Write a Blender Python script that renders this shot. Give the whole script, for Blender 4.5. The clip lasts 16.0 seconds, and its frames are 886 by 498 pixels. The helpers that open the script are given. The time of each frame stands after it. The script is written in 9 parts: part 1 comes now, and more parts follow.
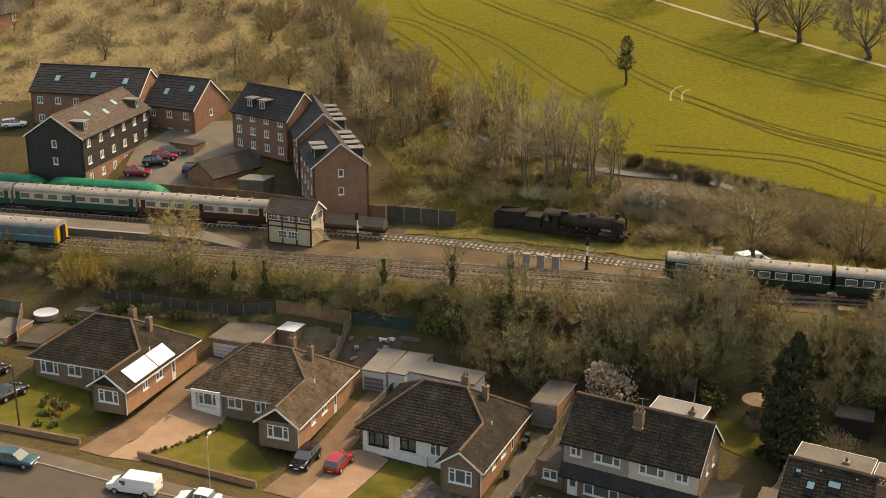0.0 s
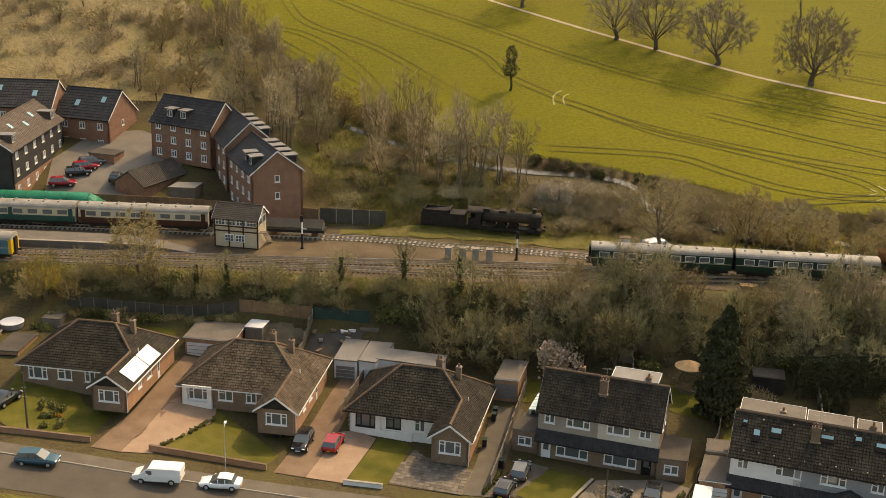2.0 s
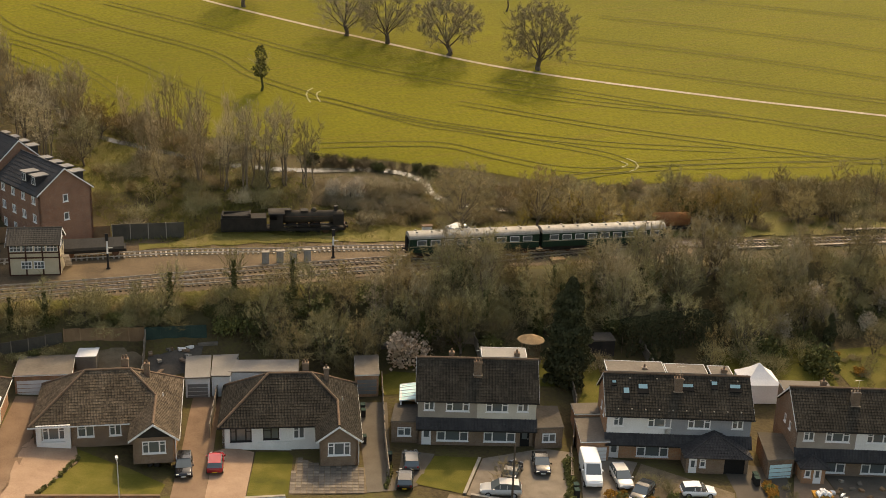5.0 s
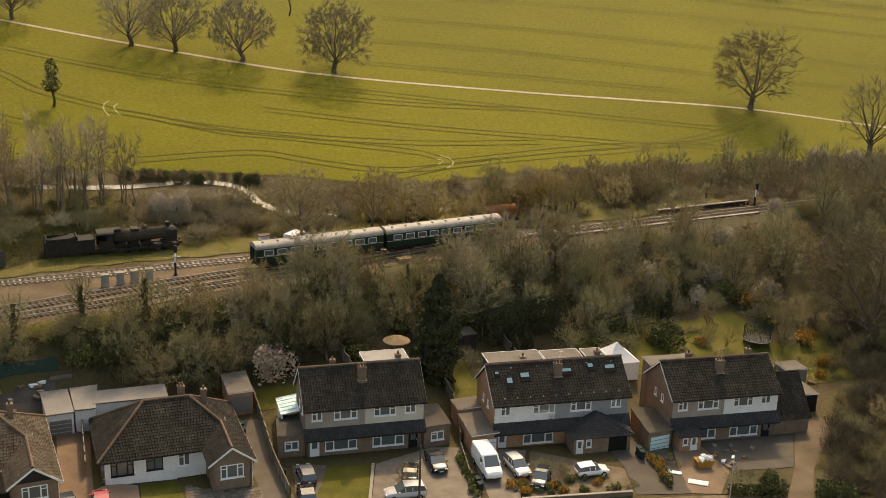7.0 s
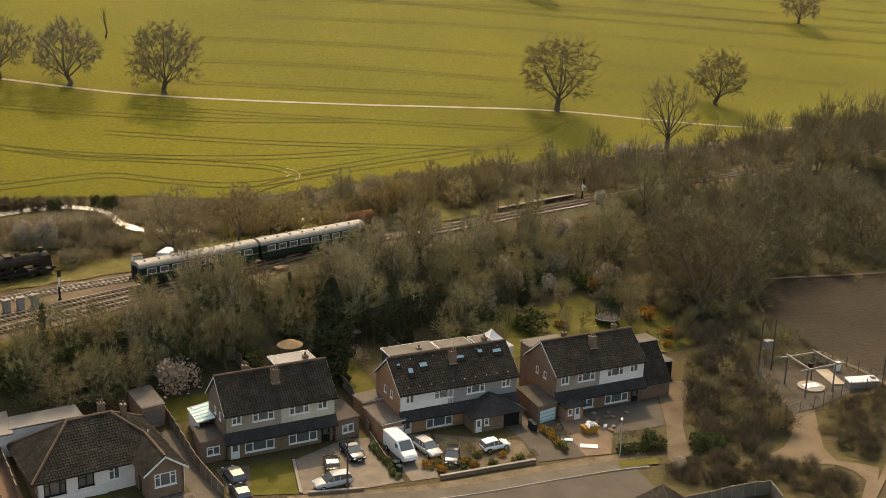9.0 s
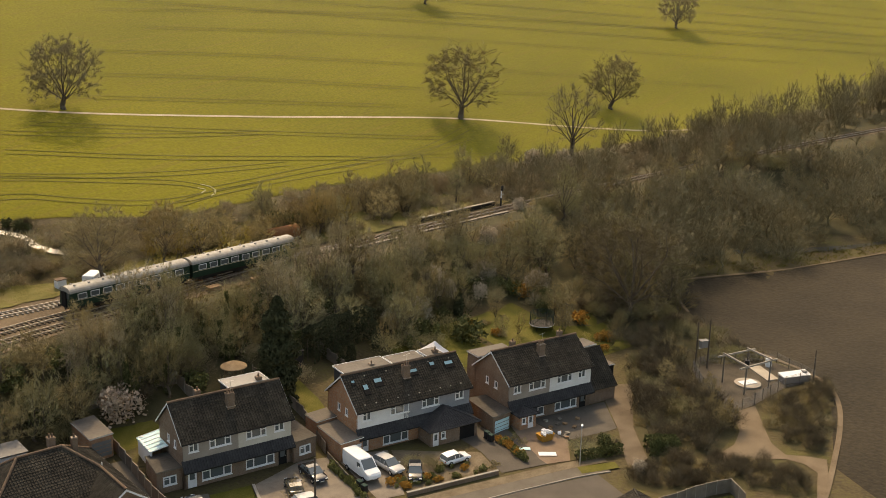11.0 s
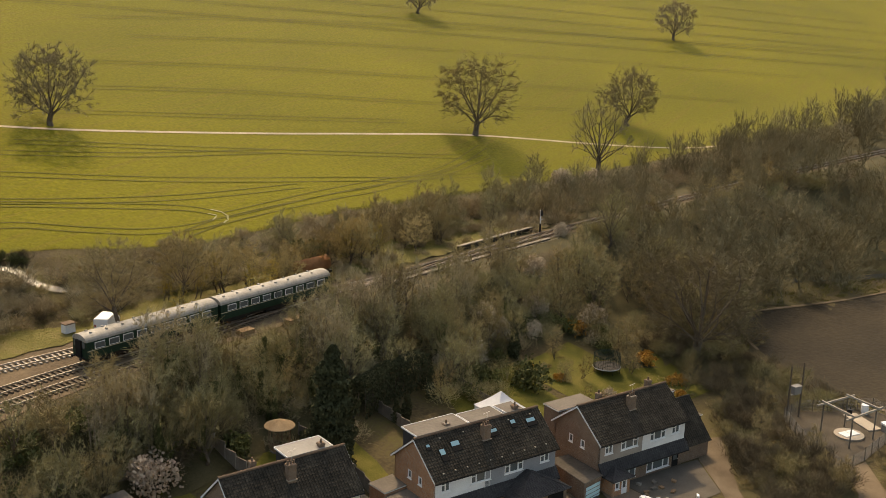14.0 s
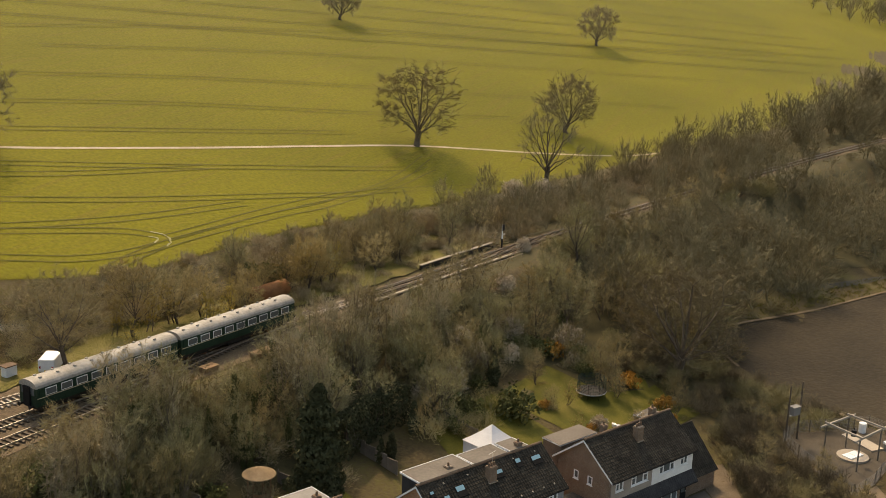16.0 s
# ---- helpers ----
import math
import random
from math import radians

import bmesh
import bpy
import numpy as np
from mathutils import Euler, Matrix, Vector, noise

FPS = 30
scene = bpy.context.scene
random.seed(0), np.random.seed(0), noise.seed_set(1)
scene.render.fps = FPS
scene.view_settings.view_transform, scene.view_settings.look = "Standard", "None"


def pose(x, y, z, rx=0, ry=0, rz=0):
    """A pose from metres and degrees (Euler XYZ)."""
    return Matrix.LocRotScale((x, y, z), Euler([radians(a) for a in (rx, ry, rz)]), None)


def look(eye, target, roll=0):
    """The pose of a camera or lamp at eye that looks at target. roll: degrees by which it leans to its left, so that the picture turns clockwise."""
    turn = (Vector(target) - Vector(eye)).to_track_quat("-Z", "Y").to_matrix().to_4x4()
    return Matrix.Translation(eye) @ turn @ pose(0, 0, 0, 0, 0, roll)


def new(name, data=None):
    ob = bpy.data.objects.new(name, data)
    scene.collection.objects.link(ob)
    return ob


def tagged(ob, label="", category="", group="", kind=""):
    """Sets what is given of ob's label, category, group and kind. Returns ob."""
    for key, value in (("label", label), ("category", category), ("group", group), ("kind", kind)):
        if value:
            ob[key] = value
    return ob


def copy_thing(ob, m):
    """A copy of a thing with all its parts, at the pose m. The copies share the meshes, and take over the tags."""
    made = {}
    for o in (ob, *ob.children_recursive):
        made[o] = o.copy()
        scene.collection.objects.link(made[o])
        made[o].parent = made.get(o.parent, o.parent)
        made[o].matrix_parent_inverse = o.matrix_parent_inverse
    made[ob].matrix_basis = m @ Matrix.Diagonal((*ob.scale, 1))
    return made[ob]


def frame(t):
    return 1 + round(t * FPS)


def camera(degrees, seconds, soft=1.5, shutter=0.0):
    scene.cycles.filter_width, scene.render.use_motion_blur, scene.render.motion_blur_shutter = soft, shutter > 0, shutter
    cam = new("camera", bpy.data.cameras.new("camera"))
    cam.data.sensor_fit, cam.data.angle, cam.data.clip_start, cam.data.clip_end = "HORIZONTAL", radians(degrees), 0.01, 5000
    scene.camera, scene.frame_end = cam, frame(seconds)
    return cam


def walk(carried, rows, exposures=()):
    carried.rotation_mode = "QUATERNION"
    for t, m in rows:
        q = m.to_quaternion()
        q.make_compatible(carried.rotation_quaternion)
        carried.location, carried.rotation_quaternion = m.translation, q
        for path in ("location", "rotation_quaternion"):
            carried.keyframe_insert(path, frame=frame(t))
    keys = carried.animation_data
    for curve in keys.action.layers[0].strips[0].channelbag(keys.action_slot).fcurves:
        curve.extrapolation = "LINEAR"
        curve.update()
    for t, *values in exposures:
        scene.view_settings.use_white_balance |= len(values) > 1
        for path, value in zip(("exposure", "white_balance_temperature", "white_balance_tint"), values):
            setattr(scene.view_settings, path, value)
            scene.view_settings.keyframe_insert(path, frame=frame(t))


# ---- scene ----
cam = camera(41.08, 16.0, 0.85)
# seconds, place, heading (left of +y), pitch, lean
PATH = [
    (0.0, 0.28, 0.47, 61.15, 0.02, -18.76, 0.26),
    (0.5, -4.92, -2.77, 62.53, -2.64, -18.90, 0.60),
    (1.0, -10.45, -5.85, 63.76, -5.43, -18.97, 1.02),
    (1.5, -16.02, -8.75, 64.73, -8.13, -18.89, 1.40),
    (2.0, -21.57, -11.19, 65.48, -10.83, -18.78, 1.68),
    (2.5, -26.43, -11.11, 65.62, -13.54, -18.73, 1.88),
    (3.0, -30.96, -10.03, 65.46, -16.49, -18.64, 1.95),
    (3.5, -35.37, -8.69, 65.26, -19.66, -18.57, 2.02),
    (6.0, -54.62, 2.43, 63.74, -37.08, -17.88, 1.93),
    (6.5, -57.61, 5.24, 63.30, -40.48, -17.66, 1.91),
    (7.0, -60.56, 8.13, 63.14, -43.82, -17.55, 1.82),
    (7.5, -64.36, 9.95, 63.43, -47.07, -17.39, 1.75),
    (8.0, -69.28, 10.94, 63.79, -50.19, -17.14, 1.65),
    (8.5, -73.91, 12.04, 64.14, -53.07, -16.88, 1.50),
    (9.0, -78.73, 13.38, 64.62, -55.79, -16.69, 1.40),
    (9.5, -83.07, 14.71, 65.35, -58.45, -16.53, 1.24),
    (10.125, -85.84, 17.42, 65.60, -60.99, -16.41, 1.28),
    (10.75, -84.50, 21.70, 65.10, -62.42, -16.28, 1.36),
    (11.375, -81.31, 26.65, 64.26, -63.13, -16.15, 1.44),
    (12.0, -78.46, 31.61, 63.49, -63.57, -16.03, 1.52),
    (12.5, -76.91, 35.39, 63.11, -63.90, -15.90, 1.52),
    (13.0, -75.25, 39.30, 62.58, -64.30, -15.77, 1.77),
    (13.5, -73.64, 43.24, 62.11, -64.87, -15.65, 1.90),
    (14.0, -72.03, 46.89, 61.71, -65.57, -15.55, 1.92),
    (14.5, -70.33, 50.52, 61.28, -66.58, -15.41, 1.85),
    (15.0, -68.72, 54.31, 60.94, -67.89, -15.29, 2.08),
    (15.5, -67.05, 57.81, 60.47, -69.43, -15.14, 2.02),
    (16.0, -65.33, 61.20, 59.99, -70.88, -15.01, 2.01),
]
walk(cam, [(t, pose(x, y, z, 90 + pitch, 0, yaw) @ pose(0, 0, 0, 0, 0, lean)) for t, x, y, z, yaw, pitch, lean in PATH], [(0, 0.05, 9100, 9), (6, 0.02, 8900, 9), (10, 0.0, 8700, 9), (16, 0.0, 8600, 9)])

# ---- daylight: sun behind the field, sky all round ----
SUN_AZ, SUN_EL = 40.0, 46.0
world = bpy.data.worlds.new("sky")
scene.world = world
world.use_nodes = True
wn = world.node_tree
sky = wn.nodes.new("ShaderNodeTexSky")
sky.sky_type = 'NISHITA'
sky.sun_disc = False
sky.sun_elevation = radians(SUN_EL)
sky.sun_rotation = radians(90 - SUN_AZ)
sky.dust_density = 3.0
wn.nodes["Background"].inputs["Strength"].default_value = 0.275
wn.links.new(sky.outputs[0], wn.nodes["Background"].inputs["Color"])
sun_data = bpy.data.lights.new("sun", 'SUN')
sun_data.energy, sun_data.angle, sun_data.color = 3.0, radians(0.6), (1.0, 0.84, 0.65)
sun = new("sun", sun_data)
sdir = Vector((math.cos(radians(SUN_AZ)) * math.cos(radians(SUN_EL)), math.sin(radians(SUN_AZ)) * math.cos(radians(SUN_EL)), math.sin(radians(SUN_EL))))
sun.matrix_world = look(sdir * 300, (0, 0, 0))


# ---- materials ----
def mat(name, cols, scale=1.0, rough=0.85, bump=0.3, metal=0.0, fine=12.0, rnd=0.0, spec=0.12, coords="Object", dist=0.02, island=0.0):
    """Two scales of noise between the colours, a fine bump, and a shift of brightness from object to object (rnd) or piece to piece (island)."""
    m = bpy.data.materials.new(name)
    m.use_nodes = True
    n, l = m.node_tree.nodes, m.node_tree.links
    b = n["Principled BSDF"]
    b.inputs["Roughness"].default_value, b.inputs["Metallic"].default_value = rough, metal
    b.inputs["Specular IOR Level"].default_value = spec
    tc = n.new("ShaderNodeTexCoord")
    a = n.new("ShaderNodeTexNoise")
    a.inputs["Scale"].default_value, a.inputs["Detail"].default_value = scale, 6
    c = n.new("ShaderNodeTexNoise")
    c.inputs["Scale"].default_value, c.inputs["Detail"].default_value = scale * fine, 3
    geo = n.new("ShaderNodeNewGeometry")
    src = geo.outputs["Position"] if coords == "World" else tc.outputs["Object"]
    l.new(src, a.inputs["Vector"]), l.new(src, c.inputs["Vector"])
    mix = n.new("ShaderNodeMath")
    mix.operation = 'MULTIPLY_ADD'
    mix.inputs[1].default_value = 0.45
    l.new(c.outputs["Fac"], mix.inputs[0])
    half = n.new("ShaderNodeMath")
    half.operation = 'MULTIPLY'
    half.inputs[1].default_value = 0.6
    l.new(a.outputs["Fac"], half.inputs[0])
    l.new(half.outputs[0], mix.inputs[2])
    ramp = n.new("ShaderNodeValToRGB")
    ramp.color_ramp.elements[0].position, ramp.color_ramp.elements[1].position = 0.36, 0.68
    ramp.color_ramp.elements[0].color = (*cols[0], 1)
    ramp.color_ramp.elements[1].color = (*cols[-1], 1)
    for k, col in enumerate(cols[1:-1]):
        ramp.color_ramp.elements.new(0.36 + 0.32 * (k + 1) / (len(cols) - 1)).color = (*col, 1)
    l.new(mix.outputs[0], ramp.inputs[0])
    out = ramp.outputs[0]
    if rnd or island:
        hsv = n.new("ShaderNodeHueSaturation")
        mr = n.new("ShaderNodeMapRange")
        k = rnd or island
        mr.inputs["To Min"].default_value, mr.inputs["To Max"].default_value = 1 - k, 1 + k
        if rnd:
            l.new(n.new("ShaderNodeObjectInfo").outputs["Random"], mr.inputs[0])
        else:
            l.new(geo.outputs["Random Per Island"], mr.inputs[0])
        l.new(mr.outputs[0], hsv.inputs["Value"])
        l.new(out, hsv.inputs["Color"])
        out = hsv.outputs[0]
    l.new(out, b.inputs["Base Color"])
    if bump:
        bp = n.new("ShaderNodeBump")
        bp.inputs["Strength"].default_value, bp.inputs["Distance"].default_value = bump, dist
        l.new(c.outputs["Fac"], bp.inputs["Height"])
        l.new(bp.outputs[0], b.inputs["Normal"])
    return m


def brick_mat(name, c1, c2, mortar):
    m = bpy.data.materials.new(name)
    m.use_nodes = True
    n, l = m.node_tree.nodes, m.node_tree.links
    b = n["Principled BSDF"]
    b.inputs["Roughness"].default_value = 0.9
    tc = n.new("ShaderNodeTexCoord")
    sep = n.new("ShaderNodeSeparateXYZ")
    add = n.new("ShaderNodeMath")
    comb = n.new("ShaderNodeCombineXYZ")
    l.new(tc.outputs["Object"], sep.inputs[0])
    l.new(sep.outputs[0], add.inputs[0]), l.new(sep.outputs[1], add.inputs[1])
    l.new(add.outputs[0], comb.inputs[0]), l.new(sep.outputs[2], comb.inputs[1])
    t = n.new("ShaderNodeTexBrick")
    t.inputs["Scale"].default_value = 1.0
    t.inputs["Brick Width"].default_value, t.inputs["Row Height"].default_value, t.inputs["Mortar Size"].default_value = 0.225, 0.075, 0.008
    t.inputs["Color1"].default_value, t.inputs["Color2"].default_value, t.inputs["Mortar"].default_value = (*c1, 1), (*c2, 1), (*mortar, 1)
    l.new(comb.outputs[0], t.inputs["Vector"])
    no = n.new("ShaderNodeTexNoise")
    no.inputs["Scale"].default_value = 0.8
    no.inputs["Detail"].default_value = 5
    l.new(tc.outputs["Object"], no.inputs["Vector"])
    mr = n.new("ShaderNodeMapRange")
    mr.inputs["To Min"].default_value, mr.inputs["To Max"].default_value = 0.6, 1.35
    l.new(no.outputs["Fac"], mr.inputs[0])
    hsv = n.new("ShaderNodeHueSaturation")
    l.new(t.outputs["Color"], hsv.inputs["Color"]), l.new(mr.outputs[0], hsv.inputs["Value"])
    l.new(hsv.outputs[0], b.inputs["Base Color"])
    bp = n.new("ShaderNodeBump")
    bp.inputs["Strength"].default_value, bp.inputs["Distance"].default_value = 0.5, 0.01
    l.new(t.outputs["Fac"], bp.inputs["Height"])
    bp.invert = True
    l.new(bp.outputs[0], b.inputs["Normal"])
    return m


def crop_mat(name, c1, c2, soil):
    """Drilled young crop: soft patches, and thin rows of bare soil that run with the drill."""
    m = bpy.data.materials.new(name)
    m.use_nodes = True
    n, l = m.node_tree.nodes, m.node_tree.links
    b = n["Principled BSDF"]
    b.inputs["Roughness"].default_value = 0.9
    b.inputs["Specular IOR Level"].default_value = 0.1
    geo = n.new("ShaderNodeNewGeometry")
    mp = n.new("ShaderNodeMapping")
    mp.inputs["Rotation"].default_value = (0, 0, radians(26))
    mp.inputs["Scale"].default_value = (0.010, 1.15, 1.0)
    l.new(geo.outputs["Position"], mp.inputs["Vector"])
    rows, big, fine = n.new("ShaderNodeTexNoise"), n.new("ShaderNodeTexNoise"), n.new("ShaderNodeTexNoise")
    for t, s, d in ((rows, 1.0, 5), (big, 0.018, 5), (fine, 1.6, 4)):
        t.inputs["Scale"].default_value, t.inputs["Detail"].default_value = s, d
    l.new(mp.outputs[0], rows.inputs["Vector"])
    l.new(geo.outputs["Position"], big.inputs["Vector"]), l.new(geo.outputs["Position"], fine.inputs["Vector"])
    ramps = []
    for src, lo, hi in ((big, 0.35, 0.68), (rows, 0.50, 0.74), (fine, 0.2, 0.8)):
        r = n.new("ShaderNodeMapRange")
        r.inputs["From Min"].default_value, r.inputs["From Max"].default_value = lo, hi
        l.new(src.outputs["Fac"], r.inputs[0])
        ramps.append(r)
    ramps[1].inputs["To Max"].default_value = 0.5
    ramps[2].inputs["To Min"].default_value, ramps[2].inputs["To Max"].default_value = 0.74, 1.26
    m1, m2 = n.new("ShaderNodeMix"), n.new("ShaderNodeMix")
    for x in (m1, m2):
        x.data_type = 'RGBA'
    m1.inputs[6].default_value, m1.inputs[7].default_value = (*c1, 1), (*c2, 1)
    l.new(ramps[0].outputs[0], m1.inputs[0])
    l.new(m1.outputs[2], m2.inputs[6])
    m2.inputs[7].default_value = (*soil, 1)
    l.new(ramps[1].outputs[0], m2.inputs[0])
    hsv = n.new("ShaderNodeHueSaturation")
    l.new(m2.outputs[2], hsv.inputs["Color"]), l.new(ramps[2].outputs[0], hsv.inputs["Value"])
    l.new(hsv.outputs[0], b.inputs["Base Color"])
    bp = n.new("ShaderNodeBump")
    bp.inputs["Strength"].default_value, bp.inputs["Distance"].default_value = 0.8, 0.12
    l.new(fine.outputs["Fac"], bp.inputs["Height"]), l.new(bp.outputs[0], b.inputs["Normal"])
    return m


def glass_mat(name, tint):
    m = bpy.data.materials.new(name)
    m.use_nodes = True
    b = m.node_tree.nodes["Principled BSDF"]
    b.inputs["Base Color"].default_value = (*tint, 1)
    b.inputs["Roughness"].default_value = 0.04
    b.inputs["Specular IOR Level"].default_value = 0.9
    return m


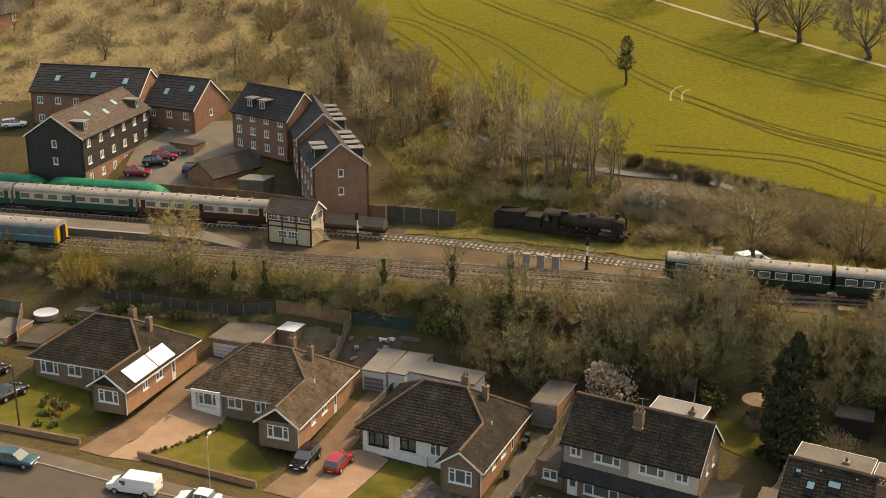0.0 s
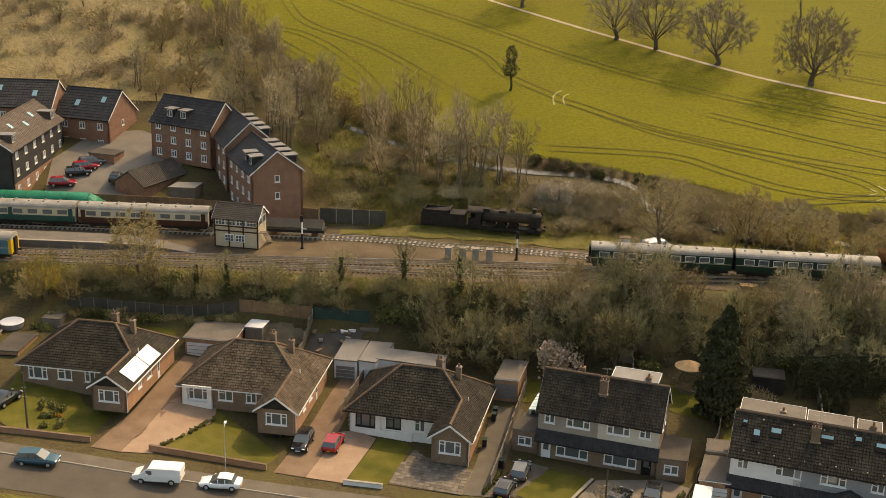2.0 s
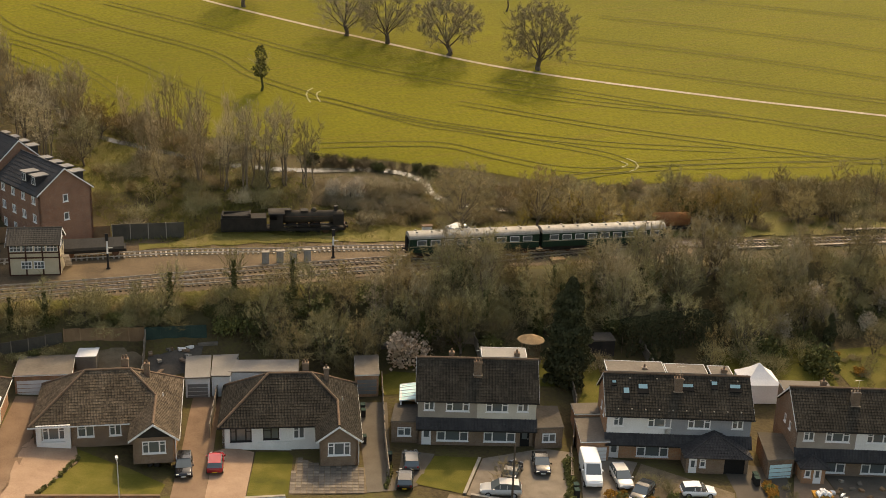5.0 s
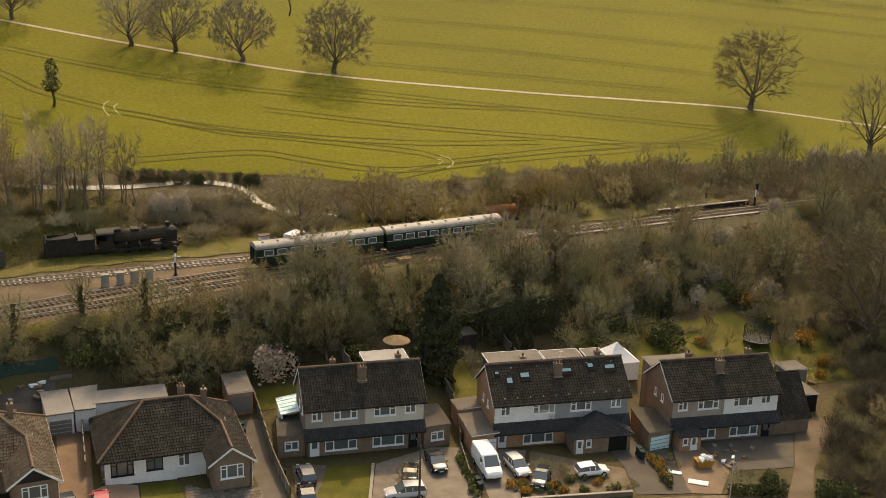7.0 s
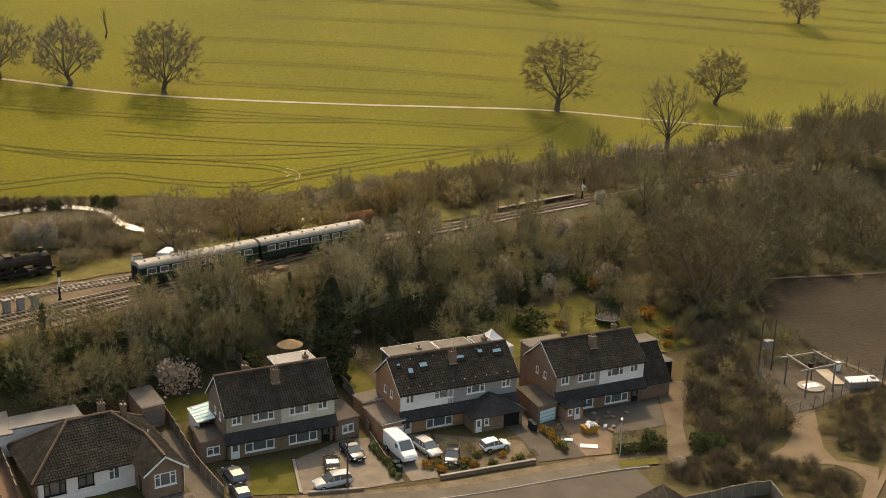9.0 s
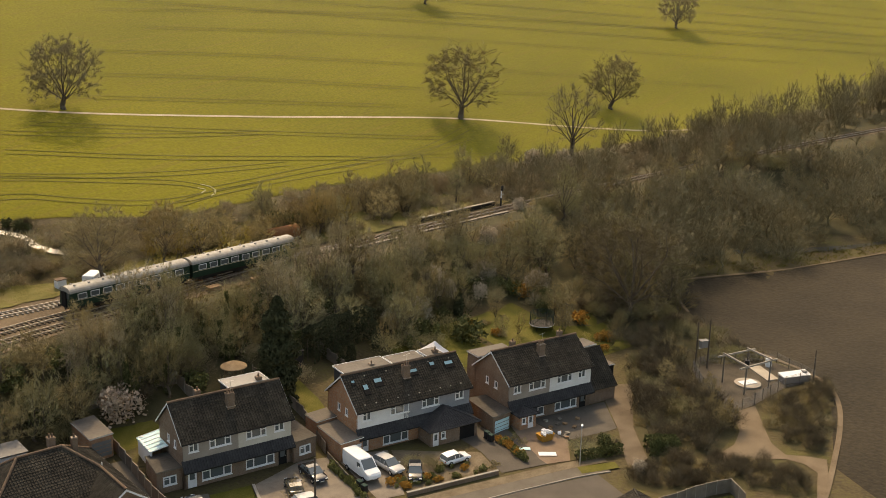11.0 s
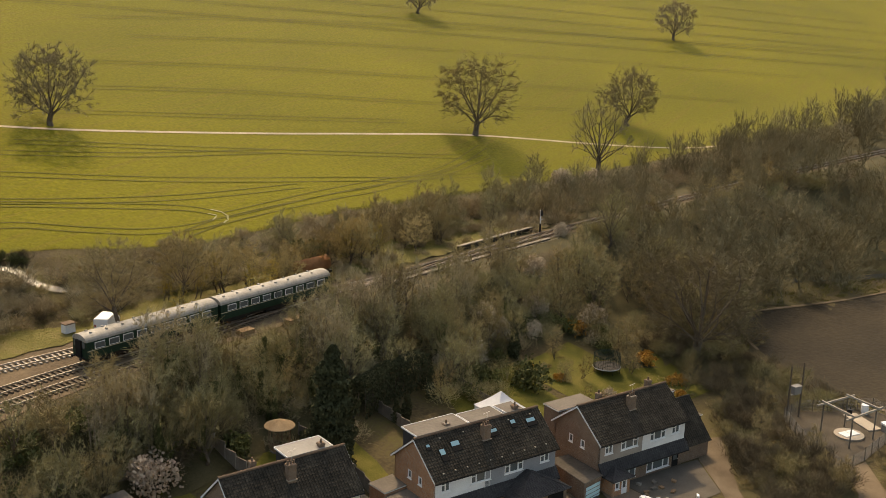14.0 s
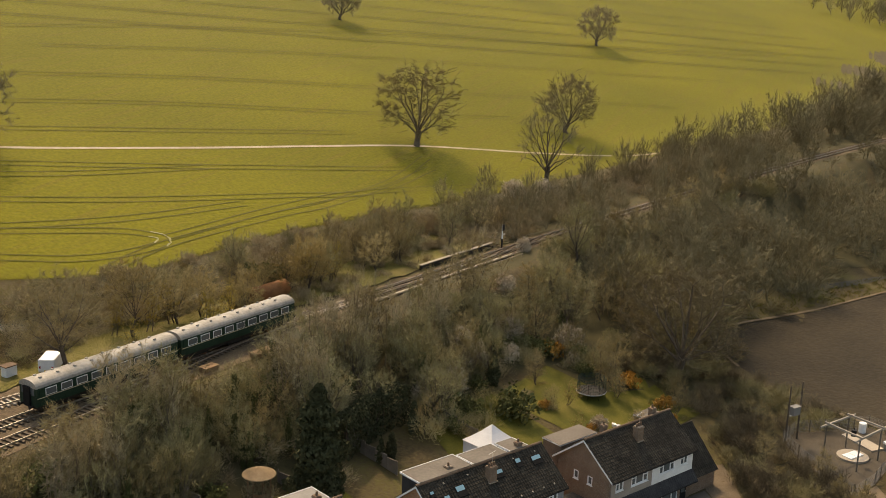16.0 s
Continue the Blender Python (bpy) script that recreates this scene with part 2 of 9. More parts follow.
M = dict(
    scrub=mat("scrub_ground", [(0.050, 0.038, 0.019), (0.082, 0.062, 0.028), (0.090, 0.080, 0.024)], 0.16, coords="World", fine=14, bump=0.8, dist=0.15),
    field=crop_mat("winter_wheat", (0.116, 0.109, 0.005), (0.154, 0.139, 0.006), (0.148, 0.106, 0.018)),
    tram=mat("wheel_track", [(0.072, 0.066, 0.010), (0.115, 0.100, 0.014)], 0.3, coords="World", fine=8),
    track_wet=mat("pale_wheel_ruts", [(0.24, 0.23, 0.09), (0.34, 0.31, 0.15)], 0.5, coords="World"),
    path=mat("chalky_path", [(0.34, 0.26, 0.17), (0.5, 0.41, 0.3)], 0.4, coords="World", fine=9),
    plough=mat("ploughed_soil", [(0.022, 0.0172, 0.0100), (0.034, 0.0262, 0.0150), (0.048, 0.0365, 0.0205)], 0.05, coords="World", fine=30, bump=1.0, dist=0.2),
    lawn=mat("lawn_grass", [(0.058, 0.058, 0.010), (0.094, 0.089, 0.013), (0.150, 0.122, 0.030)], 0.30, coords="World", fine=25, bump=0.6, dist=0.05),
    rough=mat("rough_grass", [(0.080, 0.072, 0.018), (0.135, 0.120, 0.030), (0.185, 0.142, 0.058)], 0.2, coords="World", fine=18, bump=0.9, dist=0.15),
    tarmac=mat("worn_tarmac", [(0.068, 0.057, 0.045), (0.108, 0.091, 0.071)], 0.3, coords="World", fine=30, rough=0.8),
    pave=mat("pavement_asphalt", [(0.095, 0.08, 0.062), (0.15, 0.128, 0.098)], 0.4, coords="World", fine=25),
    kerb=mat("concrete_kerb", [(0.25, 0.22, 0.18), (0.36, 0.32, 0.26)], 1.0),
    block=mat("block_paving", [(0.26, 0.17, 0.115), (0.36, 0.25, 0.17)], 0.5, coords="World", fine=14),
    redblock=mat("red_block_paving", [(0.150, 0.098, 0.064), (0.225, 0.152, 0.100)], 0.5, coords="World", fine=14),
    gravel=mat("gravel", [(0.15, 0.125, 0.095), (0.24, 0.20, 0.155)], 0.8, coords="World", fine=20),
    ballast=mat("track_ballast", [(0.062, 0.045, 0.028), (0.115, 0.082, 0.049), (0.165, 0.119, 0.070)], 0.22, coords="World", fine=22, bump=1.0, dist=0.06),
    rail=mat("steel_rail", [(0.22, 0.17, 0.13), (0.42, 0.38, 0.33)], 2.0, rough=0.35, metal=0.8),
    rust=mat("rusty_rail", [(0.10, 0.05, 0.03), (0.20, 0.10, 0.055)], 2.0, rough=0.8),
    sleeper=mat("concrete_sleeper", [(0.24, 0.20, 0.16), (0.42, 0.37, 0.30)], 0.8, rnd=0.3),
    woodsleeper=mat("timber_sleeper", [(0.08, 0.06, 0.042), (0.17, 0.13, 0.09)], 0.8, rnd=0.3),
    water=mat("river_water", [(0.045, 0.045, 0.032), (0.075, 0.07, 0.05)], 0.2, rough=0.16, bump=0.12, spec=0.6),
    # dull dark water: the shade along the stream is put into its colour
    stream=mat("dark_water_with_shade", [(0.03, 0.028, 0.02), (0.05, 0.046, 0.032)], 0.2, rough=0.6, bump=0.05),
    tile=mat("brown_concrete_tile", [(0.023, 0.0198, 0.0148), (0.036, 0.0305, 0.0225), (0.060, 0.050, 0.036)], 0.5, island=0.28, rough=0.75),
    tilered=mat("weathered_red_tile", [(0.062, 0.046, 0.031), (0.10, 0.075, 0.050), (0.145, 0.11, 0.075)], 0.5, island=0.3, rough=0.8),
    tiledark=mat("dark_slate_tile", [(0.035, 0.033, 0.033), (0.06, 0.056, 0.053)], 0.5, island=0.15, rough=0.6),
    tileapt=mat("brown_apartment_tile", [(0.085, 0.066, 0.052), (0.13, 0.10, 0.078)], 0.5, island=0.15, rough=0.7),
    ridge=mat("ridge_tile", [(0.12, 0.08, 0.055), (0.2, 0.135, 0.09)], 1.0),
    mortar=mat("ridge_mortar", [(0.22, 0.17, 0.13), (0.33, 0.27, 0.2)], 1.0),
    white=mat("white_render", [(0.62, 0.60, 0.56), (0.76, 0.74, 0.7)], 0.6, fine=10, bump=0.1),
    upvc=mat("white_plastic", [(0.70, 0.69, 0.66), (0.8, 0.79, 0.76)], 1.0, rough=0.4, bump=0.0),
    cream=mat("cream_render", [(0.47, 0.42, 0.34), (0.58, 0.53, 0.44)], 0.6, fine=10, bump=0.1),
    taupe=mat("taupe_hung_tile", [(0.25, 0.21, 0.17), (0.34, 0.29, 0.24)], 0.6, fine=14, bump=0.2),
    grey=mat("grey_cladding", [(0.22, 0.22, 0.225), (0.3, 0.3, 0.3)], 0.6, fine=10, bump=0.1),
    slateclad=mat("dark_grey_cladding", [(0.034, 0.033, 0.032), (0.058, 0.055, 0.052)], 0.8, rough=0.6),
    darkfence=mat("weathered_dark_fence", [(0.055, 0.05, 0.04), (0.095, 0.085, 0.066)], 0.8, rnd=0.2),
    # leaf litter; the shade under dense twigs is mixed into its colour
    litter=mat("ivy_and_leaf_litter", [(0.042, 0.037, 0.016), (0.068, 0.058, 0.025), (0.095, 0.076, 0.036)], 0.25, coords="World", fine=22, bump=0.6, dist=0.05),
    earth=mat("trodden_earth_track", [(0.125, 0.090, 0.055), (0.185, 0.138, 0.088)], 0.4, coords="World", fine=14),
    yard=mat("pale_yard_tarmac", [(0.15, 0.13, 0.105), (0.21, 0.185, 0.15)], 0.4, coords="World", fine=20),
    drive=mat("brown_gravel_drive", [(0.082, 0.060, 0.038), (0.128, 0.096, 0.062), (0.165, 0.126, 0.084)], 0.35, coords="World", fine=22, bump=0.6, dist=0.04),
    cobble=mat("grey_block_paving", [(0.085, 0.072, 0.056), (0.125, 0.106, 0.082)], 0.5, coords="World", fine=14),
    oldslab=mat("stained_pinkish_paving", [(0.15, 0.105, 0.07), (0.24, 0.17, 0.115)], 0.5, coords="World", fine=14),
    cinder=mat("damp_cinder_yard", [(0.045, 0.037, 0.026), (0.075, 0.060, 0.042), (0.105, 0.086, 0.062)], 0.4, coords="World", fine=18, bump=0.8, dist=0.06),
    tuft=mat("rough_grass_blades", [(0.10, 0.10, 0.022), (0.17, 0.16, 0.035), (0.23, 0.185, 0.07)], 0.25, coords="World", fine=6, bump=0),
    reed=mat("dry_reed", [(0.26, 0.205, 0.125), (0.36, 0.29, 0.185), (0.44, 0.36, 0.24)], 0.2, coords="World", fine=6, bump=0),
    # darker copy of the bare twigs: a thicket's self-shading put into the colour
    twigsloe=mat("twigs_with_shade", [(0.085, 0.066, 0.038), (0.135, 0.104, 0.060), (0.19, 0.15, 0.09)], 0.6, rnd=0.3, bump=0),
    rusttank=mat("orange_rust", [(0.20, 0.085, 0.035), (0.32, 0.15, 0.065)], 1.2, rough=0.8),
    heath=mat("tawny_rough_grass", [(0.102, 0.082, 0.036), (0.18, 0.138, 0.06), (0.258, 0.198, 0.096), (0.204, 0.18, 0.048)], 0.07, coords="World", fine=26, bump=1.0, dist=0.2),
    slab=mat("worn_paving_slab", [(0.12, 0.10, 0.08), (0.20, 0.17, 0.135)], 0.8, rnd=0.3),
    bark_chips=mat("bark_and_gravel_bed", [(0.10, 0.075, 0.045), (0.20, 0.155, 0.10)], 0.7, coords="World", fine=16, bump=0.8, dist=0.06),
    black=mat("black_timber", [(0.018, 0.017, 0.016), (0.04, 0.036, 0.032)], 0.8, rough=0.6),
    felt=mat("flat_roof_felt", [(0.115, 0.098, 0.08), (0.175, 0.152, 0.125)], 0.4, fine=9),
    feltdark=mat("dark_roof_felt", [(0.06, 0.052, 0.043), (0.10, 0.088, 0.072)], 0.4, fine=9),
    metalroof=mat("grey_sheet_roof", [(0.17, 0.16, 0.145), (0.23, 0.215, 0.195)], 0.4, rough=0.5),
    wood=mat("fence_timber", [(0.17, 0.105, 0.06), (0.28, 0.18, 0.10)], 0.8, rnd=0.2),
    oldwood=mat("grey_timber", [(0.12, 0.10, 0.08), (0.21, 0.18, 0.14)], 0.8, rnd=0.2),
    greenwood=mat("green_fence_paint", [(0.022, 0.042, 0.034), (0.038, 0.065, 0.052)], 0.8),
    pole=mat("pole_timber", [(0.07, 0.055, 0.042), (0.12, 0.095, 0.07)], 1.5),
    steel=mat("galvanised_steel", [(0.4, 0.4, 0.38), (0.55, 0.54, 0.51)], 1.5, rough=0.45, metal=0.5),
    bark=mat("bark", [(0.08, 0.062, 0.045), (0.15, 0.118, 0.085)], 1.2, rnd=0.2),
    barkpale=mat("pale_bark", [(0.13, 0.10, 0.07), (0.22, 0.175, 0.12)], 1.2, rnd=0.2),
    twig=mat("bare_twigs", [(0.213, 0.184, 0.085), (0.345, 0.293, 0.144)], 0.6, rnd=0.25, bump=0),
    twigwood=mat("woodland_twigs", [(0.138, 0.113, 0.06), (0.21, 0.172, 0.092), (0.27, 0.22, 0.122)], 0.08, fine=8, bump=0, coords="World"),
    twigriver=mat("riverside_twigs", [(0.22, 0.168, 0.092), (0.31, 0.24, 0.138), (0.40, 0.315, 0.19)], 0.08, fine=8, bump=0, coords="World"),
    shrubleaf=mat("garden_leaf", [(0.10, 0.105, 0.035), (0.17, 0.165, 0.055), (0.22, 0.19, 0.08)], 1.2, rnd=0.3, bump=0),
    twigoak=mat("fine_oak_twigs", [(0.213, 0.174, 0.106), (0.314, 0.258, 0.162)], 0.6, rnd=0.2, bump=0),
    twigred=mat("reddish_twigs", [(0.23, 0.179, 0.081), (0.358, 0.274, 0.129)], 0.6, rnd=0.25, bump=0),
    twigyel=mat("budding_twigs", [(0.27, 0.19, 0.04), (0.38, 0.28, 0.06)], 0.6, rnd=0.25, bump=0),
    twigbud=mat("tawny_budding_twigs", [(0.30, 0.225, 0.095), (0.44, 0.335, 0.15)], 0.6, rnd=0.2, bump=0),
    twigpale=mat("pale_twigs", [(0.29, 0.235, 0.135), (0.42, 0.345, 0.205)], 0.6, rnd=0.2, bump=0),
    leaf=mat("evergreen_leaf", [(0.055, 0.06, 0.02), (0.10, 0.105, 0.034), (0.15, 0.14, 0.05)], 1.2, rnd=0.3, bump=0, rough=0.6),
    leafdark=mat("conifer_leaf", [(0.043, 0.046, 0.022), (0.085, 0.085, 0.039)], 1.2, rnd=0.2, bump=0),
    ivy=mat("ivy_leaf", [(0.055, 0.062, 0.02), (0.10, 0.10, 0.034)], 1.2, rnd=0.3, bump=0),
    blossom=mat("white_blossom", [(0.44, 0.36, 0.25), (0.58, 0.49, 0.36)], 1.2, rnd=0.15, bump=0),
    pink=mat("pink_blossom", [(0.40, 0.30, 0.21), (0.54, 0.42, 0.31)], 1.2, bump=0),
    yellow=mat("yellow_flowers", [(0.55, 0.33, 0.02), (0.7, 0.45, 0.04)], 1.2, bump=0),
    orange=mat("orange_leaves", [(0.33, 0.16, 0.03), (0.45, 0.24, 0.05)], 1.2, bump=0),
    glass=glass_mat("window_glass", (0.10, 0.115, 0.115)),
    # pale blue base colour stands in for the sky's reflection
    skyglass=glass_mat("sky_painted_glass", (0.25, 0.42, 0.45)),
    teal=mat("teal_conservatory_sheet", [(0.42, 0.66, 0.66), (0.6, 0.8, 0.8)], 0.5, rough=0.3),
    # near-white base colour paints the bright reflection onto the solar panels
    solar=mat("panel_with_painted_glare", [(0.75, 0.78, 0.8), (0.85, 0.87, 0.88)], 0.5, rough=0.2, bump=0),
    # near-black for doors and frames, and for shade painted into openings
    dark=mat("dark_paint_and_shade", [(0.012, 0.011, 0.01), (0.02, 0.018, 0.016)], 1.0, bump=0),
    tyre=mat("tyre_rubber", [(0.015, 0.015, 0.015), (0.03, 0.03, 0.03)], 2.0, bump=0),
    roofgrey=mat("grey_coach_roof", [(0.22, 0.20, 0.165), (0.38, 0.35, 0.30)], 0.6, rough=0.5, fine=6),
    coachgreen=mat("dark_green_coach_paint", [(0.012, 0.03, 0.018), (0.025, 0.05, 0.03)], 0.6, rough=0.4),
    teal_coach=mat("teal_coach_paint", [(0.02, 0.062, 0.048), (0.035, 0.09, 0.07)], 0.6, rough=0.4),
    creamcoach=mat("cream_coach_paint", [(0.45, 0.38, 0.26), (0.56, 0.48, 0.34)], 0.6, rough=0.4),
    maroon=mat("maroon_coach_paint", [(0.05, 0.022, 0.014), (0.085, 0.038, 0.025)], 0.6, rough=0.4),
    bluecoach=mat("blue_coach_paint", [(0.05, 0.13, 0.17), (0.075, 0.17, 0.22)], 0.6, rough=0.4),
    yellowend=mat("yellow_warning_paint", [(0.6, 0.33, 0.02), (0.7, 0.42, 0.04)], 0.6, rough=0.4),
    tarp=mat("green_tarpaulin", [(0.01, 0.14, 0.075), (0.02, 0.2, 0.11)], 0.5, rough=0.45, fine=5, bump=0.6, dist=0.1),
    locoblack=mat("sooty_black_iron", [(0.016, 0.014, 0.012), (0.04, 0.034, 0.028)], 1.0, rough=0.55),
    locorust=mat("rusted_boiler", [(0.035, 0.030, 0.022), (0.07, 0.055, 0.04)], 1.0, rough=0.75),
    apt=brick_mat("red_brick", (0.27, 0.125, 0.07), (0.21, 0.095, 0.055), (0.3, 0.22, 0.16)),
    brick=brick_mat("orange_brown_brick", (0.42, 0.20, 0.092), (0.32, 0.15, 0.072), (0.34, 0.27, 0.2)),
    brickbrown=brick_mat("brown_brick", (0.21, 0.13, 0.08), (0.16, 0.10, 0.06), (0.25, 0.2, 0.15)),
    canvas=mat("white_canvas", [(0.68, 0.67, 0.65), (0.8, 0.79, 0.77)], 0.5, bump=0.2),
    thatch=mat("timber_shingle_roof", [(0.22, 0.15, 0.085), (0.34, 0.24, 0.14)], 1.0),
    concrete=mat("pale_concrete", [(0.30, 0.25, 0.19), (0.42, 0.36, 0.28)], 0.4, fine=14),
)


def paint(name, col, rough=0.3):
    return mat(name, [col, tuple(min(1, c * 1.15) for c in col)], 1.0, rough=rough, bump=0, spec=0.6)


# ---- mesh helpers ----
class MB:
    """Collects vertices and faces of one mesh."""

    def __init__(self):
        self.v, self.f = [], []

    def quad(self, *pts):
        k = len(self.v)
        self.v += [tuple(p) for p in pts]
        self.f.append(tuple(range(k, k + len(pts))))
        return self

    def box(self, x0, y0, z0, x1, y1, z1):
        return self.hexa([(x0, y0), (x1, y0), (x1, y1), (x0, y1)], z0, z1)

    def hexa(self, poly, z0, z1):
        """A prism on a plan outline; z0 and z1 may be one height or one for each corner."""
        n, k = len(poly), len(self.v)
        lo = z0 if isinstance(z0, (list, tuple)) else [z0] * n
        hi = z1 if isinstance(z1, (list, tuple)) else [z1] * n
        self.v += [(x, y, z) for (x, y), z in zip(poly, lo)] + [(x, y, z) for (x, y), z in zip(poly, hi)]
        self.f.append(tuple(range(k + n - 1, k - 1, -1)))
        self.f.append(tuple(range(k + n, k + 2 * n)))
        for i in range(n):
            j = (i + 1) % n
            self.f.append((k + i, k + j, k + n + j, k + n + i))
        return self

    def tube(self, a, b, r0, r1, n=5, cap=False):
        a, b = Vector(a), Vector(b)
        d = (b - a).normalized()
        s = d.orthogonal().normalized()
        t = d.cross(s)
        k = len(self.v)
        for p, r in ((a, r0), (b, r1)):
            for i in range(n):
                w = 2 * math.pi * i / n
                q = p + s * (math.cos(w) * r) + t * (math.sin(w) * r)
                self.v.append((q.x, q.y, q.z))
        for i in range(n):
            j = (i + 1) % n
            self.f.append((k + i, k + j, k + n + j, k + n + i))
        if cap:
            self.f.append(tuple(range(k + n, k + 2 * n)))
            self.f.append(tuple(range(k + n - 1, k - 1, -1)))
        return self

    def loft(self, rings, close=True, ends=True):
        """Skins rings of equal length, each a list of points."""
        n, k = len(rings[0]), len(self.v)
        for r in rings:
            self.v += [tuple(p) for p in r]
        for a in range(len(rings) - 1):
            for i in range(n if close else n - 1):
                j = (i + 1) % n
                self.f.append((k + a * n + i, k + a * n + j, k + (a + 1) * n + j, k + (a + 1) * n + i))
        if ends:
            self.f.append(tuple(range(k + n - 1, k - 1, -1)))
            e = k + (len(rings) - 1) * n
            self.f.append(tuple(range(e, e + n)))
        return self

    def mesh(self, name, material, smooth=False):
        me = bpy.data.meshes.new(name)
        me.from_pydata(self.v, [], self.f)
        if smooth:
            me.polygons.foreach_set("use_smooth", [True] * len(me.polygons))
        me.materials.append(material)
        me.update()
        return me


def part(name, mb, material, parent=None, label="", smooth=False):
    ob = new(name, mb.mesh(name, material, smooth))
    ob.parent = parent
    if label:
        ob["label"] = label
    return ob


def thing(name, m, label, category, group="", kind=""):
    ob = new(name)
    ob.matrix_world = m
    ob.empty_display_size = 0.3
    return tagged(ob, label, category, group, kind)


def single(name, mb, material, label, category, group="", kind="", m=None, smooth=False):
    ob = part(name, mb, material, None, "", smooth)
    if m is not None:
        ob.matrix_world = m
    return tagged(ob, label, category, group, kind)


# ---- the lie of the land ----
def sp(v, w):
    return w * math.log1p(math.exp(max(-40, min(40, v / w))))


def sstep(a, b, v):
    t = min(1, max(0, (v - a) / (b - a)))
    return t * t * (3 - 2 * t)


def rail_y(x):
    """The railway's main line, a long curve."""
    if x < -60:
        return rail_y(-60) - 0.199 * (x + 60)
    return 143.9 - 0.2494 * x - 0.00034 * x * x


def rail_slope(x):
    return -0.199 if x < -60 else -0.2494 - 0.00068 * x


def rail_z(x):
    return 10.0


BANK_EAST = [(-60, 0), (-37, 0.2), (-30, 1.4), (-20, 2.8), (-12.5, 5.5), (-7.5, 10), (9, 10)]
BANK_WEST = [(-60, 0), (-34, 0), (-24, 1.5), (-17, 2.1), (-12.5, 4.8), (-7.5, 10), (9, 10)]


def bank(d, prof):
    """The height of the railway bank at distance d, as a share of its full height."""
    for (a, p), (b, q) in zip(prof, prof[1:]):
        if a <= d <= b:
            return (p + (q - p) * (0.4 * sstep(a, b, d) + 0.6 * (d - a) / (b - a))) / 10
    return 0



def across(x, y):
    """Distance north of the main line."""
    return (y - rail_y(x)) / math.hypot(1, rail_slope(x))


def rail_point(x, d):
    """The plan point at distance d north of the main line's point at x."""
    m = rail_slope(x)
    k = math.hypot(1, m)
    return (x - m * d / k, rail_y(x) + d / k)


def ground_z(x, y):
    d = across(x, y)
    low = min(3.5, -0.6 + 0.105 * sp(-(x + 8), 4))
    if d <= 9:
        k = sstep(12, 30, x)
        f = bank(d, BANK_WEST) * (1 - k) + bank(d, BANK_EAST) * k
        return low + (rail_z(x) - low) * f
    x, y = 700 - sp(700 - x, 40), 450 - sp(450 - y, 30)
    hill = 14 + 0.048 * (x - 82) + 0.22 * (y - 157)
    return rail_z(x) + sp(hill - rail_z(x), 1.2) * sstep(9, 26, d)


def grid_mesh(xs, ys, dz):
    mb = MB()
    mb.v = [(x, y, ground_z(x, y) + dz) for y in ys for x in xs]
    n = len(xs)
    mb.f = [(j * n + i, j * n + i + 1, (j + 1) * n + i + 1, (j + 1) * n + i) for j in range(len(ys) - 1) for i in range(n - 1)]
    return mb


def steps(a, b, near0, near1, fine, grow=1.25):
    out, s = [], fine
    v = near0
    while v < near1:
        out.append(v)
        v += fine
    while v < b:
        out.append(v)
        s *= grow
        v += s
    out.append(b)
    v, s = near0, fine
    while v > a:
        s *= grow
        v -= s
        out.insert(0, max(v, a))
    return out


def ribbon(points, width, dz, step=1.5, side=0.0):
    """A strip that lies on the ground along a plan line."""
    pts = smooth_line(points, step)
    mb = MB()
    for i, (x, y) in enumerate(pts):
        a, b = pts[max(0, i - 1)], pts[min(len(pts) - 1, i + 1)]
        tx, ty = b[0] - a[0], b[1] - a[1]
        k = math.hypot(tx, ty) or 1
        nx, ny = -ty / k, tx / k
        for s in (side - width / 2, side + width / 2):
            px, py = x + nx * s, y + ny * s
            mb.v.append((px, py, ground_z(px, py) + dz))
    mb.f = [(2 * i, 2 * i + 1, 2 * i + 3, 2 * i + 2) for i in range(len(pts) - 1)]
    return mb


def smooth_line(points, step=1.5):
    """A Catmull-Rom line through plan points, at even steps."""
    p = [Vector((*q, 0)) for q in points]
    p = [2 * p[0] - p[1]] + p + [2 * p[-1] - p[-2]]
    out = []
    for a, b, c, d in zip(p, p[1:], p[2:], p[3:]):
        n = max(1, int((c - b).length / step))
        for i in range(n):
            t = i / n
            q = 0.5 * ((2 * b) + (c - a) * t + (2 * a - 5 * b + 4 * c - d) * t * t + (3 * b - a - 3 * c + d) * t ** 3)
            out.append((q.x, q.y))
    out.append(tuple(points[-1]))
    return out


def patch(poly, dz, cell=2.0, sink=0.0):
    """A sheet on the ground inside a plan outline; sink: how far its edge goes down into the ground."""
    bm = bmesh.new()
    bm.faces.new([bm.verts.new((x, y, 0)) for x, y in poly])
    xs, ys = [p[0] for p in poly], [p[1] for p in poly]
    for axis, lo, hi in ((0, min(xs), max(xs)), (1, min(ys), max(ys))):
        c = lo + cell
        while c < hi:
            co = (c, 0, 0) if axis == 0 else (0, c, 0)
            bmesh.ops.bisect_plane(bm, geom=bm.verts[:] + bm.edges[:] + bm.faces[:], plane_co=co, plane_no=(1, 0, 0) if axis == 0 else (0, 1, 0))
            c += cell
    bmesh.ops.recalc_face_normals(bm, faces=bm.faces)
    mb = MB()
    bm.verts.index_update()
    mb.v = [(v.co.x, v.co.y, ground_z(v.co.x, v.co.y) + dz - (sink if v.is_boundary else 0)) for v in bm.verts]
    mb.f = [tuple(v.index for v in f.verts) for f in bm.faces]
    bm.free()
    return mb


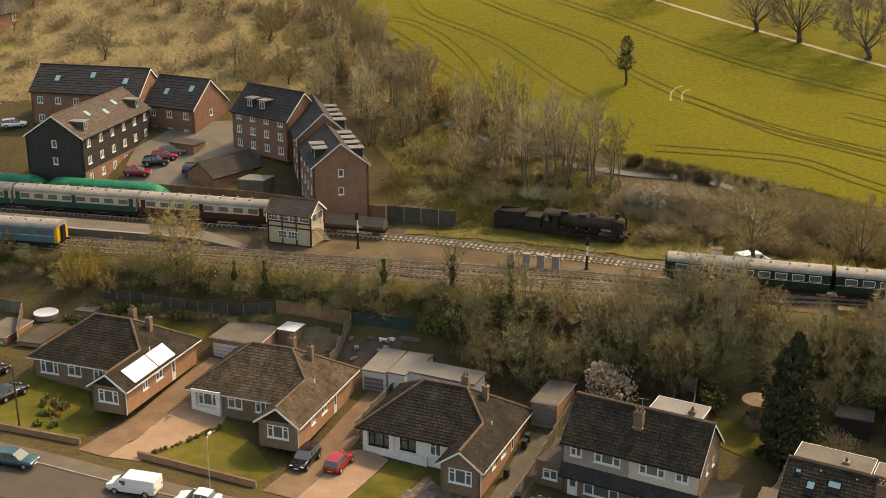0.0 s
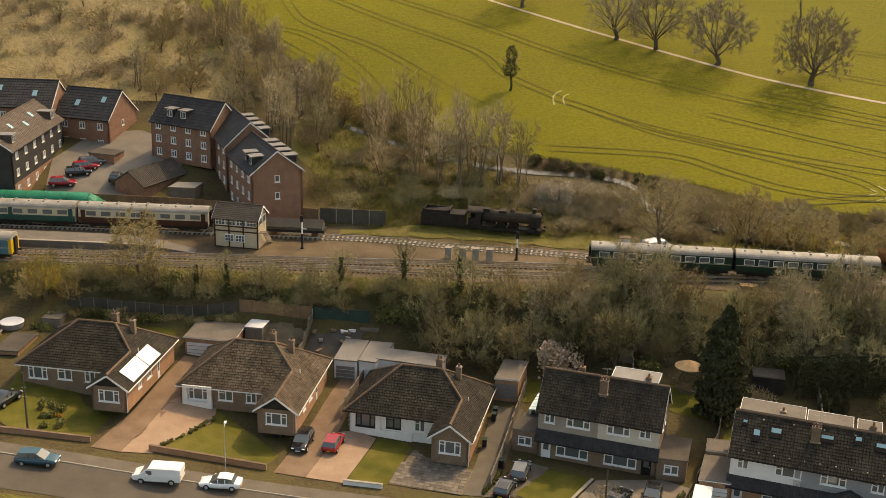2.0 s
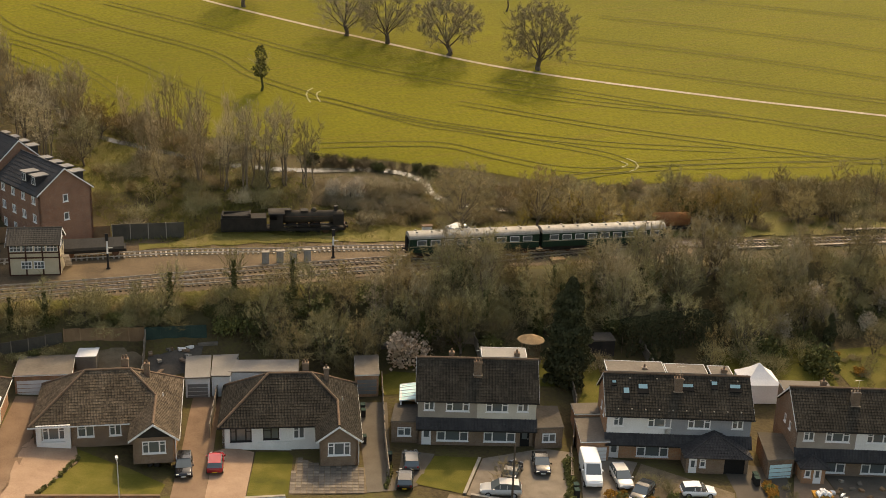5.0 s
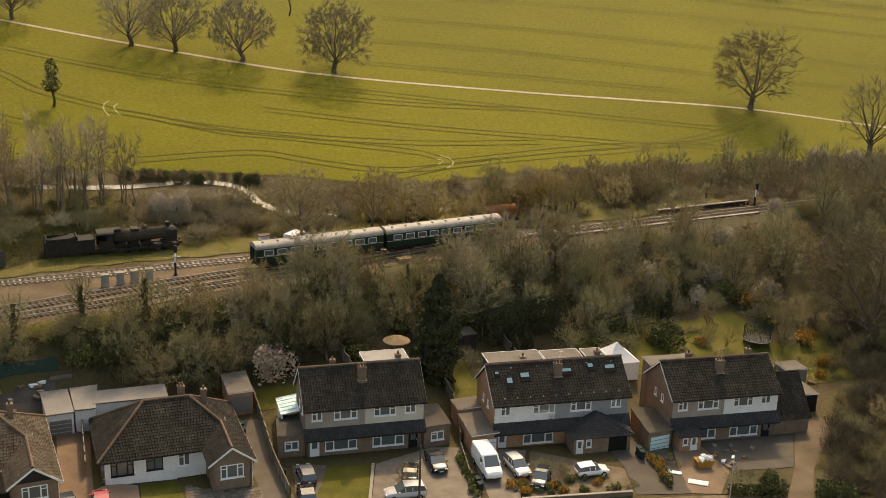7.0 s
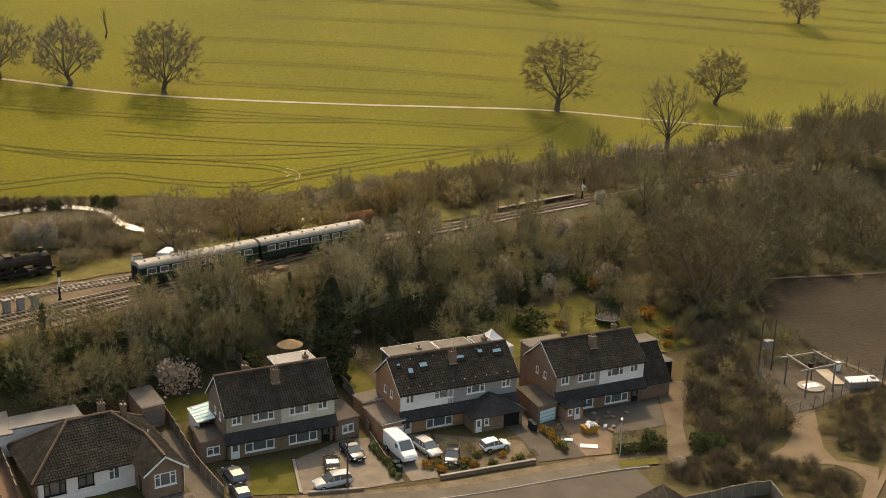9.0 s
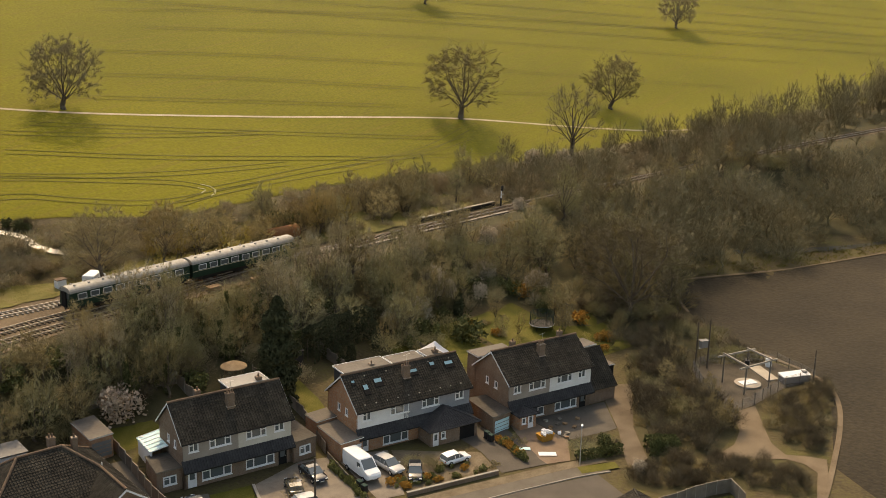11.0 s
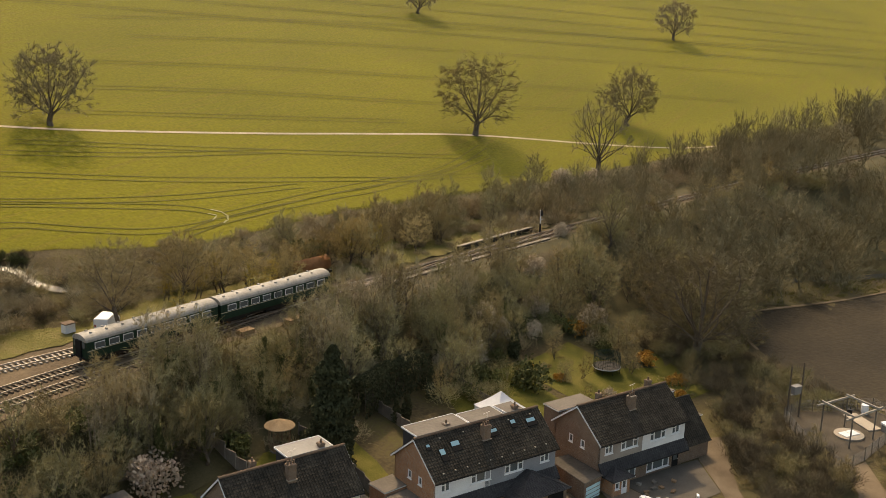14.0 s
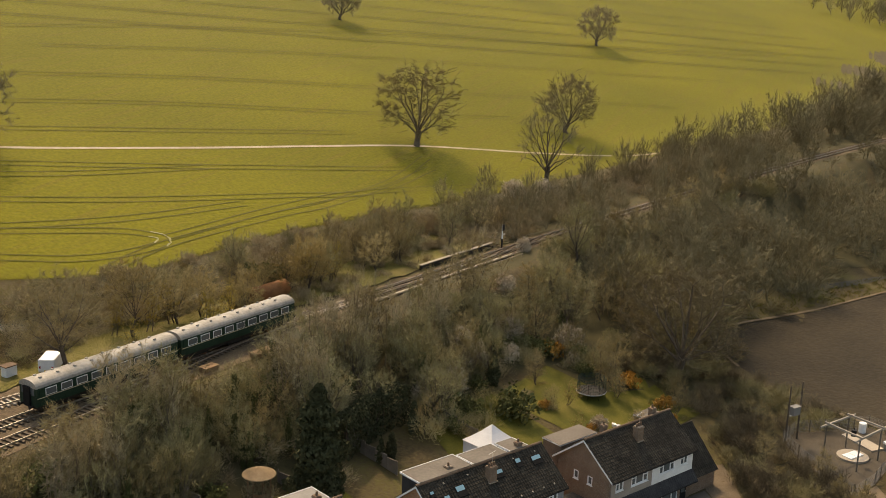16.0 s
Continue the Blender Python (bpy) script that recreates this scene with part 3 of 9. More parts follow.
def structure(name, mb, material, label, category, smooth=False):
    return single(name, mb, material, label, category, "", "structure", None, smooth)


# wheel tracks over the field, as plan lines
TRAMLINES = [
    [(-22.1, 254.6), (-6.9, 229.0), (1.7, 213.1), (8.3, 202.6)],
    [(-26.6, 245.8), (-9.6, 241.4), (-1.5, 232.8), (4.8, 218.0), (7.6, 205.0)],
    [(-7.7, 260.2), (-3.7, 244.2), (9.7, 227.8), (21.3, 204.9), (27.6, 196.1)],
    [(2.6, 258.5), (13.9, 242.8), (28.8, 224.4), (32.4, 212.2), (39.9, 200.0)],
    [(16.6, 256.3), (32.5, 238.0), (46.7, 219.7), (64.2, 202.0), (90.8, 182.3), (115.2, 168.7)],
    [(39.7, 199.5), (55.9, 183.2), (81.4, 166.5), (105.6, 155.9)],
    [(33.1, 180.3), (46, 177), (54.4, 173.8), (60.6, 167.4), (67.4, 161.1), (73.5, 157.8), (79.2, 156.2), (81.6, 156.1), (83.0, 157.4), (81.7, 160.4), (79.1, 163.5), (71.8, 169.5), (59.9, 178.9), (53.6, 183.5), (41.7, 197.8)],
    [(67.3, 156.3), (82.3, 155.4), (106.2, 149.6), (118.6, 145.9), (140.3, 142.9), (159.9, 143.7)],
    [(65.7, 189.1), (88.0, 171.2), (115.6, 152.6), (130.8, 143.2), (154.6, 140.4)],
    [(83.3, 156.7), (111.8, 150.2), (130.8, 143.2), (159.7, 125.1)],
    [(100.8, 217.2), (139.8, 192.7), (178.8, 163.1), (211.1, 140.4)],
    [(90.5, 207.6), (126.1, 183.5), (158.4, 161.8)],
    [(79.0, 196.8), (110.1, 172.8), (148.8, 144.1)],
    [(149.6, 229.8), (217.1, 190.8), (340.0, 103.4)],
    [(122.9, 222.9), (179.0, 187.1), (277.2, 110.4)],
    [(149.5, 245.8), (240.8, 202.5), (425.2, 93.9)],
]
PALE_RUTS = [
    [(80.4, 156.0), (81.8, 156.2), (82.8, 156.9), (83.1, 157.8), (82.5, 159.2)],
    [(39.4, 197.0), (39.6, 198.6), (40.0, 200.2), (40.8, 201.5), (42.0, 202.2)],
]


# ---- the setting ----
gx = steps(-1500, 2500, -110, 200, 2.5)
gy = steps(-900, 2500, 20, 260, 2.5)
structure("ground", grid_mesh(gx, gy, 0.0), M["scrub"], "rough scrubby ground of brown and green grasses", "ground", True)

FIELD = [(-30, 262), (-19, 241), (-10, 229), (-3, 206), (8, 197), (24, 181), (32.4, 176.4), (39.9, 173), (47, 168.2), (53.8, 164.6), (61.6, 158.5), (72.2, 152.4), (101, 145.5), (147, 127), (224, 101), (275, 82), (340, 54), (420, 20), (620, -60), (1200, -260), (1200, 700), (-220, 700), (-120, 430)]
structure("field", patch(FIELD, 0.10, 8.0, 0.06), M["field"], "wide green field of young winter wheat", "field", True)
PLOUGH = [(104, 73), (113, 78), (120, 76), (146, 58.5), (190, 30), (260, -40), (200, -120), (60, -60), (46, 30), (57, 41), (72, 44), (84, 46.5), (89, 52), (92, 62)]
structure("ploughed_field", patch(PLOUGH, 0.06, 6.0, 0.04), M["plough"], "bare brown ploughed field", "field", True)

GRASSLAND = [(-130, 208), (-40, 210), (-22, 206), (-14, 226), (-24, 250), (-34, 300), (-130, 330)]
structure("grassland", patch(GRASSLAND, 0.05, 6.0), M["heath"], "tawny rough grassland beside the flats", "grass", True)
EAST_DRIVE = [(43.6, 62.8), (47.6, 61.8), (51.8, 64.3), (55.4, 66.3), (64.2, 69.5), (69.2, 71.4), (67.2, 74.0), (61.4, 72.4), (53.9, 67.9), (50.1, 66.1), (46.4, 64.4)]
COMPOUND = [(66.2, 56.5), (71.1, 54.1), (79.5, 51.8), (84.3, 48.6), (88.6, 55), (82.4, 64), (79, 65.3), (73, 62)]
TRACK_EAST = [(66.2, 56.5), (64.3, 55), (61.4, 53.8), (57, 53.4), (53.3, 54.4), (50.5, 55.7), (52.2, 53.3), (53.8, 50.9), (56.1, 46.6), (55.9, 44.4), (54.3, 42.5), (46.3, 41.1), (46.2, 40.4), (53.5, 41.0), (58.6, 42.2), (58.3, 44.3), (57.4, 47), (59.8, 49.3), (64.6, 51.4), (70.8, 54.0)]
PATH_LINE = [(20, 280), (37.8, 252.9), (70, 215.7), (89.5, 197.3), (121, 176), (143, 162.5), (166, 147.6), (190, 126), (209, 109), (224, 101), (238, 92.5)]
structure("footpath", ribbon(PATH_LINE, 0.9, 0.16), M["path"], "pale chalky footpath across the green field", "path")


def wheel_tracks(points, width=0.24, gauge=1.9, material="tram"):
    """A pair of ruts that one machine leaves in the crop."""
    for s in (-gauge / 2, gauge / 2):
        structure("wheel_track", ribbon(points, width, 0.17, 2.0, s), M[material], "dark wheel rut pressed into green crop", "wheel track")


for line in TRAMLINES:
    wheel_tracks(line)
# the far lines of the sprayer run parallel to one another
for off in (298, 311, 325, 340, 356, 373, 391, 410, 431):
    wheel_tracks([(0.57 * off + 0.82 * u, 0.82 * off - 0.57 * u) for u in range(-90, 361, 50)], 0.34)
for line in PALE_RUTS:
    wheel_tracks(line, 0.32, 1.9, "track_wet")

# street, pavements and kerbs
ROAD_LINE = [(-120, 116), (-80, 111), (-44, 102.6), (-32, 99.5), (-18, 96), (-5, 92.5), (7, 87.4), (19, 76.8), (30, 69.2), (38.4, 63.0)]
KERB_LINE = [(-120, 119.6), (-80, 114.6), (-44, 106.2), (-32, 103.0), (-18, 99.5), (-5, 96), (9, 90.6), (21, 79.6), (32, 72.0), (38.6, 67.4), (41.8, 64.6)]
structure("road", ribbon(ROAD_LINE, 6.6, 0.04), M["tarmac"], "worn grey tarmac residential street", "road")
structure("pavement", ribbon(KERB_LINE, 2.0, 0.12, 1.5, 1.15), M["pave"], "grey asphalt pavement beside the street", "pavement")


def kerb(points):
    pts = smooth_line(points, 1.5)
    mb = MB()
    rings = []
    for i, (x, y) in enumerate(pts):
        a, b = pts[max(0, i - 1)], pts[min(len(pts) - 1, i + 1)]
        tx, ty = b[0] - a[0], b[1] - a[1]
        k = math.hypot(tx, ty)
        nx, ny = -ty / k, tx / k
        z = ground_z(x, y)
        rings.append([(x + nx * s, y + ny * s, z + h) for s, h in ((-0.08, -0.05), (-0.08, 0.13), (0.08, 0.14), (0.08, -0.05))])
    return mb.loft(rings)


structure("verge", ribbon([(9, 92.9), (20, 82.6), (32, 74.4), (39, 69.6), (44, 65.6)], 1.6, 0.1, 1.5, 1.0), M["bark_chips"], "narrow worn earth verge behind the pavement", "verge")
structure("kerb", kerb(KERB_LINE), M["kerb"], "pale concrete kerb along the street", "kerb")
structure("opposite_verge", ribbon([(x - 1.2, y - 4.9) for x, y in ROAD_LINE], 1.6, 0.09), M["rough"], "worn grass verge beside the street", "verge")

GROUND_PATCHES = [
    ("front_lawn", "lawn", "mown green front lawn with shaded patches", "lawn", [(-46, 112.2), (-37.6, 110.6), (-35.2, 116.8), (-38.6, 118.4), (-40.5, 124), (-47, 126), (-49, 116)]),
    ("driveway", "redblock", "reddish brown block paved driveway", "driveway", [(-37.1, 108.6), (-33.9, 107.6), (-24.0, 129.5), (-27.6, 130.6), (-33.4, 117.2)]),
    ("forecourt", "block", "pale sandy block paved forecourt", "driveway", [(-33.9, 107.7), (-30.6, 107.5), (-29.3, 109.5), (-24.0, 115.5), (-23.6, 118.4), (-27.0, 121.6), (-29.4, 119.4)]),
    ("front_lawn", "lawn", "mown green front lawn behind a low brick wall", "lawn", [(-30.4, 108.7), (-18.3, 105.4), (-16.8, 107.8), (-19.4, 112.5), (-23.6, 117.8), (-24.2, 115.0), (-27.6, 112)]),
    ("driveway", "redblock", "reddish brown block paved driveway", "driveway", [(-17.6, 104.0), (-14.2, 103.0), (-12.2, 107.5), (-8.2, 116.5), (-4.2, 124.5), (-7.6, 126.0), (-14.2, 111.7)]),
    ("forecourt", "block", "pale pinkish block paved forecourt", "driveway", [(-14.2, 103.0), (-10.2, 101.8), (-5.4, 111.6), (-7.5, 113.5), (-9.6, 113.2)]),
    ("front_lawn", "lawn", "mown green front lawn between paved drives", "lawn", [(-9.9, 102.2), (-5.6, 101.2), (-1.6, 109.2), (-1.8, 110.3), (-5.2, 111.6)]),
    ("forecourt", "bark_chips", "worn square paving slabs before a bungalow", "patio", [(-5.3, 101.4), (2.3, 98.2), (4.6, 103.4), (0.3, 106.2), (-1.4, 108.8)]),
    ("side_path", "pave", "stained concrete side drive", "driveway", [(2.4, 98.3), (5.4, 97.4), (7.4, 102.4), (13.0, 114.6), (9.6, 116.0), (4.9, 104.4)]),
    ("front_lawn", "lawn", "mown green front lawn shaded by the house", "lawn", [(7.9, 97.8), (11.6, 93.6), (17.2, 99.8), (13.0, 102.4)]),
    ("driveway", "pave", "grey tarmac driveway", "driveway", [(4.9, 97.6), (7.9, 97.2), (13.2, 102.8), (10.2, 105.2), (8.4, 102.2)]),
    ("driveway", "gravel", "worn gravel parking forecourt", "driveway", [(11.8, 93.2), (16.8, 88.6), (21.0, 85.8), (27.6, 95.8), (25.0, 98.2), (17.6, 99.4)]),
    ("driveway", "gravel", "pale gravel parking forecourt", "driveway", [(21.6, 85.2), (24.2, 83.2), (33.0, 90.6), (28.2, 95.4)]),
    ("front_garden", "bark_chips", "planted front garden with bark and gravel", "garden bed", [(24.6, 82.9), (34.6, 76.0), (38.4, 80.4), (33.2, 90.2)]),
    ("driveway", "tarmac", "dark tarmac driveway", "driveway", [(34.8, 75.8), (39.8, 72.0), (47.0, 81.4), (42.0, 87.2), (38.6, 80.4)]),
    ("forecourt", "oldslab", "stained pinkish paved forecourt scattered with building clutter", "driveway", [(39.6, 72.2), (42.1, 69.9), (47.35, 72.3), (50.4, 79.0), (47.6, 80.6), (43.6, 76.8)]),
    ("forecourt", "cobble", "worn grey block paved forecourt", "driveway", [(47.45, 72.25), (52.4, 68.9), (54.0, 68.1), (61.2, 72.5), (58, 74.6), (50.5, 78.9)]),
    ("garden_bed", "litter", "dark planted bed behind a clipped hedge", "garden bed", [(42.2, 69.8), (47.8, 65.1), (50.0, 66.2), (52.3, 68.8), (47.4, 72.15)]),
    ("driveway", "drive", "brown gravel drive beside a house", "driveway", EAST_DRIVE),
    ("concrete_track", "earth", "worn tan concrete track curving to a gate", "track", TRACK_EAST),
    ("garden_lawn", "rough", "rough garden grass behind a timber fence", "grass", [(41.0, 47.6), (43.4, 50.2), (40.0, 53.0), (36.4, 55.2), (33, 50), (38, 44)]),
    ("compound_floor", "cinder", "bare earth floor of a utility compound", "yard", COMPOUND),
    ("back_garden", "lawn", "mown back garden lawn", "lawn", [(26.6, 113.8), (29.6, 118.6), (38.2, 114.4), (35.4, 107.6), (31.4, 109.4)]),
    ("back_garden", "lawn", "narrow back garden lawn with a straight path", "lawn", [(36.2, 106.0), (38.6, 112.6), (42.0, 111.0), (39.0, 104.8), (36.6, 101.6), (33.2, 103.2)]),
    ("back_garden", "lawn", "bright back garden lawn", "lawn", [(54.6, 101.0), (60.2, 107.0), (72.6, 101.6), (66.6, 90.0), (58.8, 94.6)]),
    ("back_garden", "lawn", "large mown back garden lawn with shrubs", "lawn", [(68.4, 88.6), (72.6, 101.0), (88.0, 97.2), (93.0, 86.8), (84.0, 76.0), (73.6, 80.0)]),
    ("back_garden", "lawn", "small back garden lawn", "lawn", [(12.6, 116.6), (15.0, 122.6), (22.0, 120.4), (20.0, 113.8)]),
    ("back_garden", "bark_chips", "dug-over brown back garden", "garden bed", [(-21.6, 130.8), (-20.4, 136.6), (-11.4, 134.2), (-13.2, 128.9)]),
    ("ground_sheet", "feltdark", "dark plastic sheet spread over a back yard", "ground sheet", [(-12.6, 129.6), (-10.8, 134.0), (-4.2, 132.4), (-6.6, 128.4)]),
    ("back_garden", "lawn", "back garden lawn beside a fence", "lawn", [(-40.0, 138.8), (-28.6, 135.6), (-29.6, 131.4), (-41.0, 134.6)]),
    ("car_park", "yard", "pale tarmac residents' car park", "car park", [(-50, 177), (-39.4, 173.6), (-34.0, 176), (-29, 180), (-28.5, 190), (-36, 197), (-44, 197), (-50, 188)]),
]
for name, m, label, cat, poly in GROUND_PATCHES:
    structure(name, patch(poly, 0.07, 2.0), M[m], label, cat)

RIVER = [(-22, 252), (-14, 228.4), (-6, 212), (-3, 197), (6, 187), (16, 178), (27, 172.6), (36, 170), (41.6, 167), (44, 163), (43.2, 159.6), (44.2, 156.4), (47.4, 153.6), (54.1, 149.6), (58, 148.2), (63.4, 146), (69, 143.5), (74, 140.6)]
STREAM = [(112, 92), (133, 79), (157, 59), (200, 30)]
structure("stream", ribbon(STREAM, 1.7, 0.12), M["stream"], "narrow stream beside the wood, painted dark for its shade", "stream")
structure("river", ribbon(RIVER, 1.4, 0.14), M["water"], "narrow shallow river glinting between scrub", "river")


def lineside(x0, x1, d0, d1, dz, step=3.0, cells=8):
    """A sheet on the ground between two distances from the main line."""
    mb = MB()
    n = int((x1 - x0) / step) + 1
    for i in range(n):
        for q in range(cells + 1):
            px, py = rail_point(x0 + i * step, d0(x0 + i * step) + (d1(x0 + i * step) - d0(x0 + i * step)) * q / cells)
            mb.v.append((px, py, ground_z(px, py) + dz + 0.1 * math.sin(i * 1.7 + q * 2.3) ** 2))
    w = cells + 1
    mb.f = [(w * i + q, w * i + w + q, w * i + w + q + 1, w * i + q + 1) for i in range(n - 1) for q in range(cells)]
    return mb


# litter sheets, darkened to stand in for the shade below trees and scrub
structure("bank_undergrowth", lineside(-62, 92, lambda x: -11.2 - 8.3 * sstep(4, 26, x) + 0.4 * math.sin(x * 0.4), lambda x: -8.6 + 2.6 * sstep(5, 30, x) + 0.5 * math.sin(x * 0.6), 0.06, 2.0), M["litter"], "ivy and leaf litter on the railway bank, darkened for tree shade", "undergrowth", True)
structure("wood_floor", lineside(92, 330, lambda x: -32 + 2 * math.sin(x * 0.3), lambda x: -0.9 + 0.3 * math.sin(x * 0.5), 0.05), M["litter"], "leaf litter under the woodland, darkened for its shade", "undergrowth", True)
structure("wood_floor", lineside(118, 330, lambda x: 3.8 + 0.3 * math.sin(x * 0.7), lambda x: 20 + 2 * math.sin(x * 0.3), 0.05), M["litter"], "leaf litter under the woodland, darkened for its shade", "undergrowth", True)
structure("scrub_floor", patch([(50.6, 58.6), (52.2, 55.6), (55, 54.4), (61, 54.1), (65.2, 55.9), (72.6, 62.4), (79, 65.8), (82.8, 64.2), (88.6, 57), (94, 66), (102, 76), (98, 92), (92, 84), (84, 74), (73, 72), (64.4, 69.2), (55.6, 66.1), (52, 64.1)], 0.05, 3.0), M["litter"], "litter under scrub beside the gardens, darkened for its shade", "undergrowth", True)
structure("scrub_floor", patch([(72, 52.6), (84, 47.4), (80.6, 45.8), (68, 43), (60, 42.8), (59.4, 46.6), (64, 50.4)], 0.05, 3.0), M["litter"], "litter under a thicket beside the compound, darkened for its shade", "undergrowth", True)
structure("scrub_floor", patch([(42.4, 63.6), (49, 60.2), (52, 54), (53.6, 49.6), (55, 45), (53, 43.0), (47.2, 42.4), (45.6, 49.4), (41.6, 54), (39.4, 57), (39.4, 61)], 0.05, 3.0), M["litter"], "litter under scrub beside the street, darkened for its shade", "undergrowth", True)
structure("dirt_path", ribbon([(92.2, 59.6), (89.9, 55.2), (87.7, 51.2), (84.6, 47.4), (80.8, 45.2), (75.4, 43.5), (67.6, 42.2), (60.9, 41.5), (52.9, 40.8), (46.4, 40.4)], 0.7, 0.14), M["earth"], "pale dirt path along the ploughed field's edge", "path")
structure("plough_edge", ribbon([(104, 73.2), (109, 76.4), (113, 78.3), (117, 78), (120, 76.3), (146, 58.8), (190, 30.4)], 0.5, 0.16), M["earth"], "pale trodden edge of the ploughed field", "path")
structure("line_verge", lineside(-62, 12, lambda x: -8.6 + 0.4 * math.sin(x), lambda x: -6.6 + 0.4 * math.sin(x * 0.8), 0.09, 2.0, 3), M["rough"], "yellowing rough grass beside the line", "grass", True)
structure("river_meadow", patch([(-9, 197), (-1, 199), (4, 188), (4, 176), (-6, 174), (-11, 186)], 0.06, 3.0), M["rough"], "yellow-green rough grass beside the river", "grass", True)


def slab_floor(poly, heading, size, gap):
    """Square paving slabs, each a piece of its own, laid in rows inside a plan outline."""
    base = structure("paved_patio", MB().box(-0.1, -0.1, -0.3, 0.1, 0.1, -0.25), M["kerb"], "worn square paving slabs before a bungalow", "patio")
    me = [MB().hexa([(-h, -h), (h, -h), (h, h), (-h, h)], 0, [z, z + 0.008, z, z - 0.006]).mesh("paving_slab", M["slab"]) for h, z in (((size - gap) / 2, 0.05), ((size - gap) / 2 - 0.006, 0.056), ((size - gap) / 2, 0.044))]
    cx, cy = sum(p[0] for p in poly) / len(poly), sum(p[1] for p in poly) / len(poly)
    c, s = math.cos(radians(heading)), math.sin(radians(heading))
    k = 0
    for i in range(-12, 13):
        for j in range(-12, 13):
            x, y = cx + c * i * size - s * j * size, cy + s * i * size + c * j * size
            if in_outline(poly, x, y):
                ob = new("paving_slab", me[k % 3])
                ob.matrix_world = pose(x, y, ground_z(x, y) + 0.075, 0, 0, heading)
                ob.parent = base
                k += 1


def in_outline(poly, x, y):
    c = False
    for (xa, ya), (xb, yb) in zip(poly, poly[1:] + poly[:1]):
        if (ya > y) != (yb > y) and x < (xb - xa) * (y - ya) / (yb - ya) + xa:
            c = not c
    return c


slab_floor([(-5.3, 101.4), (2.3, 98.2), (4.6, 103.4), (0.3, 106.2), (-1.4, 108.8)], -25, 0.62, 0.05)
structure("line_verge", lineside(-8, 118, lambda x: 11.6 - 2.1 * sstep(8, 30, x) - 5 * sstep(30, 90, x) + 0.4 * math.sin(x), lambda x: 15 + 1.5 * math.sin(x * 0.3), 0.13, 2.0, 5), M["rough"], "yellowing rough grass beside the line", "grass", True)


# ---- houses ----
def wall(L, H, T, openings, gable=0.0, apex=None):
    """A wall along x, its outer face at y = 0, with openings (x0, z0, x1, z1) and, if wanted, a gable on top."""
    mb = MB()
    xs = sorted({0, L, *[v for o in openings for v in (o[0], o[2])]})
    zs = sorted({0, H, *[v for o in openings for v in (o[1], o[3])]})
    at = {}

    def v(i, j, y):
        if (i, j, y) not in at:
            at[(i, j, y)] = len(mb.v)
            mb.v.append((xs[i], y, zs[j]))
        return at[(i, j, y)]

    def solid(i, j):
        if not (0 <= i < len(xs) - 1 and 0 <= j < len(zs) - 1):
            return False
        cx, cz = (xs[i] + xs[i + 1]) / 2, (zs[j] + zs[j + 1]) / 2
        return not any(o[0] < cx < o[2] and o[1] < cz < o[3] for o in openings)

    for i in range(len(xs) - 1):
        for j in range(len(zs) - 1):
            if not solid(i, j):
                continue
            mb.f += [(v(i, j, 0), v(i + 1, j, 0), v(i + 1, j + 1, 0), v(i, j + 1, 0)), (v(i, j, T), v(i, j + 1, T), v(i + 1, j + 1, T), v(i + 1, j, T))]
            for di, dj, p, q in ((-1, 0, (i, j + 1), (i, j)), (1, 0, (i + 1, j), (i + 1, j + 1)), (0, -1, (i, j), (i + 1, j)), (0, 1, (i + 1, j + 1), (i, j + 1))):
                if not solid(i + di, j + dj):
                    mb.f.append((v(*p, 0), v(*p, T), v(*q, T), v(*q, 0)))
    if gable:
        a = L / 2 if apex is None else apex
        n = len(zs) - 1
        p, q, r, t = v(0, n, 0), v(len(xs) - 1, n, 0), v(0, n, T), v(len(xs) - 1, n, T)
        k = len(mb.v)
        mb.v += [(a, 0, H + gable), (a, T, H + gable)]
        mb.f += [(p, q, k), (k + 1, t, r), (p, k, k + 1, r), (q, t, k + 1, k)]
    return mb


def window(parent, x0, z0, x1, z1, m, panes=2, frame="upvc", glass="glass", top=True, name="window"):
    """A casement in an opening of a wall along x: frame, mullions, panes and sill; m sets the wall's place under its parent."""
    w = part(name, MB().box(x0 - 0.06, -0.10, z0 - 0.07, x1 + 0.06, 0.02, z0), M[frame], parent)
    w.matrix_basis = m
    f = MB()
    for a in ((x0, z0, x0 + 0.12, z1), (x1 - 0.12, z0, x1, z1), (x0, z0, x1, z0 + 0.12), (x0, z1 - 0.12, x1, z1)):
        f.box(a[0], -0.01, a[1], a[2], 0.12, a[3])
    edges = [x0 + (x1 - x0) * k for k in ((0, 1) if panes == 1 else (0, .5, 1) if panes == 2 else (0, .27, .73, 1) if panes == 3 else (0, .25, .5, .75, 1))]
    for e in edges[1:-1]:
        f.box(e - 0.07, 0.0, z0, e + 0.07, 0.12, z1)
    if top and z1 - z0 > 0.9:
        zt = z1 - (z1 - z0) * 0.3
        for k, (ea, eb) in enumerate(zip(edges, edges[1:])):
            if k % 2 == 0:
                f.box(ea, 0.03, zt - 0.04, eb, 0.115, zt + 0.04)
    part("window_frame", f, M[frame], w)
    for ea, eb in zip(edges, edges[1:]):
        part("pane", MB().box(ea + 0.04, 0.07, z0 + 0.04, eb - 0.04, 0.085, z1 - 0.04), M[glass], w)
    # near-black sheet stands in for the unlit room
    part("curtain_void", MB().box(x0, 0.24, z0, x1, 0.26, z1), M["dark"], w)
    return w


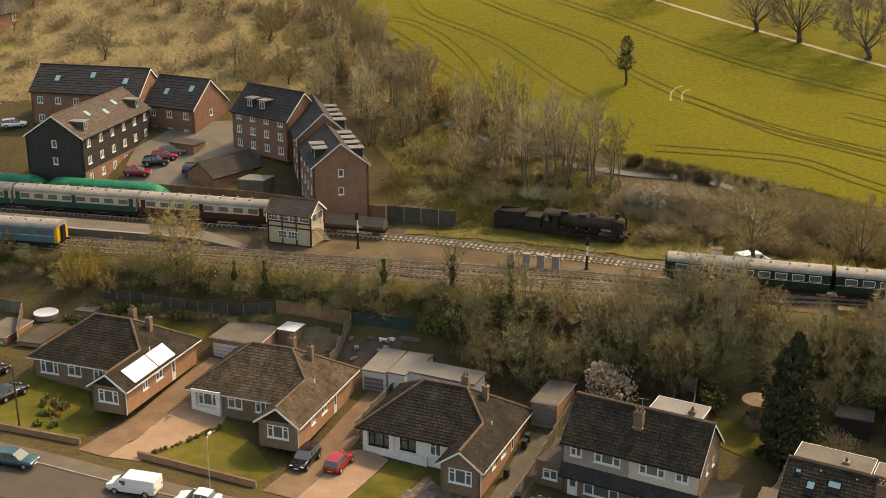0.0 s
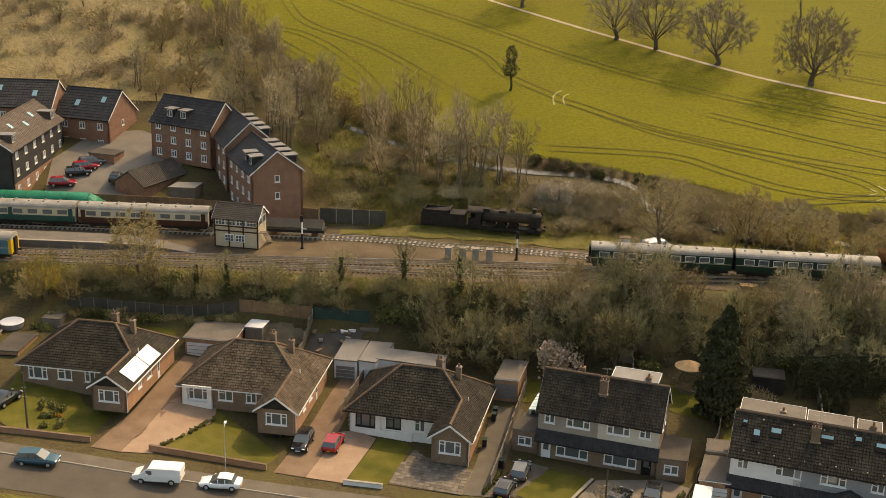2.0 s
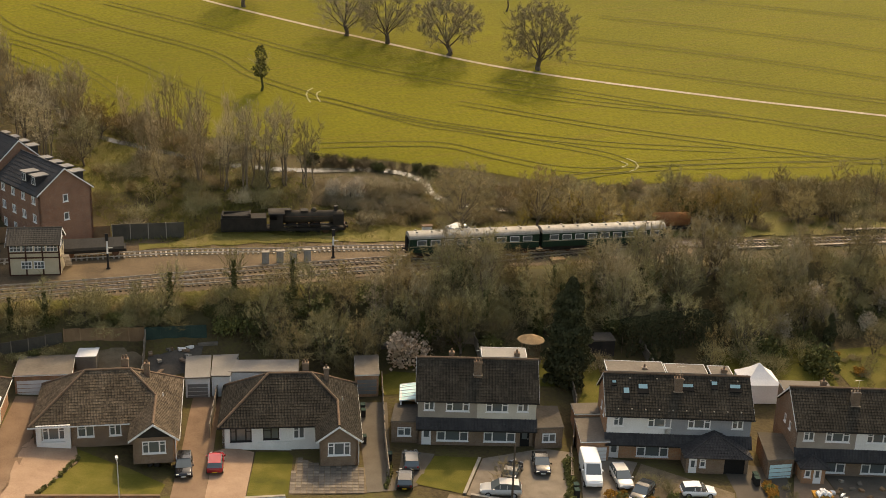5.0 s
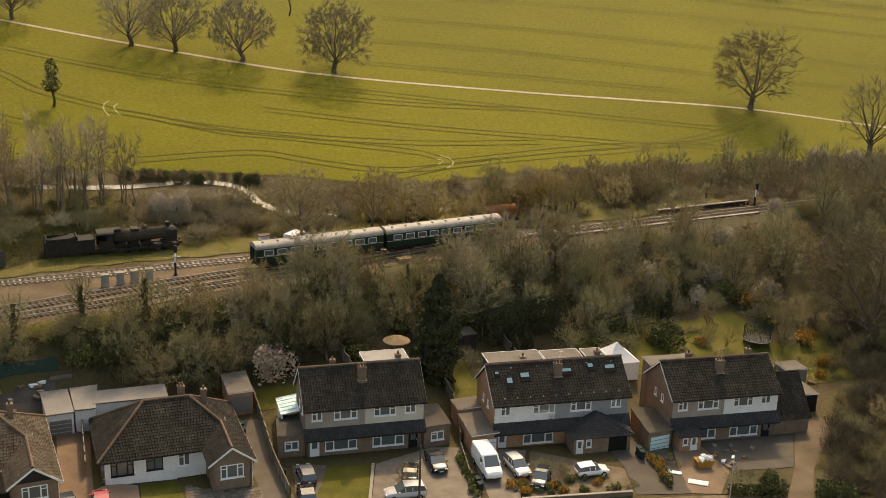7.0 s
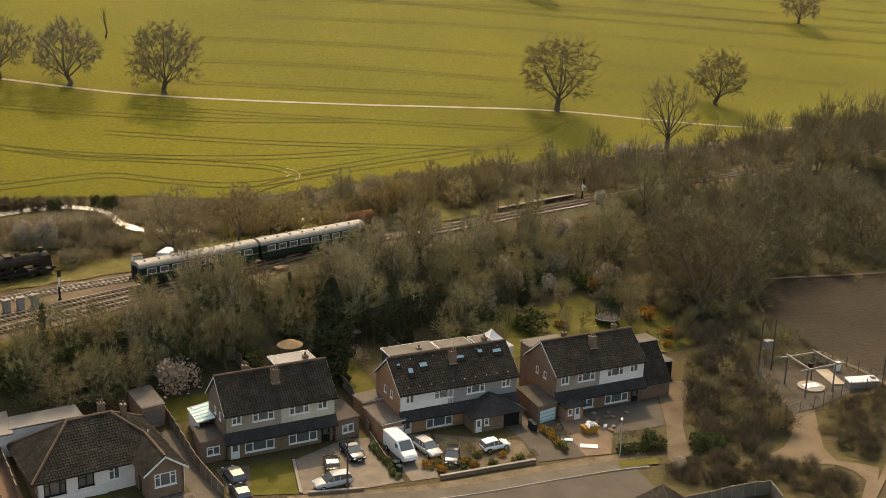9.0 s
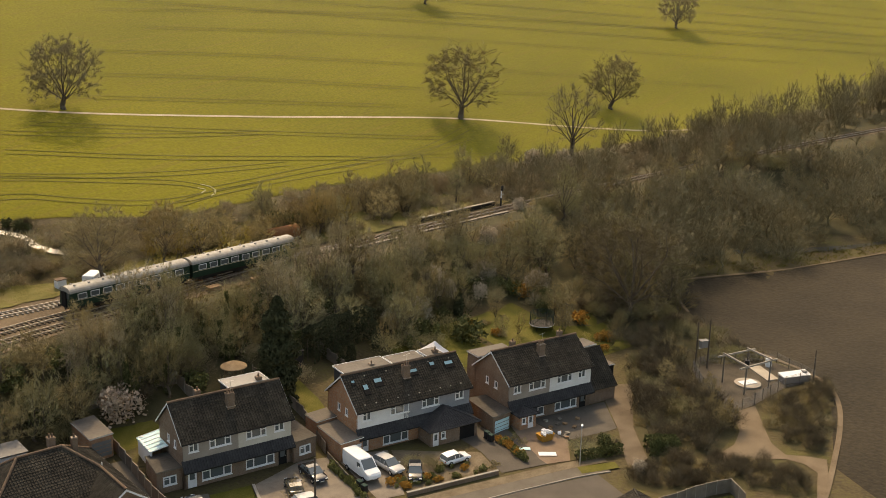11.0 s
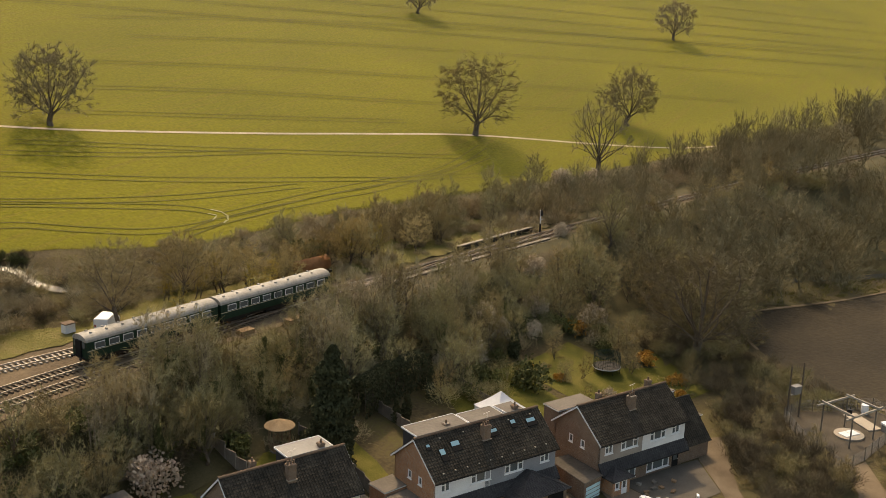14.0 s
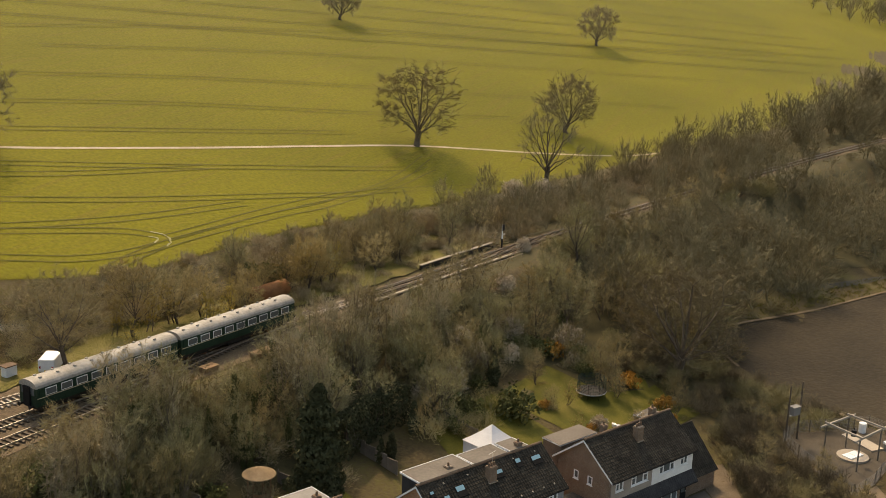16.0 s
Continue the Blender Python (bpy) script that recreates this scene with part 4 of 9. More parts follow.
def door(parent, x0, z0, x1, z1, m, leaf="upvc", lit=True):
    d = part("door", MB().box(x0, 0.04, z0, x1, 0.10, z1), M[leaf], parent)
    d.matrix_basis = m
    if lit:
        part("door_glass", MB().box(x0 + 0.25, 0.025, z0 + 1.0, x1 - 0.25, 0.045, z1 - 0.25), M["glass"], d)
    part("door_handle", MB().box(x1 - 0.16, -0.02, z0 + 0.98, x1 - 0.11, 0.04, z0 + 1.12), M["steel"], d)
    return d


def tiles(mb, poly, tw=0.33, tl=0.36, lift=0.045, inset=0.0):
    """Covers a flat roof face, given by its corners with the eave's two first, with overlapping rolled tiles."""
    p = [Vector(q) for q in poly]
    u = (p[1] - p[0]).normalized()
    nrm = (p[1] - p[0]).cross(p[2] - p[0]).normalized()
    if nrm.z < 0:
        nrm = -nrm
    v = nrm.cross(u)
    if v.z < 0:
        v = -v
    flat = [((q - p[0]).dot(u), (q - p[0]).dot(v)) for q in p]
    top = max(q[1] for q in flat)

    def span(h):
        xs = []
        for (xa, ya), (xb, yb) in zip(flat, flat[1:] + flat[:1]):
            if (ya - h) * (yb - h) < 0:
                xs.append(xa + (xb - xa) * (h - ya) / (yb - ya))
        return (min(xs), max(xs)) if len(xs) >= 2 else None

    rows = max(1, int(round(top / tl)))
    dv = top / rows
    for r in range(rows):
        sp_ = span((r + 0.5) * dv)
        if not sp_:
            continue
        n = max(1, int(round((sp_[1] - sp_[0]) / tw)))
        du = (sp_[1] - sp_[0]) / n
        for c in range(n):
            ua, ub = sp_[0] + c * du, sp_[0] + (c + 1) * du
            um = ua + du * 0.62
            va, vb = r * dv - 0.02, (r + 1) * dv + 0.03
            k = len(mb.v)
            hi, lo = lift + 0.03, lift - 0.005
            for uu, h in ((ua, hi * 0.75), (um, lo), ((um + ub) / 2, hi + 0.03), (ub - 0.004, hi * 0.75)):
                a = p[0] + u * uu + v * va
                b = p[0] + u * uu + v * vb
                mb.v += [tuple(a), tuple(a + nrm * (h + 0.025)), tuple(b + nrm * h * 0.45)]
            for s in range(3):
                q = k + 3 * s
                mb.f += [(q, q + 3, q + 4, q + 1), (q + 1, q + 4, q + 5, q + 2)]
    return mb


def roof_face(parent, poly, material, name="roof_slope", thick=0.14, big=1.0):
    """One slope: a boarded slab and its tiles as its pieces."""
    p = [Vector(q) for q in poly]
    nrm = (p[1] - p[0]).cross(p[2] - p[0]).normalized()
    if nrm.z < 0:
        nrm = -nrm
    n = len(p)
    mb = MB()
    mb.v = [tuple(q) for q in p] + [tuple(q - nrm * thick) for q in p]
    mb.f = [tuple(range(n)), tuple(range(2 * n - 1, n - 1, -1))] + [(i, i + n, (i + 1) % n + n, (i + 1) % n) for i in range(n)]
    slab = part(name, mb, M[material], parent)
    t = part("tiles", tiles(MB(), poly, 0.33 * big, 0.36 * big), M[material], slab)
    t["kind"] = "stuff"
    return slab


def ridge_caps(parent, a, b, material="ridge", r=0.15):
    a, b = Vector(a), Vector(b)
    mb = MB()
    n = max(2, int((b - a).length / 0.45))
    for i in range(n):
        p, q = a + (b - a) * (i / n), a + (b - a) * ((i + 1.08) / n)
        mb.tube(p, q, r + 0.02, r - 0.01, 7)
    return part("ridge_tiles", mb, M[material], parent)


def chimney(parent, x, y, z0, z1, w=0.75, d=0.75, pots=2, material="brickbrown"):
    c = part("chimney", MB().box(x - w / 2, y - d / 2, z0, x + w / 2, y + d / 2, z1).box(x - w / 2 - 0.05, y - d / 2 - 0.05, z1 - 0.22, x + w / 2 + 0.05, y + d / 2 + 0.05, z1 - 0.08), M[material], parent)
    part("flashing", MB().box(x - w / 2 - 0.1, y - d / 2 - 0.12, z0 + 0.55, x + w / 2 + 0.1, y + d / 2 + 0.1, z0 + 0.63), M["mortar"], c)
    for k in range(pots):
        px = x + (k - (pots - 1) / 2) * 0.34
        part("chimney_pot", MB().tube((px, y, z1), (px, y, z1 + 0.38), 0.13, 0.10, 9, True), M["ridge"], c)
    return c


def bungalow(x, y, z, a, W, D, wing, proj, rise, roofmat, wallmat, white_bay, label, solar=False, eave=2.5):
    h = thing("bungalow", pose(x, y, z, 0, 0, a), label, "house", "bungalows along the street")
    x0 = W - wing
    body = wallmat
    k = eave / 2.5
    # main block
    op_front = [(0.9, 0.85 * k, 3.3, 2.15 * k), (4.6, 1.0 * k, 6.4, 2.15 * k), (8.0, 1.0 * k, 9.3, 2.15 * k)]
    wl = part("front_wall", wall(x0, eave, 0.25, op_front), M["white"] if white_bay == 2 else M[body], h)
    for n, o in enumerate(op_front):
        window(h, *o, wl.matrix_basis, 3 if n == 0 else 2, "black" if white_bay == 2 and n < 2 else "upvc")
    if white_bay:
        part("bay_panel", MB().box(0.3, -0.5 if white_bay == 1 else -0.2, -0.3, 3.9 if white_bay == 1 else x0 - 3.2, -0.02, 0.8 * k).box(0.3, -0.5 if white_bay == 1 else -0.2, 2.18 * k, 3.9 if white_bay == 1 else x0 - 3.2, -0.02, 2.45 * k).box(0.3, -0.45 if white_bay == 1 else -0.18, 0.8 * k, 0.85, -0.02, 2.2 * k).box(3.35, -0.45 if white_bay == 1 else -0.18, 0.8 * k, 3.9, -0.02, 2.2 * k), M["white"], h, "white rendered bay below a window")
    else:
        part("plinth", MB().box(0.0, -0.05, -0.4, x0, 0.0, 0.25), M["brickbrown"], h)
    lw = part("side_wall", wall(D, eave, 0.25, [(2, 1, 3.2, 2.1)]), M[body], h)
    lw.matrix_basis = pose(0, D, 0, 0, 0, -90)
    window(h, 2, 1, 3.2, 2.1, lw.matrix_basis)
    back = part("back_wall", wall(W, eave, 0.25, [(2, 0.9, 4, 2.1), (6, 0, 8.4, 2.1)]), M[body], h)
    back.matrix_basis = pose(W, D, 0, 0, 0, 180)
    window(h, 2, 0.9, 4, 2.1, back.matrix_basis)
    window(h, 6, 0, 8.4, 2.1, back.matrix_basis, 3)
    # right wall runs the whole depth, with the wing before it
    ops = [(3.4, 1.1 * k, 4.4, 2.1 * k), (6.0, 1.1 * k, 7.4, 2.1 * k), (9.2, 0.0, 10.1, 2.05 * k)]
    rw = part("side_wall", wall(D + proj, eave, 0.25, ops), M["brick"], h)
    rw.matrix_basis = pose(W, -proj, 0, 0, 0, 90)
    for o in ops[:2]:
        window(h, *o, rw.matrix_basis, 2)
    door(h, *ops[2], rw.matrix_basis)
    wr = wing / 2 * math.tan(rise)
    fw = part("wing_front_wall", wall(wing, eave, 0.25, [(wing / 2 - 1.25, 0.95 * k, wing / 2 + 1.25, 2.15 * k)]), M[body], h)
    fw.matrix_basis = pose(x0, -proj, 0)
    window(h, wing / 2 - 1.25, 0.95 * k, wing / 2 + 1.25, 2.15 * k, fw.matrix_basis, 3)
    part("gable_panel", wall(wing, 0.02, 0.22, [], wr), M["black"] if not white_bay == 2 else M["brickbrown"], h, "dark boarded gable").matrix_basis = pose(x0, -proj + 0.02, eave)
    iw = part("wing_inner_wall", wall(proj, eave, 0.25, [(1.2, 0, 2.2, 2.05)]), M[body], h)
    iw.matrix_basis = pose(x0, 0, 0, 0, 0, -90)
    # hipped roof with a lower gabled wing
    o = 0.45
    t = math.tan(rise)
    ez = eave - o * t + 0.1
    hr = ez + (D / 2 + o) * t
    xa, xb = D / 2, W - D / 2
    if xb - xa < 1.5:
        xa, xb = W / 2 - 1.6, W / 2 + 1.6
    A, B, C, E = (-o, -o, ez), (W + o, -o, ez), (W + o, D + o, ez), (-o, D + o, ez)
    P, Q = (xa, D / 2, hr), (xb, D / 2, hr)
    roof = part("roof", MB().box(0.1, 0.1, eave - 0.12, W - 0.1, D - 0.1, eave - 0.04), M["oldwood"], h, "tiled hipped roof over a timber deck")
    roof_face(roof, [A, B, Q, P], roofmat)
    roof_face(roof, [B, C, Q], roofmat)
    roof_face(roof, [C, E, P, Q], roofmat)
    roof_face(roof, [E, A, P], roofmat)
    hip = (W - wing / 2, wing / 2, ez + (wing / 2 + o) * t)
    for a_, b_ in ((A, P), (hip, Q), (C, Q), (E, P), (P, Q)):
        ridge_caps(roof, Vector(a_) + Vector((0, 0, 0.08)), Vector(b_) + Vector((0, 0, 0.08)))
    wz = ez + (wing / 2 + o) * t
    yb = (wz - ez) / t
    xm = x0 + wing / 2
    F0, F1 = (x0 - o, -proj - 0.35, ez), (W + o, -proj - 0.35, ez)
    R0, R1 = (xm, -proj - 0.35, wz), (xm, yb - o, wz)
    roof_face(roof, [F1, (W + o, -o, ez), R1, R0], roofmat)
    roof_face(roof, [(x0 - o, -o, ez), F0, R0, R1], roofmat)
    ridge_caps(roof, Vector(R0) + Vector((0, 0, 0.08)), Vector(R1) + Vector((0, 0, 0.08)))
    for s, e in ((F0, R0), (F1, R0)):
        s, e = Vector(s), Vector(e)
        part("bargeboard", MB().loft([[s + Vector((0, -0.04, -0.2)), s + Vector((0, -0.04, 0.04)), s + Vector((0, 0.02, 0.04)), s + Vector((0, 0.02, -0.2))], [e + Vector((0, -0.04, -0.2)), e + Vector((0, -0.04, 0.04)), e + Vector((0, 0.02, 0.04)), e + Vector((0, 0.02, -0.2))]]), M["upvc"], roof)
    g = MB().box(-o - 0.1, -o - 0.1, ez - 0.12, x0 - o, -o, ez + 0.0)
    part("gutter", g, M["black"] if white_bay == 2 else M["upvc"], roof)
    part("gutter", MB().box(W + o, -proj - 0.3, ez - 0.12, W + o + 0.1, D + o, ez), M["upvc"], roof)
    part("drainpipe", MB().tube((W + 0.06, -proj + 0.1, 0), (W + 0.06, -proj + 0.1, eave), 0.05, 0.05, 6), M["upvc"], roof)
    chimney(roof, W * 0.62, D * 0.62, hr - 1.6, hr + 0.85)
    chimney(roof, W * 0.78, D * 0.58, hr - 2.6, hr + 0.3, 0.6, 0.6, 1)
    if solar:
        for ya, long in ((-2.7, 4.5), (2.0, 3.4)):
            mb = MB()
            zf = lambda xx: ez + (W + o - xx) * t + 0.16
            xi, xo = W - 1.35, W + 0.3
            mb.loft([[(xo, ya, zf(xo)), (xi, ya, zf(xi)), (xi, ya, zf(xi) + 0.06), (xo, ya, zf(xo) + 0.06)], [(xo, ya + long, zf(xo)), (xi, ya + long, zf(xi)), (xi, ya + long, zf(xi) + 0.06), (xo, ya + long, zf(xo) + 0.06)]])
            part("solar_panel", mb, M["solar"], roof, "roof panel painted near-white as its glare")
    part("vent_pipe", MB().tube((W * 0.9, D * 0.3, ez + 1.0), (W * 0.9, D * 0.3, ez + 1.9), 0.06, 0.06, 6, True), M["upvc"], roof)
    return h


def bow_window(parent, x0, x1, z0, z1):
    """Five glazed facets that bulge from the wall under the canopy."""
    pts = [(x0 + (x1 - x0) * f, -0.12 - 0.55 * math.sin(math.pi * f)) for f in (0, 0.2, 0.4, 0.6, 0.8, 1)]
    w = part("bow_window", MB().hexa(pts, z0 - 0.12, z0), M["upvc"], parent, "white bow window of five facets")
    part("bow_head", MB().hexa(pts, z1, z1 + 0.12), M["upvc"], w)
    for (xa, ya), (xb, yb) in zip(pts, pts[1:]):
        f = MB()
        for s0, s1, za, zb in ((0, 0.13, z0, z1), (0.87, 1, z0, z1), (0, 1, z0, z0 + 0.1), (0, 1, z1 - 0.1, z1), (0, 1, z1 - 0.5, z1 - 0.42)):
            pa, pb = (xa + (xb - xa) * s0, ya + (yb - ya) * s0), (xa + (xb - xa) * s1, ya + (yb - ya) * s1)
            f.hexa([pa, pb, (pb[0], pb[1] + 0.07), (pa[0], pa[1] + 0.07)], za, zb)
        part("facet_frame", f, M["upvc"], w)
        part("pane", MB().hexa([(xa, ya + 0.02), (xb, yb + 0.02), (xb, yb + 0.045), (xa, ya + 0.045)], z0, z1), M["glass"], w)


def semi(x, y, z, a, W, D, eave, rise, uppers, sides, label, skylights=(), vents=False, bow=False, dormers=()):
    """A pair of semi-detached houses under one gabled roof. uppers: (x0, x1, material) panels of the upper front."""
    h = thing("semi_detached_houses", pose(x, y, z, 0, 0, a), label, "house", "pairs of houses along the street")
    mid = eave * 0.55
    half = W / 2
    up = [(0.7, eave - 1.6, 1.9, eave - 0.45), (half - 3.6, eave - 1.65, half - 0.9, eave - 0.45), (half + 1.0, eave - 1.65, half + 3.6, eave - 0.45), (W - 2.2, eave - 1.55, W - 0.9, eave - 0.45)]
    lo = [(0.5, 0, 1.6, 2.1), (half - 4.6, 0.55, half - 0.9, 2.15), (half + 0.9, 0.55, half + 4.6, 2.15), (W - 1.7, 0, W - 0.6, 2.1)]
    fl = part("front_wall", wall(W, mid, 0.25, lo), M[sides], h)
    for xa, xb, m in uppers:
        ops = [(o[0] - xa, o[1] - mid, o[2] - xa, o[3] - mid) for o in up if xa <= o[0] < xb]
        fu = part("upper_front_wall", wall(xb - xa, eave - mid, 0.3, ops), M[m], h, "upper front faced in " + M[m].name.replace("_", " "))
        fu.matrix_basis = pose(xa, -0.05, mid)
        for o in ops:
            window(h, *o, fu.matrix_basis, 2 if o[2] - o[0] < 1.6 else 3)
    for k, o in enumerate(lo):
        if k == 2 and bow:
            bow_window(h, o[0] + 0.1, o[2] - 0.4, 0.75, 2.15)
        if k in (1, 2):
            window(h, *o, fl.matrix_basis, 3)
        else:
            door(h, *o, fl.matrix_basis, "upvc" if k == 0 else "dark")
    # lean-to canopy along the front
    cz = mid + 0.25
    part("canopy", MB().loft([[(-0.2, -0.85, 2.4), (-0.2, 0, cz), (-0.2, 0, cz - 0.15), (-0.2, -0.85, 2.27)], [(W + 0.2, -0.85, 2.4), (W + 0.2, 0, cz), (W + 0.2, 0, cz - 0.15), (W + 0.2, -0.85, 2.27)]]), M["tiledark"], h, "dark sloping canopy over the ground floor")
    tiles_face = part("canopy_tiles", tiles(MB(), [(-0.2, -0.85, 2.41), (W + 0.2, -0.85, 2.41), (W + 0.2, 0, cz), (-0.2, 0, cz)]), M["tiledark"], h)
    tiles_face["kind"] = "stuff"
    part("canopy_gutter", MB().box(-0.2, -0.94, 2.26, W + 0.2, -0.85, 2.37), M["black"], h)
    t = math.tan(rise)
    gab = D / 2 * t
    side_ops = [(2.6, eave - 1.7, 3.3, eave - 0.7), (4.6, eave - 1.7, 5.3, eave - 0.7)]
    for sx, rot in ((0, -90), (W, 90)):
        sw = part("gable_wall", wall(D, eave, 0.25, side_ops + [(5.6, 0, 6.5, 2.05)], gab), M[sides], h)
        sw.matrix_basis = pose(sx, D if rot < 0 else 0, 0, 0, 0, rot)
        for o in side_ops:
            window(h, *o, sw.matrix_basis, 1, top=False)
        door(h, 5.6, 0, 6.5, 2.05, sw.matrix_basis)
    bops = [(1, mid + 0.6, 3, eave - 0.3), (half - 3.5, mid + 0.6, half - 1.2, eave - 0.3), (half + 1.2, mid + 0.6, half + 3.5, eave - 0.3), (W - 3, mid + 0.6, W - 1, eave - 0.3), (1, 0.2, 4, 2.1), (W - 4, 0.2, W - 1, 2.1)]
    bw = part("back_wall", wall(W, eave, 0.25, bops), M[sides], h)
    bw.matrix_basis = pose(W, D, 0, 0, 0, 180)
    for o in bops:
        window(h, *o, bw.matrix_basis, 3)
    o, g = 0.4, 0.3
    ez = eave - o * t + 0.12
    hr = ez + (D / 2 + o) * t
    roof = part("roof", MB().box(0.1, 0.1, eave - 0.12, W - 0.1, D - 0.1, eave - 0.05), M["oldwood"], h, "tiled gabled roof")
    front = roof_face(roof, [(-g, -o, ez), (W + g, -o, ez), (W + g, D / 2, hr), (-g, D / 2, hr)], "tile")
    roof_face(roof, [(W + g, D + o, ez), (-g, D + o, ez), (-g, D / 2, hr), (W + g, D / 2, hr)], "tile")
    ridge_caps(roof, (-g, D / 2, hr + 0.06), (W + g, D / 2, hr + 0.06))
    part("gutter", MB().box(-g, -o - 0.11, ez - 0.13, W + g, -o, ez - 0.01), M["black"], roof)
    for sx in (-g - 0.02, W + g - 0.02):
        for ya, yb in ((-o, D / 2), (D + o, D / 2)):
            part("bargeboard", MB().loft([[(sx, ya, ez - 0.2), (sx + 0.04, ya, ez - 0.2), (sx + 0.04, ya, ez + 0.03), (sx, ya, ez + 0.03)], [(sx, yb, hr - 0.2), (sx + 0.04, yb, hr - 0.2), (sx + 0.04, yb, hr + 0.03), (sx, yb, hr + 0.03)]]), M["upvc"], roof)
    for xa, xb, deep, felt in dormers:
        dm = part("rear_dormer", MB().box(xa, D / 2 + 0.05, eave + 0.2, xb, D / 2 + deep, hr + 0.12), M["tiledark"], roof, "flat-roofed rear dormer hung with dark tiles")
        part("dormer_roof", MB().box(xa - 0.12, D / 2 - 0.02, hr + 0.12, xb + 0.12, D / 2 + deep + 0.15, hr + 0.26), M[felt], dm)
        part("dormer_trim", MB().box(xa - 0.16, D / 2 + deep + 0.15, hr + 0.1, xb + 0.16, D / 2 + deep + 0.2, hr + 0.29).box(xa - 0.17, D / 2, hr + 0.1, xa - 0.12, D / 2 + deep + 0.15, hr + 0.29).box(xb + 0.12, D / 2, hr + 0.1, xb + 0.17, D / 2 + deep + 0.15, hr + 0.29), M["upvc"], dm)
        for k in range(2):
            wx = xa + (xb - xa) * (0.3 + 0.4 * k)
            part("dormer_window", MB().box(wx - 0.6, D / 2 + deep - 0.02, hr - 1.4, wx + 0.6, D / 2 + deep + 0.04, hr - 0.3), M["upvc"], dm)
    chimney(roof, half, D / 2 - 1.5, hr - 1.9, hr + 0.35, 0.9, 0.75, 3)
    chimney(roof, W * 0.28, D / 2 + 0.9, hr - 1.3, hr + 0.45, 0.6, 0.6, 1)
    chimney(roof, W * 0.84, D / 2 + 0.5, hr - 1.3, hr + 0.7, 0.6, 0.6, 1)
    for fx, fv, w_, l_ in skylights:
        y0 = -o + fv * (D / 2 + o)
        y1 = y0 + l_ * math.cos(rise)
        za, zb = ez + (y0 + o) * t + 0.10, ez + (y1 + o) * t + 0.10
        s = part("skylight", MB().loft([[(fx, y0, za), (fx + w_, y0, za), (fx + w_, y0, za + 0.1), (fx, y0, za + 0.1)], [(fx, y1, zb), (fx + w_, y1, zb), (fx + w_, y1, zb + 0.1), (fx, y1, zb + 0.1)]]), M["dark"], roof)
        part("pane", MB().quad((fx + 0.09, y0 + 0.08, za + 0.115), (fx + w_ - 0.09, y0 + 0.08, za + 0.115), (fx + w_ - 0.09, y1 - 0.08, zb + 0.085), (fx + 0.09, y1 - 0.08, zb + 0.085)), M["skyglass"], s, "pale blue sky-reflecting pane")
    if vents:
        for k in range(10):
            fx = 1.2 + k * (W - 2.4) / 9
            for y0 in (0.25, D / 2 - 0.55):
                if (k + int(y0)) % 2 and y0 > 1:
                    continue
                za = ez + (y0 + o) * t
                part("roof_vent", MB().box(fx - 0.07, y0 - 0.08, za + 0.02, fx + 0.07, y0 + 0.08, za + 0.15), M["kerb"], roof)
    part("aerial", MB().tube((half + 0.2, D / 2 - 1.4, hr + 0.3), (half + 0.2, D / 2 - 1.4, hr + 1.7), 0.02, 0.02, 4).tube((half - 0.35, D / 2 - 1.4, hr + 1.6), (half + 0.75, D / 2 - 1.2, hr + 1.65), 0.02, 0.02, 4), M["steel"], roof)
    return h


def flat_block(name, poly, z0, h, label, roofmat="felt", wallmat="brickbrown", category="garage", garage_door=None, windows=0):
    """A small flat-roofed building on a plan outline (its front edge first)."""
    t = thing(name, pose(poly[0][0], poly[0][1], z0), label, category)
    ox, oy = poly[0]
    pl = [(px - ox, py - oy) for px, py in poly]
    part("outer_wall", MB().hexa(pl, -0.6, h), M[wallmat], t)
    cx, cy = sum(p[0] for p in pl) / len(pl), sum(p[1] for p in pl) / len(pl)
    big = [(cx + (p[0] - cx) * 1.05, cy + (p[1] - cy) * 1.05) for p in pl]
    rf = part("roof", MB().hexa(big, h, h + 0.16), M[roofmat], t)
    part("fascia", MB().hexa([(cx + (p[0] - cx) * 1.06, cy + (p[1] - cy) * 1.06) for p in pl], h + 0.02, h + 0.12), M["upvc" if roofmat == "felt" else "oldwood"], rf)
    if garage_door:
        a, b = Vector((*pl[0], 0)), Vector((*pl[1], 0))
        d = (b - a).normalized()
        n = Vector((d.y, -d.x, 0))
        if n.dot(Vector((cx, cy, 0)) - a) > 0:
            n = -n
        s, e = a + d * 0.25, b - d * 0.25
        gd = MB()
        for k in range(4):
            zz = k * 0.5
            gd.loft([[s + n * 0.05 + Vector((0, 0, zz)), e + n * 0.05 + Vector((0, 0, zz))], [s + n * 0.09 + Vector((0, 0, zz + 0.46)), e + n * 0.09 + Vector((0, 0, zz + 0.46))]], close=False, ends=False)
        part("garage_door", gd, M[garage_door], t)
    if windows:
        L = math.hypot(pl[1][0] - pl[0][0], pl[1][1] - pl[0][1])
        m = pose(pl[0][0], pl[0][1], 0, 0, 0, math.degrees(math.atan2(pl[1][1] - pl[0][1], pl[1][0] - pl[0][0]))) @ pose(0, -0.1, 0)
        window(t, L / 2 - 0.8, 0.95, L / 2 + 0.8, 2.05, m, 2)
    return t


bungalow(-46.34, 123.8, 3.3, -19.5, 15.0, 10.34, 4.13, 4.3, radians(34.5), "tile", "brickbrown", 0, "brown-tiled brick bungalow with bright panels on its roof", True, 3.1)
